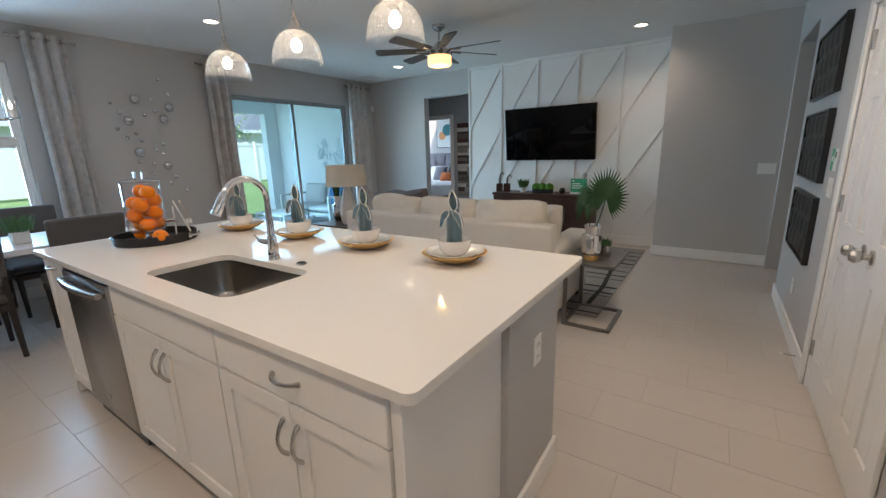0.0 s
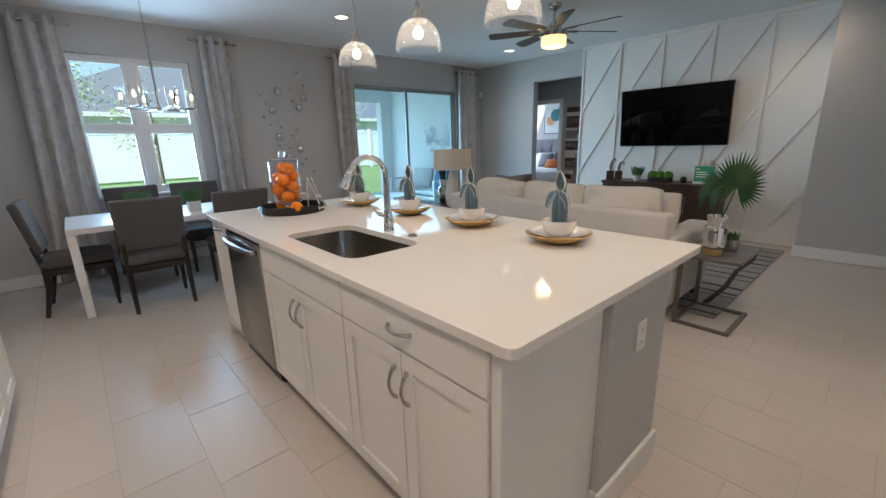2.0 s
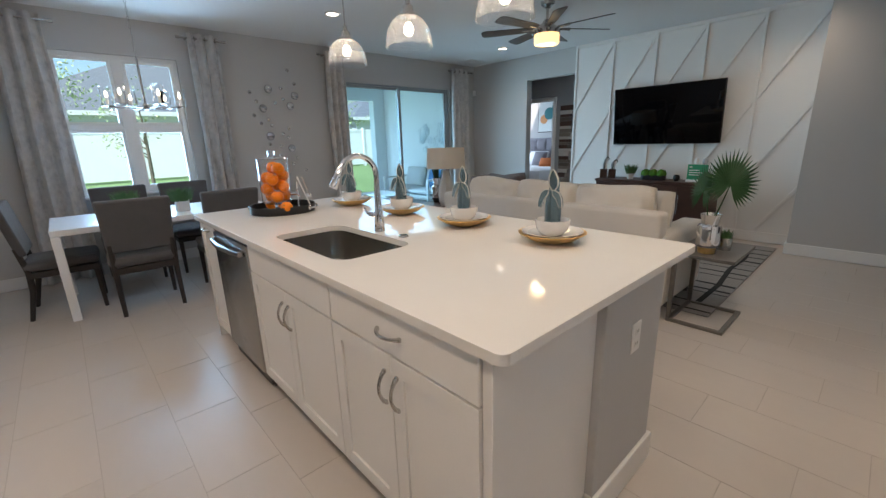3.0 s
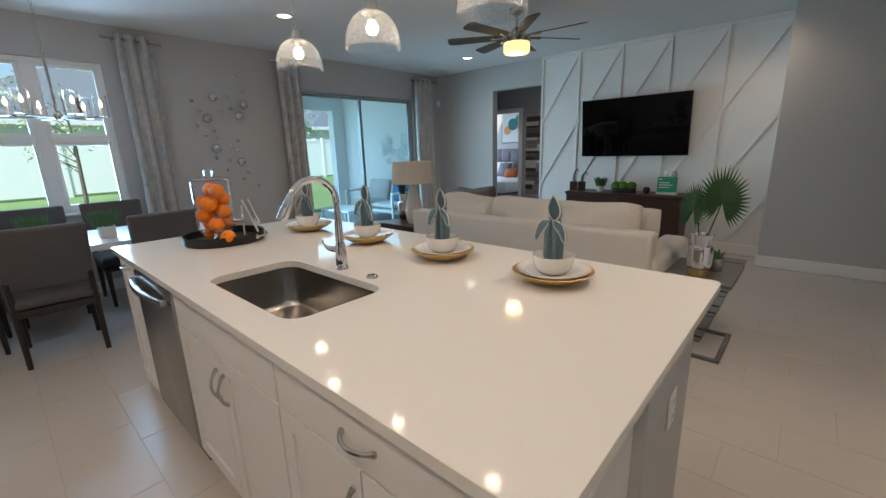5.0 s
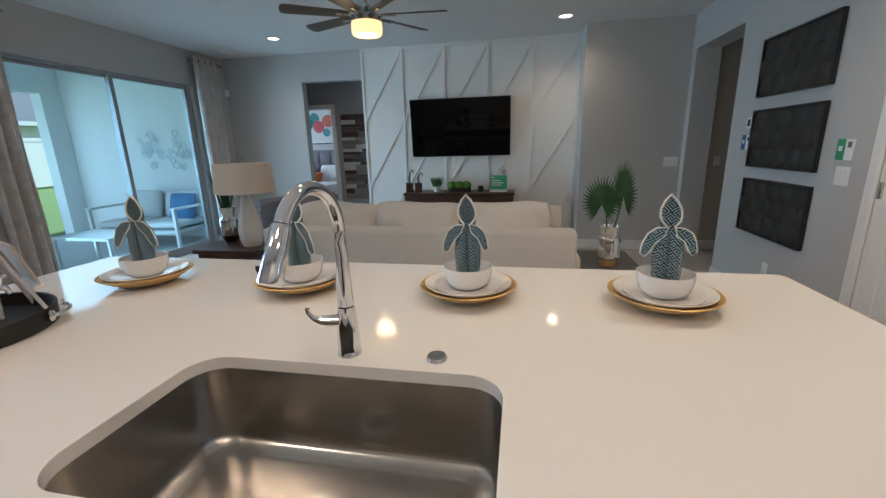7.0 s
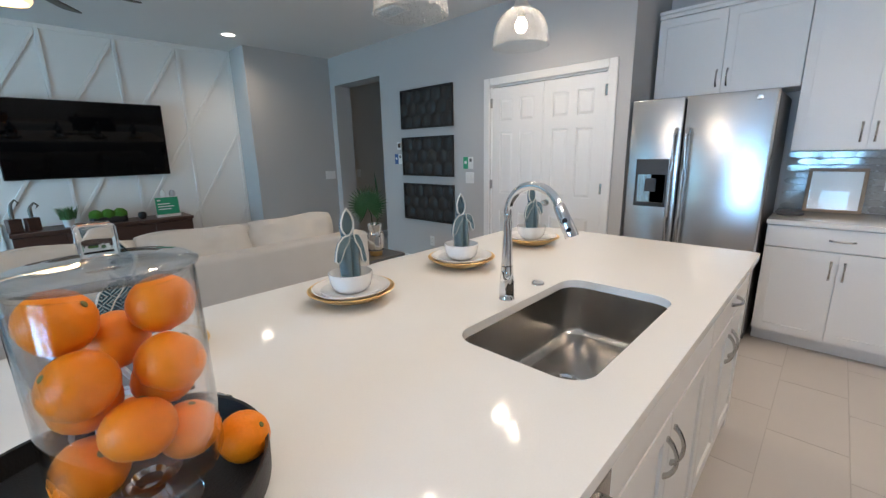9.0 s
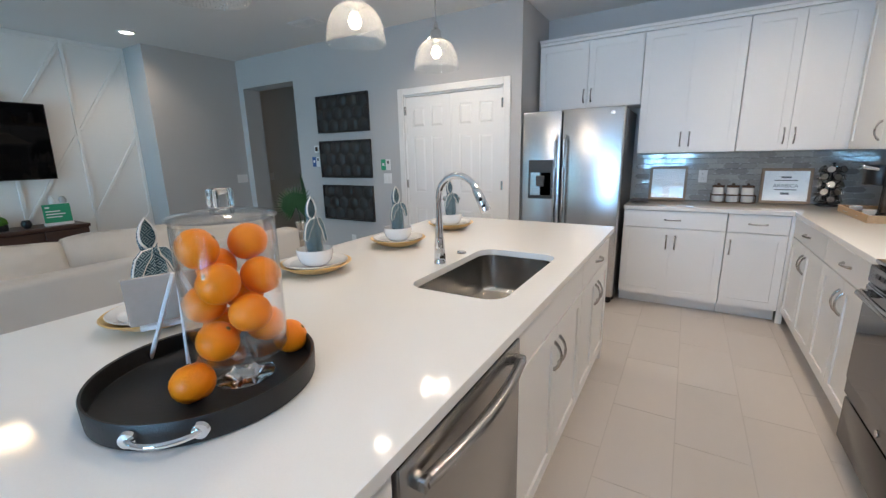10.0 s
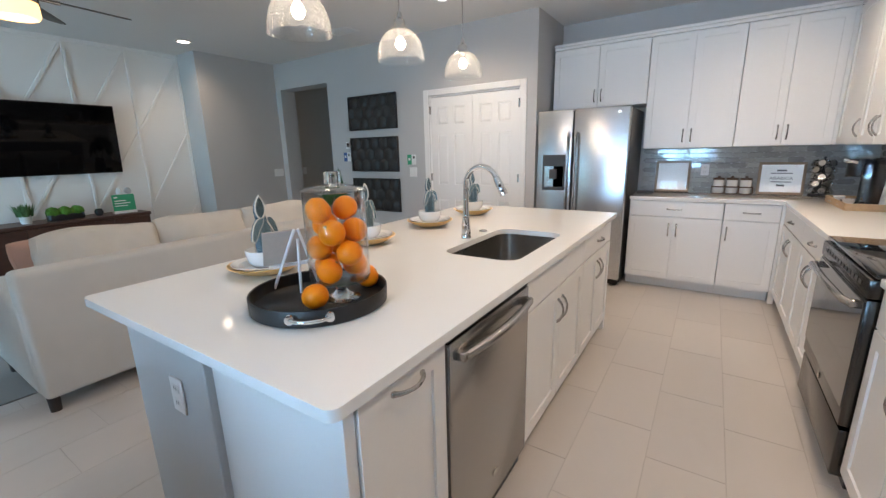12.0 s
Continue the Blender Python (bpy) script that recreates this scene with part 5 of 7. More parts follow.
def folded_napkin(at, rz, seed):
    rnd = random.Random(seed)
    n = thing("folded_napkin", "teal patterned cloth napkin folded and tied upright", "napkin", at, rz, "napkins on the place settings")
    body = bmesh.new()
    for sgn in (-1, 1):      # two rolled halves side by side
        tube([(sgn * 0.013, 0, 0.0), (sgn * 0.0155, -0.002, 0.05), (sgn * 0.0165, 0, 0.10), (sgn * 0.013, 0, 0.15), (sgn * 0.006, 0, 0.185)], [0.0145, 0.0185, 0.0195, 0.0185, 0.0135], 14, body)
    part("rolled_body", body, M_NAPKIN, n)
    hood = lathe([(0.0, 0.158), (0.017, 0.164), (0.022, 0.184), (0.0255, 0.208), (0.0235, 0.232), (0.014, 0.256), (0.0, 0.272)], 22, sx=1.0, sy=0.85)
    lean = rnd.uniform(-0.10, 0.10)
    for v in hood.verts:
        if v.co.y < -0.002:      # hollow front of the hood
            v.co.y *= -0.35
        v.co.x += lean * max(0.0, v.co.z - 0.20)
    part("hood", hood, M_NAPKIN, n)
    side = [(0.0, 0.172), (0.010, 0.186), (0.020, 0.200), (0.0240, 0.214), (0.0225, 0.234), (0.013, 0.257)]
    rim = [(x + lean * max(0.0, z - 0.20), -0.002, z) for x, z in side + [(0.0, 0.274)] + [(-x, z) for x, z in side[:0:-1]]]
    part("crochet_edge", tube(rim, 0.0030, 6, closed=True), M_TWINE, n, "white crochet edging")
    for sgn in (-1, 1):
        dr, sw = rnd.uniform(-0.025, 0.02), rnd.uniform(0.9, 1.15)
        out = [(sgn * 0.008, 0.187), (sgn * 0.030 * sw, 0.183), (sgn * 0.047 * sw, 0.163 + dr * 0.5), (sgn * 0.057 * sw, 0.132 + dr), (sgn * 0.061 * sw, 0.104 + dr), (sgn * 0.052 * sw, 0.094 + dr), (sgn * 0.042 * sw, 0.108 + dr), (sgn * 0.031, 0.140 + dr * 0.5), (sgn * 0.014, 0.162)]
        out = out if sgn < 0 else out[::-1]
        bend = lambda x, z: -0.016 - 0.25 * abs(x) * (0.19 - z) + 0.05 * abs(x)
        wing = part("wing", leaf_sheet(out, bend, 0.010), M_NAPKIN, n)
        loop = [(x, bend(x, z) - 0.003, z) for x, z in out]
        part("crochet_edge", tube(loop, 0.0026, 6, closed=True), M_TWINE, wing, "white crochet edging")
    tie = [(0.020 * math.cos(a), 0.019 * math.sin(a), 0.176 + 0.004 * math.sin(2 * a)) for a in [2 * math.pi * k / 20 for k in range(20)]]
    part("tie", tube(tie, 0.0042, 6, closed=True), M_NAPKIN, n, "twisted cloth tie")
    n.scale = (1.12, 1.10, 1.0)
    return n


def place_setting(x, y, rz, seed):
    c = thing("charger_plate", "raised charger plate with a wide gold rim", "plate", (x, y, CT), group="charger plates")
    c.scale = (0.955, 0.955, 1.0)
    part("rim", lathe([(0.112, 0.016), (0.140, 0.032), (0.155, 0.040), (0.158, 0.043), (0.154, 0.045), (0.138, 0.0375), (0.1105, 0.021), (0.112, 0.016)], 56), M_GOLD, c, "gold rim")
    part("well", lathe([(0, 0.0005), (0.066, 0.0005), (0.074, 0.004), (0.1118, 0.0158), (0.1102, 0.0208), (0.078, 0.0165), (0, 0.0165)], 48), M_GOLD, c, "gold underside")
    d = thing("dinner_plate", "plain white china dinner plate", "plate", (x, y, CT + 0.0168), group="dinner plates")
    d.scale = (0.955, 0.955, 1.0)
    part("plate", lathe([(0, 0.0), (0.068, 0.0), (0.078, 0.003), (0.112, 0.0125), (0.140, 0.0300), (0.1415, 0.0325), (0.139, 0.033), (0.111, 0.0165), (0.083, 0.0075), (0, 0.007)], 56), M_CHINA, d)
    s = thing("salad_plate", "small plain white china plate", "plate", (x, y, CT + 0.0240), group="salad plates")
    part("plate", lathe([(0, 0.0), (0.05, 0.0), (0.056, 0.004), (0.078, 0.0105), (0.105, 0.015), (0.106, 0.018), (0.078, 0.0135), (0.05, 0.007), (0, 0.006)], 48), M_CHINA, s)
    b = thing("china_bowl", "white china bowl holding a folded napkin", "bowl", (x, y, CT + 0.0302), group="china bowls")
    part("bowl", lathe([(0, 0.002), (0.034, 0.002), (0.035, 0.0), (0.042, 0.0), (0.052, 0.006), (0.067, 0.022), (0.0735, 0.045), (0.0765, 0.070), (0.0740, 0.0705), (0.070, 0.045), (0.061, 0.024), (0.044, 0.012), (0, 0.010)], 48), M_CHINA, b)
    g = thing("glass_tumbler", "clear glass tumbler in the bowl", "glass", (x, y, CT + 0.0405), group="tumblers in the bowls")
    no_shadow(part("tumbler", lathe([(0, 0.0), (0.028, 0.0), (0.033, 0.008), (0.0375, 0.05), (0.0365, 0.125), (0.0355, 0.125), (0.0365, 0.05), (0.031, 0.009), (0, 0.005)], 36), M_THIN, g))
    folded_napkin((x, y, CT + 0.0458), rz, seed)


for k, (x, y, rz) in enumerate(((-2.264, 1.963, 14), (-1.648, 1.970, 8), (-1.072, 1.960, -2), (-0.507, 1.949, -10))):
    place_setting(x, y, rz, 11 + k)

# ---- tray with dispenser and oranges ----
TX, TY = -2.392, 1.484
tray = thing("serving_tray", "round black tray with chrome bar handles", "tray", (TX, TY, CT))
tray.scale = (0.955, 0.955, 1.0)
part("tray", lathe([(0, 0.0008), (0.222, 0.0008), (0.227, 0.004), (0.229, 0.05), (0.227, 0.053), (0.222, 0.051), (0.220, 0.012), (0.216, 0.009), (0, 0.009)], 72), M_TRAY, tray)
for a0 in (222.0, 42.0):
    a = radians(a0)
    pts = []
    for k in range(13):
        t = k / 12
        off = (t - 0.5) * 0.115
        r = 0.232 + 0.026 * math.sin(math.pi * t) ** 0.6
        pts.append((math.cos(a) * r - math.sin(a) * off, math.sin(a) * r + math.cos(a) * off, 0.032))
    hd_ = tube(pts, 0.0055, 10)
    part("handle", hd_, M_CHROME, tray, "chrome bar handle")
    for p in (pts[0], pts[-1]):
        ro = lathe([(0, -0.002), (0.016, -0.002), (0.014, 0.005), (0.007, 0.006), (0, 0.006)], 18)
        part("rosette", moved(ro, Matrix.Translation(p) @ pose(0, 0, 0, 0, 0, a0) @ pose(-0.003, 0, 0, 0, 90, 0)), M_CHROME, tray)

JX, JY, JZ = -2.346, 1.432, CT + 0.0092
jar = thing("glass_dispenser", "clear glass drink dispenser filled with oranges", "dispenser", (JX, JY, JZ))
jar.scale = (0.935, 0.935, 1.0)
no_shadow(part("foot", lathe([(0, 0.0), (0.062, 0.0), (0.066, 0.004), (0.060, 0.009), (0.030, 0.018), (0.018, 0.032), (0.022, 0.05), (0.045, 0.0605), (0, 0.0605)], 40), M_GLASS, jar))
no_shadow(part("cylinder", lathe([(0, 0.061), (0.085, 0.061), (0.098, 0.066), (0.104, 0.08), (0.104, 0.345), (0.103, 0.3465), (0.1015, 0.345), (0.1015, 0.082), (0.096, 0.07), (0.083, 0.066), (0, 0.066)], 56), M_THIN, jar))
lid = no_shadow(part("lid", lathe([(0, 0.352), (0.097, 0.352), (0.109, 0.354), (0.110, 0.358), (0.10, 0.364), (0.05, 0.372), (0, 0.374)], 56), M_THICK, jar, "clear glass lid with a square knob"))
no_shadow(part("lid_knob", box(-0.021, 0.021, -0.021, 0.021, 0.3745, 0.414, 0.006, 3), M_GLASS, lid))
sa = radians(52)
sp = lambda r, z: (math.cos(sa) * r, math.sin(sa) * r, z)
spig = tube([sp(0.104, 0.12), sp(0.135, 0.12), sp(0.155, 0.118), sp(0.162, 0.10)], [0.012, 0.008, 0.008, 0.007], 12)
tube([sp(0.15, 0.12), sp(0.15, 0.145), sp(0.165, 0.152)], 0.005, 8, spig)
part("spigot", spig, M_CHROME, jar, "chrome spigot")


def orange(x, y, z, seed):
    rnd = random.Random(seed)
    o = thing("orange", "fresh ripe orange with dimpled peel", "orange", (x, y, z), rnd.uniform(0, 360), "oranges")
    o.matrix_basis = pose(x, y, z, rnd.uniform(-50, 50), rnd.uniform(-50, 50), rnd.uniform(0, 360))
    part("fruit", ORANGE_ME, M_ORANGE, o)
    part("stem_end", STEM_ME, M_STEM, o)


ORR = 0.0415
ob = bmesh.new()
bmesh.ops.create_icosphere(ob, subdivisions=3, radius=ORR)
for v in ob.verts:
    d = v.co.normalized()
    v.co = d * (ORR * (1 + 0.02 * noise.noise(d * 2)) - 0.003 * max(0, abs(d.z) - 0.9) * 10)
    v.co.z *= 0.95
ORANGE_ME = data_of("fruit", ob, M_ORANGE)
STEM_ME = data_of("stem_end", lathe([(0, ORR * 0.94), (0.004, ORR * 0.93), (0.005, ORR * 0.90), (0, ORR * 0.89)], 8), M_STEM)
ORANGES = [(-0.051, 0.018, 0.312), (0.055, 0.012, 0.308), (-0.047, -0.031, 0.240), (0.045, -0.034, 0.235), (-0.004, -0.056, 0.165), (-0.055, -0.013, 0.109),
           (0.054, -0.016, 0.109), (-0.044, 0.035, 0.183), (0.003, 0.056, 0.254), (0.045, 0.035, 0.180), (-0.001, 0.056, 0.109)]
for k, (dx, dy, dz) in enumerate(ORANGES):
    orange(JX + dx, JY + dy, JZ + 0.1085 + (dz - 0.109) * 0.93, 40 + k)
orange(-2.455, 1.431, CT + 0.0095 + ORR * 0.95, 77)
orange(-2.216, 1.438, CT + 0.0095 + ORR * 0.95, 78)

ez = thing("table_sign", "small sign board on a white wooden easel", "sign", (-2.360, 1.630, CT + 0.0095), -22)
# front faces +y of its own axes, the board leans back towards -y
for sgn in (-1, 1):
    part("easel_leg", tube([(sgn * 0.079, 0.044, 0.0), (0.006 * sgn, -0.030, 0.222)], 0.0052, 6), M_TRIM, ez)
part("easel_leg", tube([(-0.008, -0.042, 0.0), (0.0, -0.037, 0.19)], 0.005, 6), M_TRIM, ez)
part("ledge", box(-0.085, 0.085, 0.022, 0.050, 0.083, 0.093, 0.001), M_TRIM, ez)
bd = part("board", box(-0.085, 0.085, -0.003, 0.003, 0.0, 0.128, 0.001), mat("taupe_board_back", (0.46, 0.40, 0.34), 0.8, vary=0.05), ez, "taupe-backed sign board")
bd.matrix_basis = pose(-0.018, 0.040, 0.094, 17, 0, 0)
part("face", box(-0.084, 0.084, 0.0032, 0.0038, 0.001, 0.127), M_PAPER, bd)

# ---- sofa ----
sofa = thing("sofa", "oatmeal linen three-seat sofa with loose cushions", "sofa", (-1.66, 3.385, 0))
SW = 1.115
part("back", box(-SW, SW, 0.0, 0.17, 0.09, 0.825, 0.03, 3), M_SOFA, sofa)
part("seat_base", box(-SW + 0.166, SW - 0.166, 0.171, 0.93, 0.09, 0.30, 0.02, 2), M_SOFA, sofa)
for sgn in (-1, 1):
    x0, x1 = (-SW - 0.008, -SW + 0.165) if sgn < 0 else (SW - 0.165, SW + 0.04)
    part("arm", box(x0, x1, 0.06 if sgn > 0 else 0.05, 0.97, 0.09, 0.655, 0.05, 5), M_SOFA, sofa)
for k in range(3):
    w3 = (2 * SW - 0.33) / 3
    cx = -SW + 0.165 + w3 * (k + 0.5)
    sc = cushion(w3 - 0.01, 0.72, 0.17, 9, 0.35, k)
    part("seat_cushion", moved(sc, pose(cx, 0.585, 0.385)), M_SOFA_CUSH, sofa)
    bc = cushion(w3 + 0.035, 0.50, 0.23, 16, 0.55, k + 5, 0.015)
    for v in bc.verts:
        u = v.co.x / (w3 / 2)
        if v.co.y > 0:
            v.co.y -= 0.016 * u * u + 0.012 * math.sin(3 * u + k)
    part("back_cushion", moved(bc, pose(cx, 0.285, 0.735, 79, 0, (1.5, -1.0, 0.5)[k])), M_SOFA_CUSH, sofa, "plump cream back cushion")
for xx in (-SW + 0.04, SW - 0.04):
    for yy in (0.06, 0.88):
        part("foot", lathe([(0, 0), (0.026, 0), (0.03, 0.09), (0, 0.09)], 14, (xx, yy, 0)), M_CHAIRLEG, sofa)


def scatter(at, rot, size, material, label, seed):
    p = thing("throw_pillow", label, "pillow", at, 0, "throw pillows")
    p.matrix_basis = pose(*at, *rot)
    part("pillow", cushion(size, size, 0.16, 9, 0.8, seed, 0.006), material, p)


scatter((-0.80, 3.90, 0.70), (78, -6, -30), 0.44, M_SOFA, "oatmeal throw pillow on the sofa", 4)
scatter((-2.50, 3.92, 0.70), (76, 5, 34), 0.44, M_BLUSH, "blush pink throw pillow at the end of the sofa", 9)

# ---- bench beyond the lamp with a row of dark pillows ----
bench = thing("bench", "low dark upholstered bench beside the sofa", "bench", (-3.45, 5.25, 0))
part("seat", box(-0.62, 0.62, -0.22, 0.24, 0.12, 0.43, 0.03, 3), M_CHAIR, bench)
for xx in (-0.56, 0.56):
    for yy in (-0.16, 0.18):
        part("leg", tube([(xx, yy, 0), (xx, yy, 0.12)], [0.015, 0.02], 10), M_CHAIRLEG, bench)
for k, (px, pz, ry, rz_) in enumerate(((-3.86, 0.60, -7, 12), (-3.56, 0.625, 5, -6), (-3.26, 0.645, -9, 8))):
    scatter((px, 5.24, pz), (80, ry, rz_), 0.44, M_PILLOW, "dark brown patterned throw pillow on the bench", 30 + k)
rugt = thing("area_rug", "grey area rug with irregular dark lines", "rug", (-1.55, 5.1, 0))
part("rug_base", prism(rounded_rect(-1.35, 1.284, -1.32, 1.36, 0.01, 2), 0.001, 0.011), M_RUG, rugt)
for pts in ([(1.14, -1.1), (1.15, -0.5), (1.10, 0.1), (1.12, 0.6), (1.06, 1.2)], [(0.7, -1.3), (0.74, -0.3), (0.66, 0.5), (0.72, 1.22)], [(0.1, -1.3), (0.14, 0.2), (0.05, 1.22)], [(-0.6, -1.3), (-0.52, 0.1), (-0.6, 1.22)]):
    bm = bmesh.new()
    w2 = 0.022
    for (xa, ya), (xb, yb) in zip(pts, pts[1:]):
        q = [bm.verts.new(p) for p in ((xa - w2, ya, 0.0125), (xa + w2, ya, 0.0125), (xb + w2, yb, 0.0125), (xb - w2, yb, 0.0125))]
        bm.faces.new(q)
    part("dark_line", bm, M_RUGLINE, rugt)
rnd = random.Random(4)
for k in range(13):
    ya = -1.22 + k * 0.19 + rnd.uniform(-0.05, 0.05)
    xa = rnd.uniform(-0.2, 0.7)
    part("dark_line", prism([(xa, ya), (1.28, ya + rnd.uniform(-0.05, 0.05)), (1.28, ya + 0.014), (xa, ya + 0.012)], 0.0112, 0.0126), M_RUGLINE, rugt)

# ---- C-shaped side table with vase and palm ----
M_IRON = mat("pewter_metal", (0.20, 0.19, 0.175), 0.38, 0.9, vary=0.1, scale=6)
M_STONE = mat("dark_grey_stone_top", (0.11, 0.105, 0.10), 0.3, vary=0.12, scale=6, fine=60)
ctab = thing("side_table", "C-shaped pewter side table with dark top", "side table", (-0.295, 3.765, 0))
part("tabletop", box(-0.20, 0.20, -0.28, 0.28, 0.520, 0.543, 0.004), M_STONE, ctab, "dark stone top")
for yy in (-0.24, 0.24):
    part("post", box(-0.185, -0.155, yy - 0.013, yy + 0.013, 0.026, 0.519, 0.003), M_IRON, ctab)
    part("base_bar", box(-0.185, 0.185, yy - 0.013, yy + 0.013, 0.0005, 0.0255, 0.003), M_IRON, ctab)
for xx in (-0.17, 0.17):
    part("cross_bar", box(xx - 0.015, xx + 0.015, -0.227, 0.227, 0.0005, 0.0255, 0.003), M_IRON, ctab)

VXY = (-0.305, 3.63)
vase = thing("silver_vase", "mirror-silver ceramic vase with a gold foot", "vase", (VXY[0], VXY[1], 0.5435))
vase.scale = (0.80, 0.80, 0.80)
part("vase", lathe([(0, 0.0), (0.062, 0.0), (0.066, 0.012), (0.068, 0.05), (0.088, 0.065), (0.092, 0.08), (0.092, 0.235), (0.086, 0.25), (0.066, 0.258), (0.068, 0.275), (0.078, 0.33), (0.082, 0.345), (0.079, 0.347), (0.062, 0.28), (0.05, 0.26), (0, 0.255)], 40), M_MIRROR, vase)
part("foot_band", lathe([(0.064, 0.001), (0.0675, 0.006), (0.0695, 0.05), (0.0665, 0.05)], 40), M_GOLD, vase, "gold foot band")


def palm_leaf(at, tip, radius, blades, seed, face):
    """A fan palm leaf: stalk from the vase to its heart, pleated blades fanning out."""
    rnd = random.Random(seed)
    p = thing("palm_leaf", "green fan palm leaf in the silver vase", "palm leaf", at, 0, "palm leaves")
    t = Vector(tip)
    part("stalk", tube([(0, 0, 0), t * 0.5 + Vector((0.01, 0, 0.03)), t], [0.005, 0.004, 0.004], 8), M_LEAF, p)
    up = t.normalized()
    nrm = Vector(face).normalized()
    up = (up - nrm * up.dot(nrm)).normalized()
    side = up.cross(nrm)
    bm = bmesh.new()
    spread = radians(300)
    for k in range(blades):
        a = -spread / 2 + spread * (k + 0.5) / blades
        r = radius * (0.72 + 0.28 * math.cos(a * 0.55)) * rnd.uniform(0.93, 1.05)
        d = (up * math.cos(a) + side * math.sin(a)).normalized()
        s = d.cross(nrm).normalized()
        bend = -nrm * (-0.06 * r)
        w = r * 0.055
        m = t + d * r * 0.55 + nrm * 0.012
        e = t + d * r + bend
        v = [bm.verts.new(q) for q in (t, m - s * w - nrm * 0.008, e, m + s * w - nrm * 0.008, m)]
        bm.faces.new((v[0], v[4], v[1]))
        bm.faces.new((v[1], v[4], v[2]))
        bm.faces.new((v[0], v[3], v[4]))
        bm.faces.new((v[4], v[3], v[2]))
    part("fan", bm, M_LEAF, p, soft=False)


palm_leaf((VXY[0] + 0.02, VXY[1], 0.785), (0.056, 0.036, 0.240), 0.235, 36, 3, (0.80, -0.56, 0.12))
palm_leaf((VXY[0] - 0.02, VXY[1], 0.785), (-0.045, -0.008, 0.185), 0.195, 34, 6, (-0.76, -0.62, 0.15))
pot3 = thing("potted_succulent", "small green succulent in a silver pot", "potted plant", (-0.24, 3.80, 0.5435))
part("pot", lathe([(0, 0), (0.045, 0), (0.05, 0.09), (0.047, 0.09), (0.044, 0.08), (0, 0.08)], 24), M_NICKEL, pot3)


def grass_tuft(n, h, spread, seed, width=0.005):
    rnd = random.Random(seed)
    bm = bmesh.new()
    for k in range(n):
        a, r = rnd.uniform(0, 6.28), spread * math.sqrt(rnd.random()) * 0.7
        b = Vector((math.cos(a) * r, math.sin(a) * r, 0))
        a2 = a + rnd.uniform(-0.7, 0.7)
        ln = h * rnd.uniform(0.6, 1.1)
        tip = b + Vector((math.cos(a2) * ln * 0.6 * rnd.random(), math.sin(a2) * ln * 0.6 * rnd.random(), ln))
        s = Vector((-math.sin(a2), math.cos(a2), 0)) * width / 2
        mid = (b + tip) / 2 + Vector((0, 0, 0.1 * ln))
        v = [bm.verts.new(q) for q in (b - s, b + s, mid + s, mid - s, tip)]
        bm.faces.new((v[0], v[1], v[2], v[3]))
        bm.faces.new((v[3], v[2], v[4]))
    return bm


part("plant", moved(grass_tuft(40, 0.07, 0.05, 3, 0.012), pose(0, 0, 0.08)), M_GRASSPOT, pot3)

# ---- end table with lamp ----
et = thing("end_table", "dark walnut end table beside the sofa", "end table", (-3.30, 3.88, 0))
part("tabletop", box(-0.29, 0.29, -0.29, 0.29, 0.555, 0.59, 0.004), M_WALNUT, et)
part("apron", box(-0.26, 0.26, -0.26, 0.26, 0.47, 0.554), M_WALNUT, et)
for xx in (-0.25, 0.25):
    for yy in (-0.25, 0.25):
        part("leg", box(xx - 0.022, xx + 0.022, yy - 0.022, yy + 0.022, 0.0, 0.47, 0.003), M_WALNUT, et)
lamp = thing("table_lamp", "white sculpted table lamp with linen drum shade", "table lamp", (-3.165, 3.80, 0.59))
part("base", lathe([(0, 0.0005), (0.075, 0.0005), (0.078, 0.01), (0.092, 0.05), (0.10, 0.13), (0.085, 0.24), (0.06, 0.34), (0.045, 0.41), (0.04, 0.43), (0, 0.43)], 8), M_LAMPBASE, lamp, "faceted plaster base", soft=False)
part("neck", tube([(0, 0, 0.43), (0, 0, 0.50)], 0.008, 10), M_NICKEL, lamp)
part("shade", lathe([(0.235, 0.455), (0.220, 0.69), (0.217, 0.69), (0.232, 0.455), (0.235, 0.455)], 48), M_SHADE, lamp, "cream linen drum shade")
part("finial", lathe([(0, 0.69), (0.006, 0.69), (0.006, 0.71), (0.01, 0.72), (0, 0.728)], 12), M_NICKEL, lamp)
part("harp_disc", lathe([(0, 0.684), (0.217, 0.684), (0.217, 0.686), (0, 0.6865)], 40), M_SHADE, lamp)
dv = thing("dark_vase", "black and silver banded vase", "vase", (-3.46, 3.92, 0.5905))
part("vase", lathe([(0, 0), (0.055, 0), (0.06, 0.02), (0.075, 0.06), (0.078, 0.20), (0.05, 0.225), (0.055, 0.27), (0.068, 0.31), (0.062, 0.31), (0.045, 0.24), (0, 0.235)], 32), M_MIRROR, dv)
part("band", lathe([(0.056, 0.001), (0.062, 0.02), (0.0775, 0.061), (0.0755, 0.062)], 32), M_BLACK, dv, "black lower band")
part("leaf", moved(grass_tuft(9, 0.42, 0.05, 9, 0.03), pose(0, 0, 0.24)), M_LEAF, dv, "dark strap leaves")

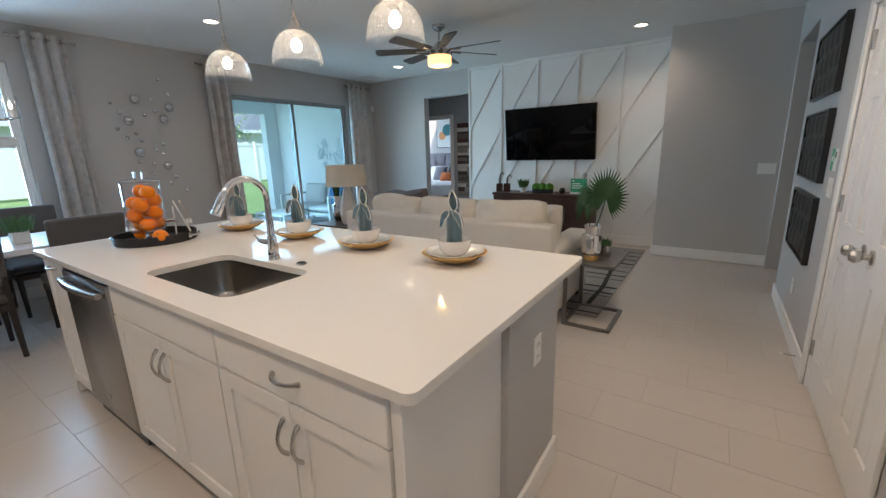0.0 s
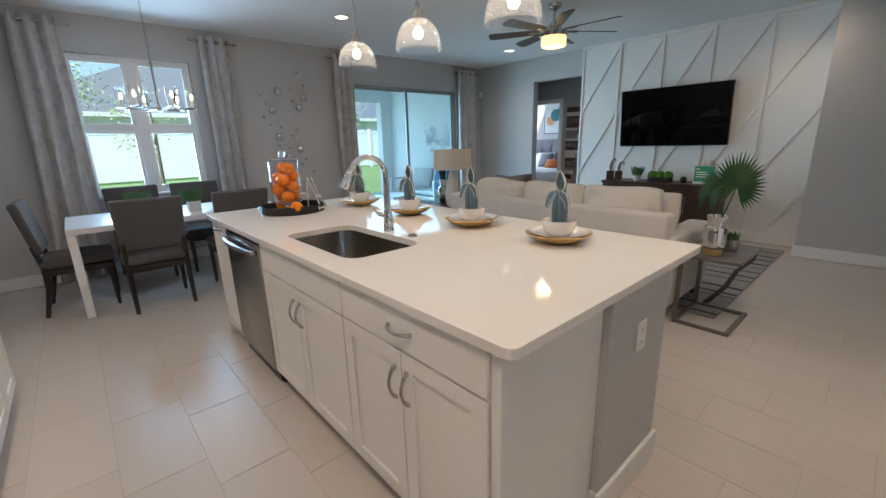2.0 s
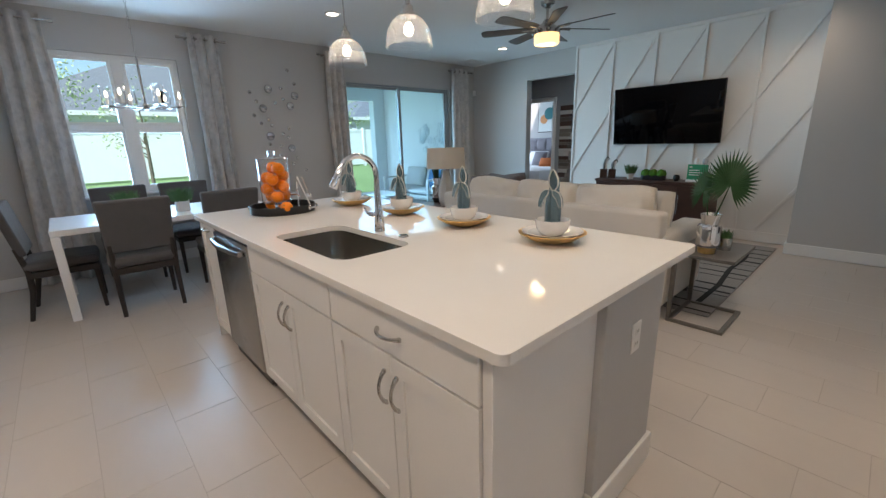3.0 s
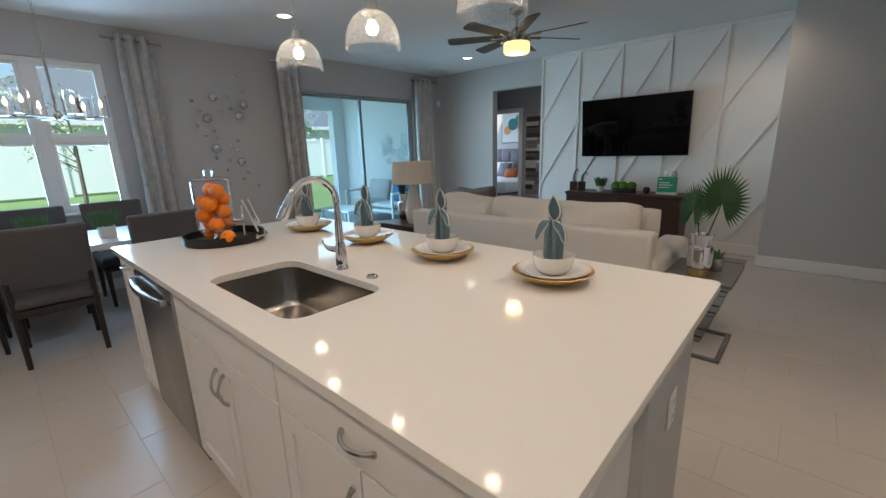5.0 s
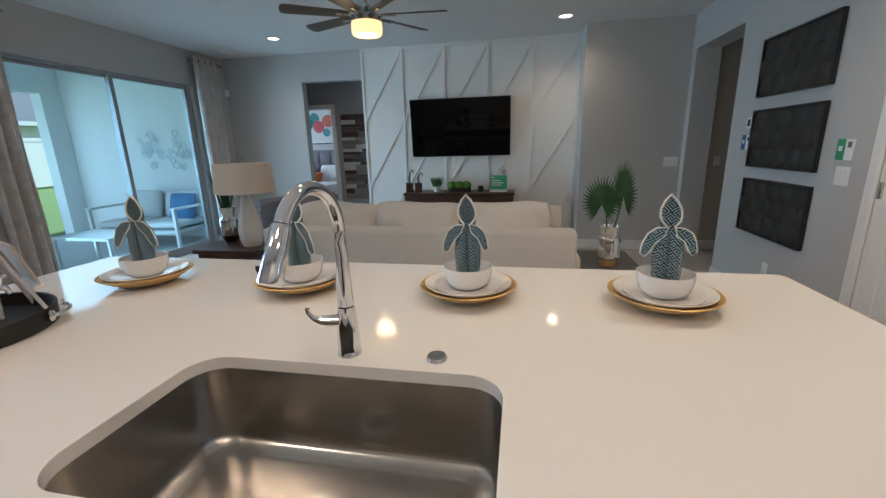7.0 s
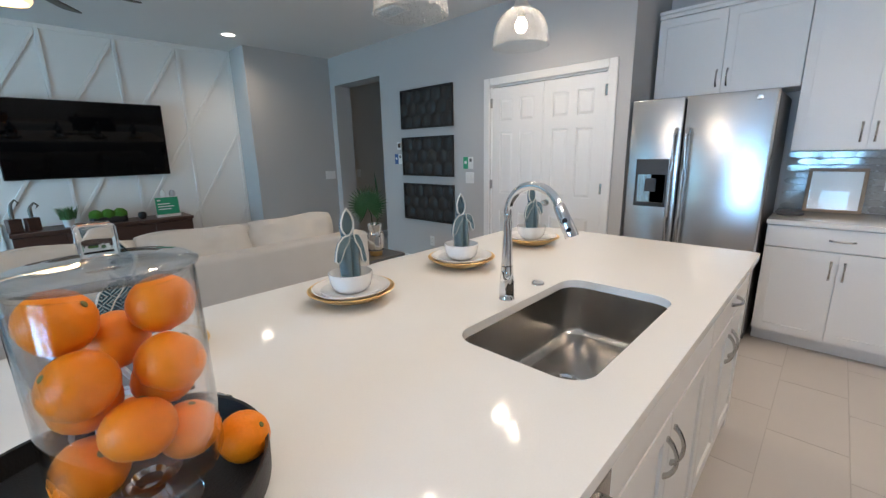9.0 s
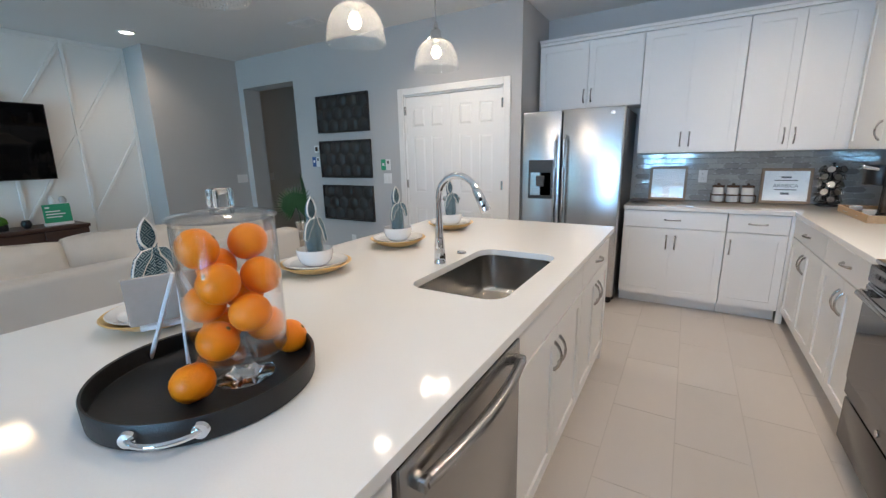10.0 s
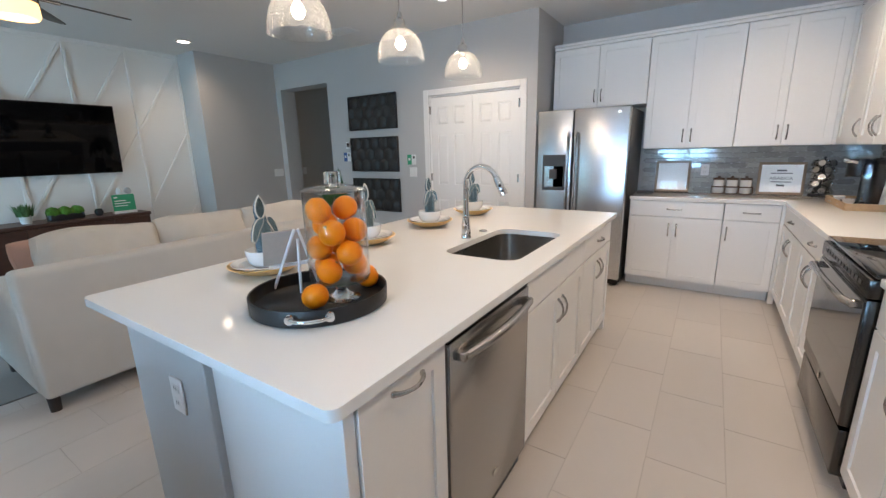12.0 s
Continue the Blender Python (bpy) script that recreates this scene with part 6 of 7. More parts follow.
# ---- things on the console ----
CZ = 0.7455
for k, x in enumerate((-2.47, -2.34)):
    b = thing("bird_figure", "abstract dark metal bird on a wooden block", "figurine", (x, 6.45, CZ), 20, "bird figures")
    part("figure", tube([(0, 0, 0.13), (0.0, 0, 0.20), (0.012, 0, 0.27 - 0.03 * k), (0.045, 0, 0.31 - 0.04 * k), (0.07, 0, 0.28 - 0.04 * k), (0.05, 0, 0.255 - 0.04 * k)], [0.016, 0.018, 0.012, 0.010, 0.008, 0.003], 10), M_IRON, b)
    part("block", box(-0.05, 0.05, -0.04, 0.04, 0.0, 0.129, 0.004), M_WALNUT, b)
pp = thing("potted_plant", "small green plant in a white pot", "potted plant", (-2.075, 6.47, CZ), group="potted plants")
part("pot", lathe([(0, 0), (0.042, 0), (0.052, 0.09), (0.049, 0.09), (0.045, 0.08), (0, 0.08)], 24), M_POT, pp)
part("plant", moved(grass_tuft(120, 0.13, 0.09, 5, 0.012), pose(0, 0, 0.075)), M_GRASSPOT, pp)
mp = thing("moss_planter", "black oblong planter with three moss mounds", "planter", (-1.75, 6.46, CZ))
part("planter", prism(rounded_rect(-0.165, 0.165, -0.055, 0.055, 0.05), 0.0, 0.065, 0.006), M_BLACK, mp)
for k in range(3):
    bm = bmesh.new()
    bmesh.ops.create_icosphere(bm, subdivisions=4, radius=0.062)
    for v in bm.verts:
        v.co *= 1 + 0.12 * noise.noise(v.co * 60 + Vector((k, 0, 0))) + 0.06 * noise.noise(v.co * 150)
    part("moss_mound", moved(bm, pose(-0.105 + 0.105 * k, 0, 0.085)), M_MOSS, mp)
vb = thing("dark_votive", "small black round votive holder", "votive", (-1.45, 6.46, CZ))
part("holder", lathe([(0, 0), (0.025, 0), (0.042, 0.03), (0.042, 0.055), (0.03, 0.08), (0.026, 0.08), (0.036, 0.05), (0, 0.03)], 24), M_BLACK, vb)
gs = thing("counter_sign", "green information card on a clear stand", "sign", (-1.20, 6.42, CZ))
part("stand", box(-0.12, 0.12, -0.02, 0.04, 0.0, 0.03, 0.003), M_PAPER, gs)
card = part("card", box(-0.115, 0.115, -0.003, 0.003, 0.0305, 0.225, 0.001), M_GREEN, gs)
rnd = random.Random(8)
part("writing", box(-0.095, -0.06, -0.0045, -0.0032, 0.185, 0.20), M_WHITEINK, card)
for k, wln in enumerate((0.12, 0.16, 0.13)):
    part("writing", box(-0.095, -0.095 + wln, -0.0045, -0.0032, 0.145 - 0.03 * k, 0.157 - 0.03 * k), M_WHITEINK, card)
part("ornament", lathe([(0, 0.0), (0.03, 0.01), (0.035, 0.04), (0.02, 0.075), (0, 0.08)], 14, (0.07, 0.02, 0.225)), mat("grey_ornament", (0.45, 0.45, 0.45), 0.6), gs)
part("ornament", lathe([(0, 0.0), (0.03, 0.01), (0.03, 0.05), (0.012, 0.085), (0, 0.09)], 14, (-0.02, 0.02, 0.225)), M_PAPER, gs)

# ---- dining set ----
dt = thing("dining_table", "white lacquered rectangular dining table", "dining table", (-4.36, 1.085, 0))
part("tabletop", box(-0.46, 0.46, -0.87, 0.87, 0.715, 0.765, 0.004), M_TABLE, dt)
for xx in (-0.43, 0.43):
    for yy in (-0.84, 0.84):
        part("leg", box(xx - 0.03, xx + 0.03, yy - 0.03, yy + 0.03, 0.0, 0.714, 0.003), M_TABLE, dt)


def chair():
    """A dining chair facing +y, its seat's middle over the origin."""
    c = thing("dining_chair", "slate grey upholstered dining chair with dark legs", "chair", (0, 0, 0), 0, "chairs round the dining table")
    part("seat", moved(cushion(0.50, 0.50, 0.10, 8, 0.3, 2, 0.002), pose(0, 0, 0.455)), M_CHAIR, c)
    part("seat_frame", box(-0.235, 0.235, -0.235, 0.235, 0.355, 0.41, 0.006), M_CHAIRLEG, c)
    bk = box(-0.235, 0.235, -0.032, 0.032, 0.0, 0.44, 0.022, 3)
    for v in bk.verts:
        v.co.x *= 1 + 0.08 * v.co.z / 0.44
        v.co.y += 0.03 * (v.co.x / 0.235) ** 2
    part("backrest", moved(bk, pose(0, -0.245, 0.545, 11, 0, 0)), M_CHAIR, c)
    for sgn in (-1, 1):
        part("leg", tube([(sgn * 0.215, -0.275, 0.0), (sgn * 0.215, -0.222, 0.25), (sgn * 0.215, -0.215, 0.42), (sgn * 0.215, -0.255, 0.62)], [0.016, 0.021, 0.023, 0.018], 8), M_CHAIRLEG, c)
        part("leg", tube([(sgn * 0.21, 0.215, 0.0), (sgn * 0.21, 0.21, 0.38)], [0.015, 0.023], 8), M_CHAIRLEG, c)
    return c


c0 = chair()
c0.matrix_basis = pose(-4.39, 0.25, 0, 0, 0, -3)
for x, y, rz in ((-3.965, 0.772, 88), (-3.975, 1.495, 92), (-4.95, 0.80, -90), (-4.95, 1.42, -90)):
    copy_thing(c0, pose(x, y, 0, 0, 0, rz))
for x, y in ((-4.22, 1.20), (-4.40, 0.78)):
    g = thing("potted_grass", "green faux grass in a square white pot", "potted plant", (x, y, 0.7655), group="potted grass on the table")
    part("pot", box(-0.055, 0.055, -0.055, 0.055, 0.0, 0.11, 0.006), M_POT, g)
    part("plant", moved(grass_tuft(420, 0.13, 0.13, 31, 0.005), pose(0, 0, 0.10)), M_GRASSPOT, g)

# ---- curtains and rods ----


def curtain(y0, y1, folds, seed, flare=0.0):
    c = thing("curtain", "grey patterned grommet curtain hanging in folds", "curtain", (WX + 0.10, 0, 0), 0, "curtains")
    rnd = random.Random(seed)
    bm = bmesh.new()
    nu, nv = folds * 10, 14
    rows = []
    ph = rnd.uniform(0, 6)
    for j in range(nv + 1):
        z = 0.02 + (2.655 - 0.02) * j / nv
        low = 1 - j / nv
        row = []
        for i in range(nu + 1):
            u = i / nu
            y = y0 - flare * low + (y1 - y0 + flare * low) * u
            amp = 0.038 + 0.022 * low
            x = amp * math.sin(u * folds * 2 * math.pi + 0.25 * math.sin(z * 1.7 + ph)) + 0.012 * noise.noise(Vector((y * 5, z * 1.2, seed)))
            row.append(bm.verts.new((x, y + 0.01 * noise.noise(Vector((u * 9, z, seed + 4))), z)))
        rows.append(row)
    for a, b in zip(rows, rows[1:]):
        for i in range(nu):
            bm.faces.new((a[i], a[i + 1], b[i + 1], b[i]))
    cl = part("cloth", bm, M_CURTAIN, c)
    so_ = cl.modifiers.new("thickness", "SOLIDIFY")
    so_.thickness = 0.003
    for k in range(folds * 2):
        u = (k + 0.5) / (folds * 2)
        y = y0 + (y1 - y0) * u
        ring = [(0.0 + 0.023 * math.cos(a), y, 2.60 + 0.023 * math.sin(a)) for a in [2 * math.pi * q / 14 for q in range(14)]]
        part("grommet", tube(ring, 0.004, 6, closed=True), M_NICKEL, c)
    return c


def curtain_rod(y0, y1):
    r = thing("curtain_rod", "satin nickel curtain rod with end caps", "curtain rod", (WX + 0.10, 0, 2.60), group="curtain rods")
    part("rod", tube([(0, y0, 0), (0, y1, 0)], 0.010, 12), M_NICKEL, r)
    for y, s in ((y0, -1), (y1, 1)):
        part("finial", tube([(0, y, 0), (0, y + s * 0.02, 0), (0, y + s * 0.05, 0)], [0.012, 0.017, 0.016], 14), M_NICKEL, r)
    for y in (y0 + 0.06, y1 - 0.06):
        part("bracket", box(-0.099, -0.005, y - 0.008, y + 0.008, -0.012, 0.012, 0.003), M_NICKEL, r)


curtain(0.15, 0.52, 3, 1, 0.10)
curtain(1.75, 2.08, 3, 2, 0.0)
curtain(3.48, 3.80, 3, 3, 0.0)
curtain(6.03, 6.50, 4, 4, 0.0)
curtain_rod(0.10, 0.56)
curtain_rod(1.69, 2.12)
curtain_rod(3.42, 3.84)
curtain_rod(6.0, 6.54)

# ---- glass bubbles on the window wall ----
BUBBLES = [(2.94, 2.36, 0.02), (3.02, 2.19, 0.02), (2.64, 2.10, 0.045), (2.82, 2.12, 0.02), (2.40, 2.05, 0.02), (3.00, 2.03, 0.045), (2.84, 1.98, 0.02), (2.47, 1.94, 0.02), (2.72, 1.93, 0.02),
           (2.92, 1.89, 0.045), (2.54, 1.85, 0.045), (2.42, 1.76, 0.02), (2.60, 1.71, 0.02), (2.50, 1.66, 0.02), (2.64, 1.63, 0.02), (2.87, 1.59, 0.02), (2.78, 1.52, 0.02), (2.59, 1.49, 0.048),
           (2.85, 1.47, 0.02), (2.58, 1.38, 0.02), (2.73, 1.35, 0.02), (2.87, 1.32, 0.045), (2.70, 1.23, 0.02), (2.95, 1.18, 0.02), (2.88, 1.10, 0.02), (3.06, 1.00, 0.02)]
M_BUBBLE = mat("silvered_glass", (0.62, 0.62, 0.63), 0.10, 0.9, vary=0.08, scale=30, coat=0.5)
bub = lathe([(0, 0.0), (0.35, 0.0), (0.4, 0.25), (0.8, 0.55), (1.0, 1.0), (0.86, 1.5), (0.5, 1.86), (0, 2.0)], 24)
BUB_ME = data_of("bubble", bub, M_BUBBLE)
for y, z, r in BUBBLES:
    o = part("wall_bubble", BUB_ME, M_BUBBLE)
    o.matrix_basis = pose(WX + 0.001, y, z, 0, 90, 0) @ Matrix.Diagonal((r * 1.2, r * 1.2, r * 0.9, 1))
    tagged(o, "silvered glass bubble mounted on the wall", "wall art", "wall bubbles")

# ---- three relief panels and controls on the east wall ----
for z0, z1 in ((1.690, 2.129), (1.142, 1.594), (0.607, 1.050)):
    a = thing("relief_art", "black carved relief panel in a thin frame", "wall art", (EX, 4.290, z0), -90, "relief panels")
    h, wd = z1 - z0, 0.418
    bm = bmesh.new()
    nx, nz = 56, 30
    grid = []
    for j in range(nz + 1):
        row = []
        for i in range(nx + 1):
            u, v = i / nx, j / nz
            cu = u * 5 + (0.5 if int(v * 3) % 2 else 0.0)
            fu, fv = (cu % 1) - 0.5, ((v * 3) % 1) - 0.5
            hgt = 0.016 * max(0.0, 1 - (fu / 0.42) ** 2 - (fv / 0.56) ** 2) ** 0.6 if (fu / 0.42) ** 2 + (fv / 0.56) ** 2 < 1 else 0.0
            row.append(bm.verts.new((-wd + 0.015 + (2 * wd - 0.03) * u, -0.018 - hgt, 0.015 + (h - 0.03) * v)))
        grid.append(row)
    for r0, r1 in zip(grid, grid[1:]):
        for i in range(nx):
            bm.faces.new((r0[i], r0[i + 1], r1[i + 1], r1[i]))
    part("relief", bm, M_ART, a)
    part("backing", box(-wd + 0.01, wd - 0.01, -0.016, -0.001, 0.01, h - 0.01), M_ART, a)
    for x0, x1, zz0, zz1 in ((-wd, wd, 0, 0.015), (-wd, wd, h - 0.015, h), (-wd, -wd + 0.015, 0.015, h - 0.015), (wd - 0.015, wd, 0.015, h - 0.015)):
        part("frame", box(x0, x1, -0.035, -0.001, zz0, zz1, 0.002), M_BLACK, a)
th = thing("thermostat", "small white thermostat with dark display", "thermostat", (EX, 4.775, 1.498), -90)
part("housing", box(-0.04, 0.04, -0.02, -0.001, -0.045, 0.045, 0.004), M_TRIM, th)
part("display", box(-0.022, 0.022, -0.0215, -0.0195, -0.022, 0.03), M_BLACKGLASS, th)
for y, z, m2, lab in ((4.815, 1.34, M_BLUE, "blue and white info card on the wall"), (3.67, 1.294, M_GREEN, "green and white info card on the wall")):
    cd = thing("info_card", lab, "card", (EX, y, z), -90, "info cards")
    part("cover", box(-0.068, 0.0, -0.006, -0.001, -0.062, 0.062, 0.001), m2, cd)
    part("page", box(0.0, 0.068, -0.006, -0.001, -0.062, 0.062, 0.001), M_PAPER, cd)
    part("mark", box(0.02, 0.05, -0.007, -0.0055, 0.012, 0.045), M_INK, cd)
    part("mark", box(-0.05, -0.02, -0.007, -0.0055, -0.01, 0.02), M_WHITEINK, cd)
ds = thing("door_stop", "spring door stop on the baseboard", "door stop", (EX - BT, 3.62, 0.07))
part("rod", tube([(0, 0, 0), (-0.065, 0, 0)], 0.004, 8), M_NICKEL, ds)
part("tip", tube([(-0.065, 0, 0), (-0.08, 0, 0)], 0.007, 10), M_TRIM, ds)
ms = thing("corner_sensor", "small white alarm sensor in the wall corner", "sensor", (WX + 0.03, NY - 0.03, 2.25), 45)
part("housing", box(-0.03, 0.03, -0.025, 0.012, -0.05, 0.05, 0.008), M_TRIM, ms)

# ---- things on the kitchen worktop ----


def picture_frame(at, rz, w, h, label, words=()):
    f = thing("picture_frame", label, "picture frame", at, rz, "framed prints on the worktop")
    f.matrix_basis = pose(*at, 0, 0, rz) @ pose(0, 0, 0, -7, 0, 0)
    t = 0.022
    for x0, x1, z0, z1 in ((-w, w, 0, t), (-w, w, h - t, h), (-w, -w + t, t, h - t), (w - t, w, t, h - t)):
        part("frame", box(x0, x1, -0.012, 0.012, z0, z1, 0.002), M_FRAMEWOOD, f)
    part("print", box(-w + t, w - t, -0.002, 0.004, t, h - t), M_PAPER, f)
    no_shadow(part("glazing", box(-w + t, w - t, -0.007, -0.005, t, h - t), M_GLASS, f))
    return f


picture_frame((KX - 0.085, 0.784, CT + 0.001), -90, 0.16, 0.32, "taupe-framed white print leaning on the backsplash")
fr2 = picture_frame((KX - 0.085, -0.112, CT + 0.001), -90, 0.175, 0.30, "taupe-framed coffee print leaning on the backsplash")
text_mesh("ARABICA", 0.042, M_INK, fr2, pose(0, -0.0035, 0.15, 90, 0, 0))
for zz, wln, th_ in ((0.198, 0.16, 0.008), (0.118, 0.15, 0.008), (0.224, 0.07, 0.016), (0.085, 0.06, 0.018)):
    part("writing", box(-wln / 2, wln / 2, -0.0035, -0.0022, zz - th_ / 2, zz + th_ / 2), M_INK, fr2)
rack = thing("canister_rack", "dark wire rack holding ceramic canisters", "rack", (KX - 0.13, 0.262, CT), -90)
part("base", box(-0.165, 0.165, -0.055, 0.055, 0.0005, 0.008, 0.002), M_BROWNLID, rack)
part("rail", tube([(-0.165, -0.055, 0.07), (0.165, -0.055, 0.07), (0.165, 0.055, 0.07), (-0.165, 0.055, 0.07)], 0.006, 8, closed=True), M_BROWNLID, rack)
for k in range(4):
    part("post", box(-0.165 + k * 0.11 - 0.004, -0.165 + k * 0.11 + 0.004, -0.06, -0.05, 0.008, 0.075), M_BROWNLID, rack)
for k in range(3):
    cn = thing("canister", "white ceramic canister with a brown lid", "canister", (KX - 0.13, 0.372 - k * 0.11, CT + 0.0085), group="canisters")
    part("jar", lathe([(0, 0), (0.042, 0), (0.046, 0.006), (0.046, 0.125), (0.042, 0.128), (0, 0.128)], 28), M_CHINA, cn)
    part("lid", lathe([(0, 0.1285), (0.047, 0.1285), (0.047, 0.145), (0.012, 0.148), (0.010, 0.156), (0.014, 0.162), (0, 0.166)], 28), M_BROWNLID, cn)
cb = thing("coffee_pod_carousel", "black wire carousel full of coffee pods", "pod holder", (1.665, -0.385, CT))
part("base", lathe([(0, 0.0005), (0.075, 0.0005), (0.075, 0.012), (0.015, 0.018), (0, 0.018)], 28), M_BLACK, cb)
part("pole", tube([(0, 0, 0.015), (0, 0, 0.335)], 0.006, 8), M_BLACK, cb)
part("finial", lathe([(0, 0.33), (0.012, 0.336), (0.012, 0.345), (0, 0.352)], 14), M_BLACK, cb)
POD = data_of("pod", lathe([(0, -0.022), (0.017, -0.022), (0.022, 0.018), (0.026, 0.02), (0.026, 0.023), (0, 0.024)], 16), M_NICKEL)
PODR = data_of("pod_ring", tube([(0.028 * math.cos(a), 0.028 * math.sin(a), 0.018) for a in [2 * math.pi * q / 12 for q in range(12)]], 0.002, 5, closed=True), M_BLACK)
for j in range(5):
    for q in range(6):
        a = 60 * q + 25 * j
        m2 = pose(0, 0, 0.05 + j * 0.06, 0, 0, a) @ pose(0.058, 0, 0, 0, 70, 0)
        pd_ = part("pod", POD, M_NICKEL, cb, "foil-lidded coffee pod")
        pd_.matrix_basis = m2
        part("ring", PODR, M_BLACK, cb).matrix_basis = m2
brd = thing("wooden_tray", "natural oak tray with raised edge", "tray", (1.0, -0.53, CT), 180)
part("base", box(-0.29, 0.29, -0.15, 0.15, 0.0005, 0.012, 0.002), M_OAK, brd)
for x0, x1, y0, y1 in ((-0.29, 0.29, -0.162, -0.15), (-0.29, 0.29, 0.15, 0.162), (-0.302, -0.29, -0.162, 0.162), (0.29, 0.302, -0.162, 0.162)):
    part("edge", box(x0, x1, y0, y1, 0.0005, 0.05, 0.002), M_OAK, brd)
cm = thing("coffee_maker", "black single-cup coffee maker with chrome handle", "coffee maker", (1.03, -0.57, CT + 0.0125), 172)
cm.scale = (1.08, 1.08, 1.03)
part("body", moved(prism(rounded_rect(-0.11, 0.11, -0.02, 0.12, 0.05), 0.0, 0.33, 0.045), pose(0, 0, 0)), M_BLACK, cm)
part("brew_head", prism(rounded_rect(-0.095, 0.095, -0.15, -0.018, 0.05), 0.20, 0.325, 0.02), M_BLACK, cm)
part("drip_base", prism(rounded_rect(-0.09, 0.09, -0.15, -0.021, 0.04), 0.0, 0.03, 0.006), M_BLACK, cm)
part("handle", tube([(-0.09, -0.10, 0.30), (-0.07, -0.165, 0.315), (0.07, -0.165, 0.315), (0.09, -0.10, 0.30)], 0.011, 10), M_CHROME, cm, "chrome lift handle")
part("reservoir", prism(rounded_rect(0.112, 0.16, -0.08, 0.10, 0.02), 0.0, 0.29, 0.004), M_GLASS, cm, "clear water tank")
for x, y in ((1.11, -0.415), (0.89, -0.425)):
    cp = thing("espresso_cup", "small white cup on a saucer", "cup", (x, y, CT + 0.0125), group="white cups on the tray")
    part("saucer", lathe([(0, 0), (0.03, 0), (0.062, 0.010), (0.062, 0.013), (0.03, 0.006), (0, 0.005)], 28), M_CHINA, cp)
    part("cup", lathe([(0, 0.006), (0.02, 0.006), (0.033, 0.03), (0.036, 0.05), (0.033, 0.05), (0.028, 0.03), (0, 0.014)], 24), M_CHINA, cp)
vs = thing("marbled_vase", "tapered white vase with grey leaf pattern", "vase", (0.81, -0.615, CT + 0.0125))
part("vase", lathe([(0, 0), (0.048, 0), (0.05, 0.02), (0.036, 0.24), (0.033, 0.24), (0.04, 0.03), (0, 0.02)], 28), mat("marbled_ceramic", (0.72, 0.71, 0.69), 0.4, vary=0.1, scale=22, fine=60, dark=(0.35, 0.34, 0.32)), vs)
bx = thing("tan_box", "tan printed gift box on the worktop", "box", (0.575, -0.66, CT), 160)
part("box", box(-0.06, 0.06, -0.05, 0.05, 0.0005, 0.19, 0.003), mat("tan_card", (0.50, 0.32, 0.14), 0.7, vary=0.1, scale=20), bx)
part("band", box(-0.061, 0.061, -0.051, 0.051, 0.165, 0.188), M_BLUE, bx)
ck = thing("dark_cloth", "folded dark cloth by the refrigerator", "cloth", (1.43, 1.0, CT), -80)
part("cloth", moved(cushion(0.16, 0.10, 0.03, 6, 0.4, 8, 0.004), pose(0, 0, 0.0165)), M_CHAIR, ck)

# ---- lanai furniture ----
M_OUTALU = mat("white_outdoor_frame", (0.62, 0.63, 0.62), 0.45, vary=0.03)
bn = thing("outdoor_sofa", "white-framed outdoor sofa with pale cushions", "outdoor sofa", (-6.62, 6.2, -0.04))
for xx in (-0.75, 0.75):
    for yy in (-0.38, 0.40):
        part("leg", box(xx - 0.025, xx + 0.025, yy - 0.025, yy + 0.025, 0.0, 0.60, 0.004), M_OUTALU, bn)
    part("armrest", box(xx - 0.04, xx + 0.04, -0.40, 0.42, 0.601, 0.635, 0.006), M_OUTALU, bn)
part("seat_frame", box(-0.724, 0.724, -0.40, 0.40, 0.24, 0.30, 0.006), M_OUTALU, bn)
for k in range(4):
    part("back_slat", box(-0.724, 0.724, 0.38, 0.41, 0.36 + k * 0.12, 0.42 + k * 0.12, 0.004), M_OUTALU, bn)
for xx in (-0.37, 0.37):
    part("seat_cushion", moved(cushion(0.71, 0.70, 0.12, 7, 0.3, 3), pose(xx, 0.0, 0.365)), M_OUTFAB, bn)
    part("back_cushion", moved(cushion(0.66, 0.44, 0.15, 7, 0.5, 4), pose(xx, 0.24, 0.62, 78, 0, 0)), M_OUTFAB, bn)
bp = thing("throw_pillow", "blue patterned outdoor throw pillow", "pillow", (0, 0, 0), group="throw pillows")
bp.matrix_basis = pose(-6.12, 6.26, 0.56, 74, 0, 6)
part("pillow", cushion(0.42, 0.42, 0.14, 7, 0.8, 6, 0.004), M_TEAL, bp)
ot = thing("outdoor_table", "low white outdoor coffee table", "coffee table", (-6.3, 5.05, -0.04))
part("tabletop", box(-0.45, 0.45, -0.28, 0.28, 0.38, 0.42, 0.006), M_OUTALU, ot)
for xx in (-0.42, 0.42):
    for yy in (-0.25, 0.25):
        part("leg", box(xx - 0.02, xx + 0.02, yy - 0.02, yy + 0.02, 0.0, 0.38, 0.003), M_OUTALU, ot)
M_PALEMETAL = mat("pale_blue_metal", (0.55, 0.62, 0.66), 0.5, 0.1, vary=0.1)
wa = thing("metal_wall_art", "pale metal branching circle wall art on the lanai", "wall art", (-6.75, LY1, 1.4))
rnd = random.Random(21)
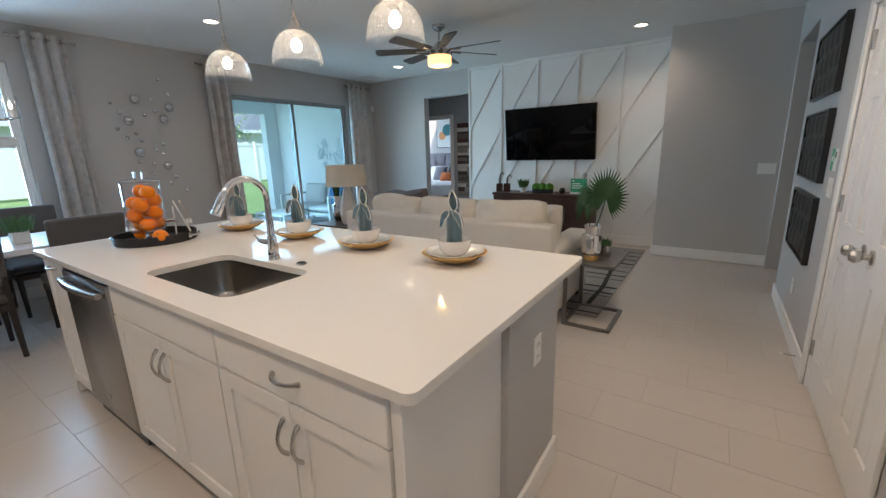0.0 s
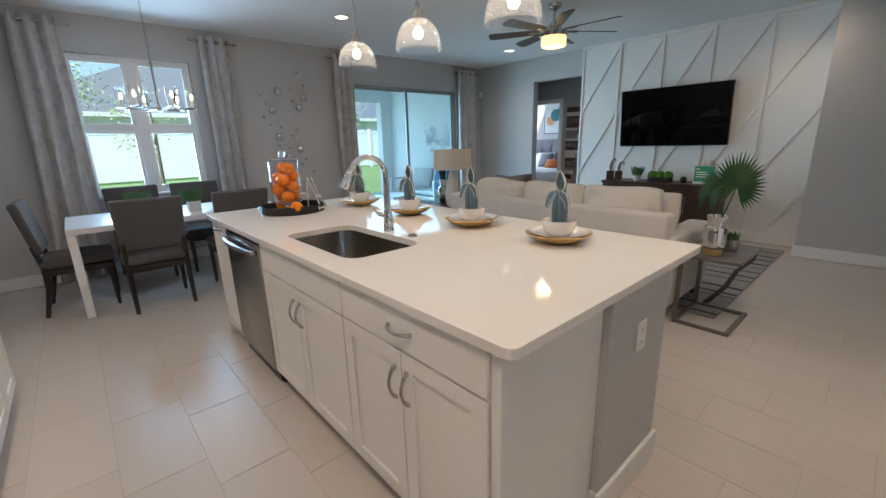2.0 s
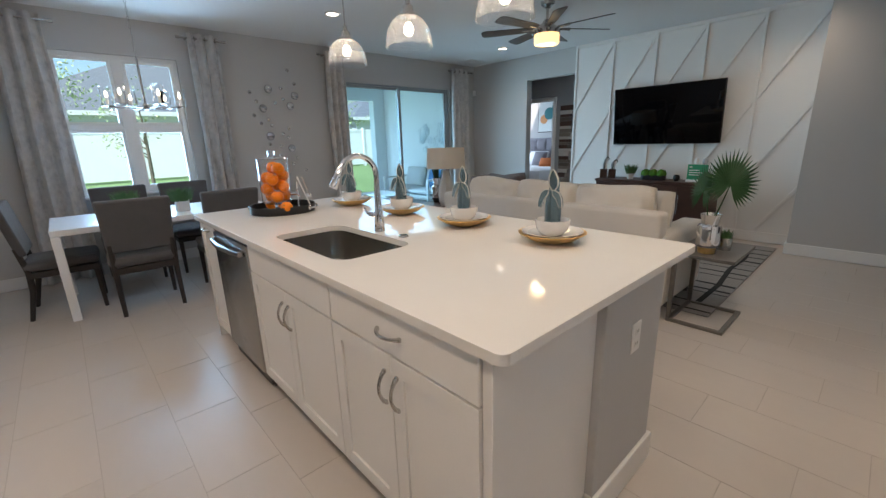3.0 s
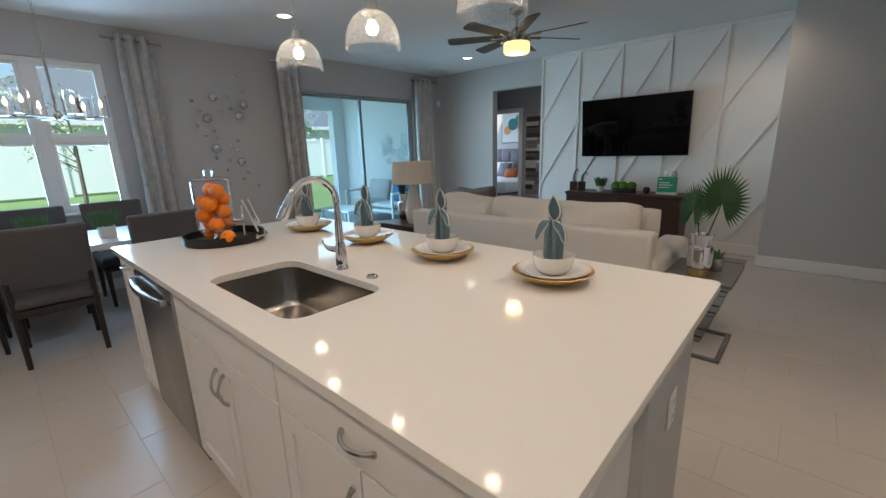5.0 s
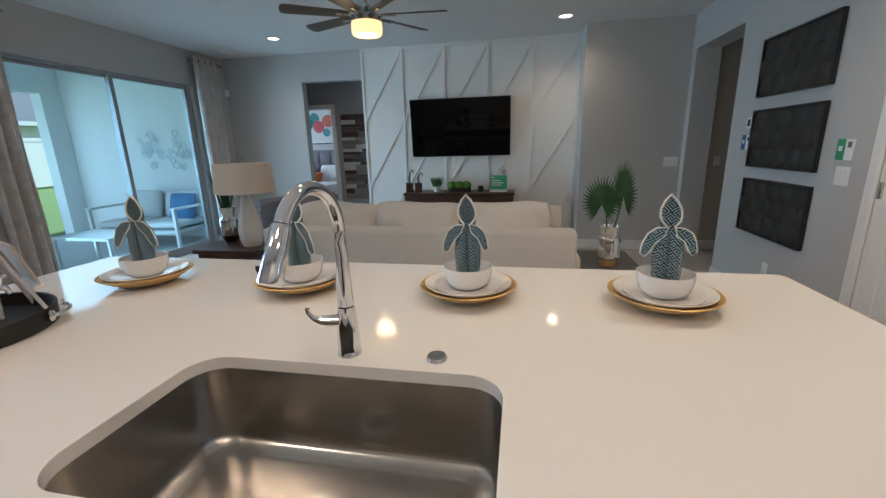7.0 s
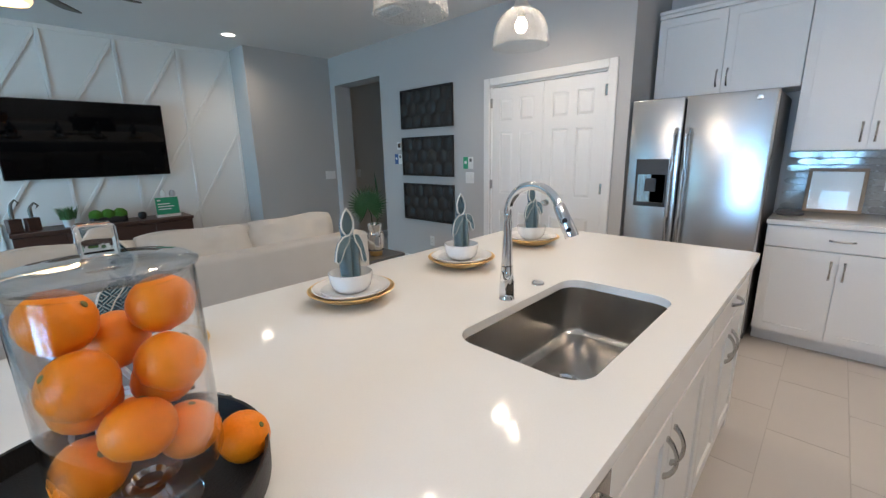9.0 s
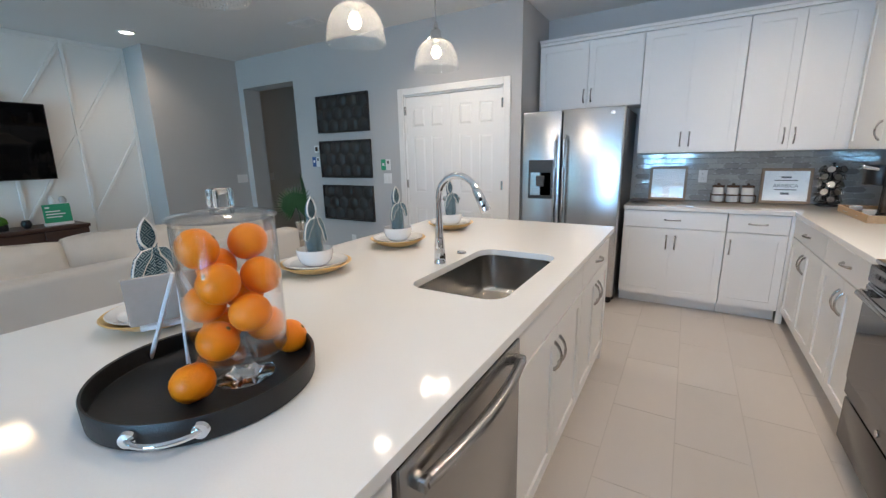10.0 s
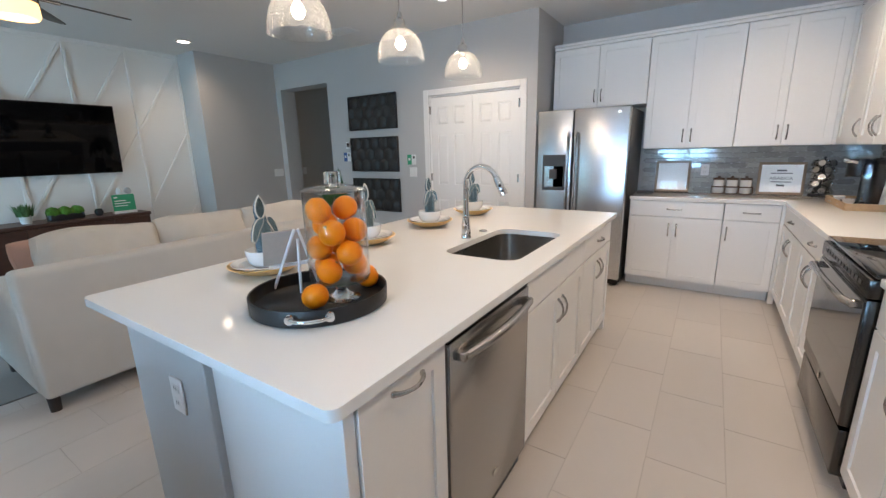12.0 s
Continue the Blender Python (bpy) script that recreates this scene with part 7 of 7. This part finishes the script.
for side in (-1, 1):
    for k in range(20):
        a, r = rnd.uniform(0, 6.28), 0.26 * math.sqrt(rnd.random())
        cx, cz, rr = side * 0.27 + math.cos(a) * r * 0.85, math.sin(a) * r * 1.15, rnd.uniform(0.035, 0.065)
        part("ring", tube([(cx + rr * math.cos(b), -0.03, cz + rr * math.sin(b)) for b in [2 * math.pi * q / 9 for q in range(9)]], 0.006, 5, closed=True), M_PALEMETAL, wa)
part("mount_bar", box(-0.4, 0.4, -0.024, -0.001, -0.01, 0.01), M_PALEMETAL, wa)

# ---- vestibule and bedroom things ----
wp = thing("plank_wall_art", "reclaimed wood plank wall art", "wall art", (-3.655, VY, 0.52))
rnd = random.Random(5)
z = 0.0
PL_LIGHT = mat("whitewashed_plank", (0.55, 0.53, 0.50), 0.8, vary=0.15, scale=6, fine=40, stretch=(1, 8, 8))
while z < 1.40:
    h = rnd.choice((0.05, 0.07, 0.09))
    x = -0.24
    while x < 0.23:
        ln = min(rnd.uniform(0.14, 0.35), 0.24 - x)
        part("plank", box(x, x + ln - 0.003, -0.02 - rnd.uniform(0, 0.018), -0.001, z, z + h - 0.003, 0.002), rnd.choice((M_PLANK_A, M_PLANK_A, M_WALNUT, PL_LIGHT)), wp)
        x += ln
    z += h
bed = thing("bed", "made bed with tufted grey headboard and white linen", "bed", (-5.9, 9.55, 0))
part("base", box(-0.85, 0.85, -1.0, 1.0, 0.05, 0.32, 0.02), M_BEDGREY, bed)
part("mattress", moved(cushion(1.72, 2.0, 0.30, 8, 0.15, 2, 0.006), pose(0, 0, 0.47)), M_LINEN, bed)
hbd = part("headboard", box(-0.92, 0.92, 1.02, 1.10, 0.1, 1.35, 0.02, 2), M_BEDGREY, bed)
for i in range(6):
    for j in range(3):
        part("tuft", moved(cushion(0.30, 0.30, 0.05, 4, 0.6, i), pose(-0.765 + i * 0.306, 1.012, 0.55 + j * 0.306, 90, 0, 0)), M_BEDGREY, hbd)
for x, y, m2, lab in ((-6.3, 10.33, M_LINEN, "white bed pillow"), (-5.5, 10.33, M_LINEN, "white bed pillow"), (-6.1, 10.1, M_BEDGREY, "grey bed pillow"), (-5.75, 9.9, M_RUST, "rust orange bed pillow")):
    p = thing("bed_pillow", lab + " on the made bed", "pillow", (0, 0, 0), group="bed pillows")
    p.matrix_basis = pose(x, y, 0.80 if m2 is not M_RUST else 0.72, 62, 0, 0)
    part("pillow", cushion(0.62 if m2 is M_LINEN else 0.40, 0.42 if m2 is not M_RUST else 0.26, 0.16, 7, 0.7, 3, 0.005), m2, p)
pt = thing("abstract_painting", "framed abstract painting with coloured circles", "painting", (-5.95, 10.70, 1.50))
part("frame", box(-0.62, 0.62, -0.035, -0.001, 0.0, 0.86, 0.004), M_BLACK, pt)
part("canvas", box(-0.60, 0.60, -0.04, -0.034, 0.02, 0.84), mat("pale_canvas", (0.62, 0.66, 0.64), 0.8, vary=0.08, scale=4), pt)
for x, z, r, colr in ((-0.25, 0.5, 0.16, (0.02, 0.16, 0.17)), (0.05, 0.42, 0.15, (0.55, 0.10, 0.10)), (-0.05, 0.62, 0.13, (0.05, 0.25, 0.24)), (0.3, 0.55, 0.15, (0.60, 0.16, 0.12)), (-0.42, 0.35, 0.12, (0.65, 0.30, 0.12)), (0.25, 0.28, 0.1, (0.1, 0.3, 0.35))):
    dsc = lathe([(0, 0), (r, 0), (r, 0.002), (0, 0.002)], 24)
    part("painted_circle", moved(dsc, pose(x, -0.0405 - r * 0.01, z, 90, 0, 0)), mat("paint_patch", colr, 0.7), pt)


# ---- backsplash of picket tiles ----
sb = thing("backsplash", "grey glossy picket tile backsplash", "backsplash", kind="structure")
part("grout_bed", box(KX - 0.004, KX - 0.0005, SY + 0.005, 1.09, CT + 0.002, UZ0 + 0.002), M_SPLASHG, sb, soft=False)
part("grout_bed", box(RX1 - 0.6, KX - 0.0045, SY + 0.0005, SY + 0.004, CT + 0.002, UZ0 + 0.002), M_SPLASHG, sb, soft=False)
TL, TH, TP = 0.142, 0.046, 0.023       # length over points, height, point


def picket():
    bm = bmesh.new()
    o = [(-TL / 2, 0), (-TL / 2 + TP, -TH / 2), (TL / 2 - TP, -TH / 2), (TL / 2, 0), (TL / 2 - TP, TH / 2), (-TL / 2 + TP, TH / 2)]
    lo = [bm.verts.new((x, 0, z)) for x, z in o]
    hi = [bm.verts.new((x * 0.98, -0.006, z * 0.94)) for x, z in o]
    bm.faces.new(hi)
    for i in range(6):
        bm.faces.new((lo[i], lo[(i + 1) % 6], hi[(i + 1) % 6], hi[i]))
    return bm


PICK = data_of("tile", picket(), M_SPLASH, False)
PITCH, ROW = TL - TP + 0.003, TH + 0.003
rnd = random.Random(12)
count = 0
rest = []
for wallside in (0, 1):
    span = 1.09 - SY if wallside == 0 else KX - (RX1 - 0.6)
    for r in range(10):
        z = CT + 0.026 + r * ROW
        if z > UZ0 - 0.02:
            break
        n = int(span / PITCH)
        for k in range(n):
            s = 0.075 + k * PITCH + (PITCH / 2 if r % 2 else 0)
            if s > span - 0.07:
                continue
            tilt = (rnd.uniform(-0.6, 0.6), rnd.uniform(-0.6, 0.6))
            m2 = pose(KX - 0.004, 1.09 - s, z, 0, 0, -90) if wallside == 0 else pose(KX - 0.004 - s, SY + 0.004, z, 0, 0, 180)
            m2 = m2 @ pose(0, -0.0005, 0, tilt[0], 0, tilt[1])
            if count < 290:
                part("tile", PICK, M_SPLASH, sb).matrix_basis = m2
            else:
                rest.append(m2)
            count += 1
if rest:
    bm = bmesh.new()
    for m2 in rest:
        t = picket()
        bmesh.ops.transform(t, matrix=m2, verts=t.verts)
        vm = {v: bm.verts.new(v.co) for v in t.verts}
        for f in t.faces:
            bm.faces.new([vm[v] for v in f.verts])
        t.free()
    tagged(part("tiles_beyond", bm, M_SPLASH, sb, soft=False), kind="stuff")
outlet((KX - 0.012, 0.50, 1.14), -90, "white duplex outlet in the tiled backsplash")

# ---- floor tiles, 12 by 24 inch in one-third offset ----
fl = thing("floor", "pale greige porcelain floor tiles laid in offset rows", "floor", kind="structure")
PX_, PY_, GAP = 0.613, 0.307, 0.0032
Y0_, X0_ = 0.251, -2.016


def tile_mesh(w, d):
    bm = bmesh.new()
    add_box(bm, -w / 2, w / 2, -d / 2, d / 2, -0.006, 0.0)
    bmesh.ops.bevel(bm, geom=[e for e in bm.edges if all(v.co.z > -0.001 for v in e.verts)], offset=0.0008, segments=1, affect="EDGES")
    return bm


FULL = data_of("tile", tile_mesh(PX_ - GAP, PY_ - GAP), M_TILE, False)
far = bmesh.new()
zones = ((WX, EX + 0.26, SY, NY), (EX + 0.26, KX, SY, 2.03), (EX + 0.26, 3.26, 5.02, PIER[1]), (PASS[0], PASS[1], NY, NY + 0.14), (-5.18, -3.22, NY + 0.14, VY), (VDOOR[0], VDOOR[1], VY, VY + 0.12), (-8.0, -3.12, VY + 0.12, 10.7))
near = 0
for zi, (zx0, zx1, zy0, zy1) in enumerate(zones):
    r0, r1 = math.floor((zy0 - Y0_) / PY_), math.ceil((zy1 - Y0_) / PY_)
    for r in range(r0, r1):
        ya, yb = max(Y0_ + r * PY_, zy0), min(Y0_ + (r + 1) * PY_, zy1)
        if yb - ya < 0.01:
            continue
        sh = X0_ + (r % 3) * PX_ / 3
        k0, k1 = math.floor((zx0 - sh) / PX_), math.ceil((zx1 - sh) / PX_)
        for k in range(k0, k1):
            xa, xb = max(sh + k * PX_, zx0), min(sh + (k + 1) * PX_, zx1)
            if xb - xa < 0.01:
                continue
            whole = abs(xb - xa - PX_) < 1e-6 and abs(yb - ya - PY_) < 1e-6
            cx, cy = (xa + xb) / 2, (ya + yb) / 2
            if whole and -4.3 < cx < 1.3 and -0.8 < cy < 4.3 and near < 298 and not (-2.6 < cx < -0.4 and 1.35 < cy < 1.9):
                part("tile", FULL, M_TILE, fl).location = (cx, cy, 0)
                near += 1
            else:
                g = GAP / 2
                b = 0.0008
                lo = [far.verts.new(p) for p in ((xa + g, ya + g, -0.006), (xb - g, ya + g, -0.006), (xb - g, yb - g, -0.006), (xa + g, yb - g, -0.006))]
                mi = [far.verts.new(p) for p in ((xa + g, ya + g, -b), (xb - g, ya + g, -b), (xb - g, yb - g, -b), (xa + g, yb - g, -b))]
                hi = [far.verts.new(p) for p in ((xa + g + b, ya + g + b, 0), (xb - g - b, ya + g + b, 0), (xb - g - b, yb - g - b, 0), (xa + g + b, yb - g - b, 0))]
                far.faces.new(hi)
                for p, q in ((lo, mi), (mi, hi)):
                    for i in range(4):
                        far.faces.new((p[i], p[(i + 1) % 4], q[(i + 1) % 4], q[i]))
tagged(part("tiles_beyond", far, M_TILE, fl, soft=False), kind="stuff")
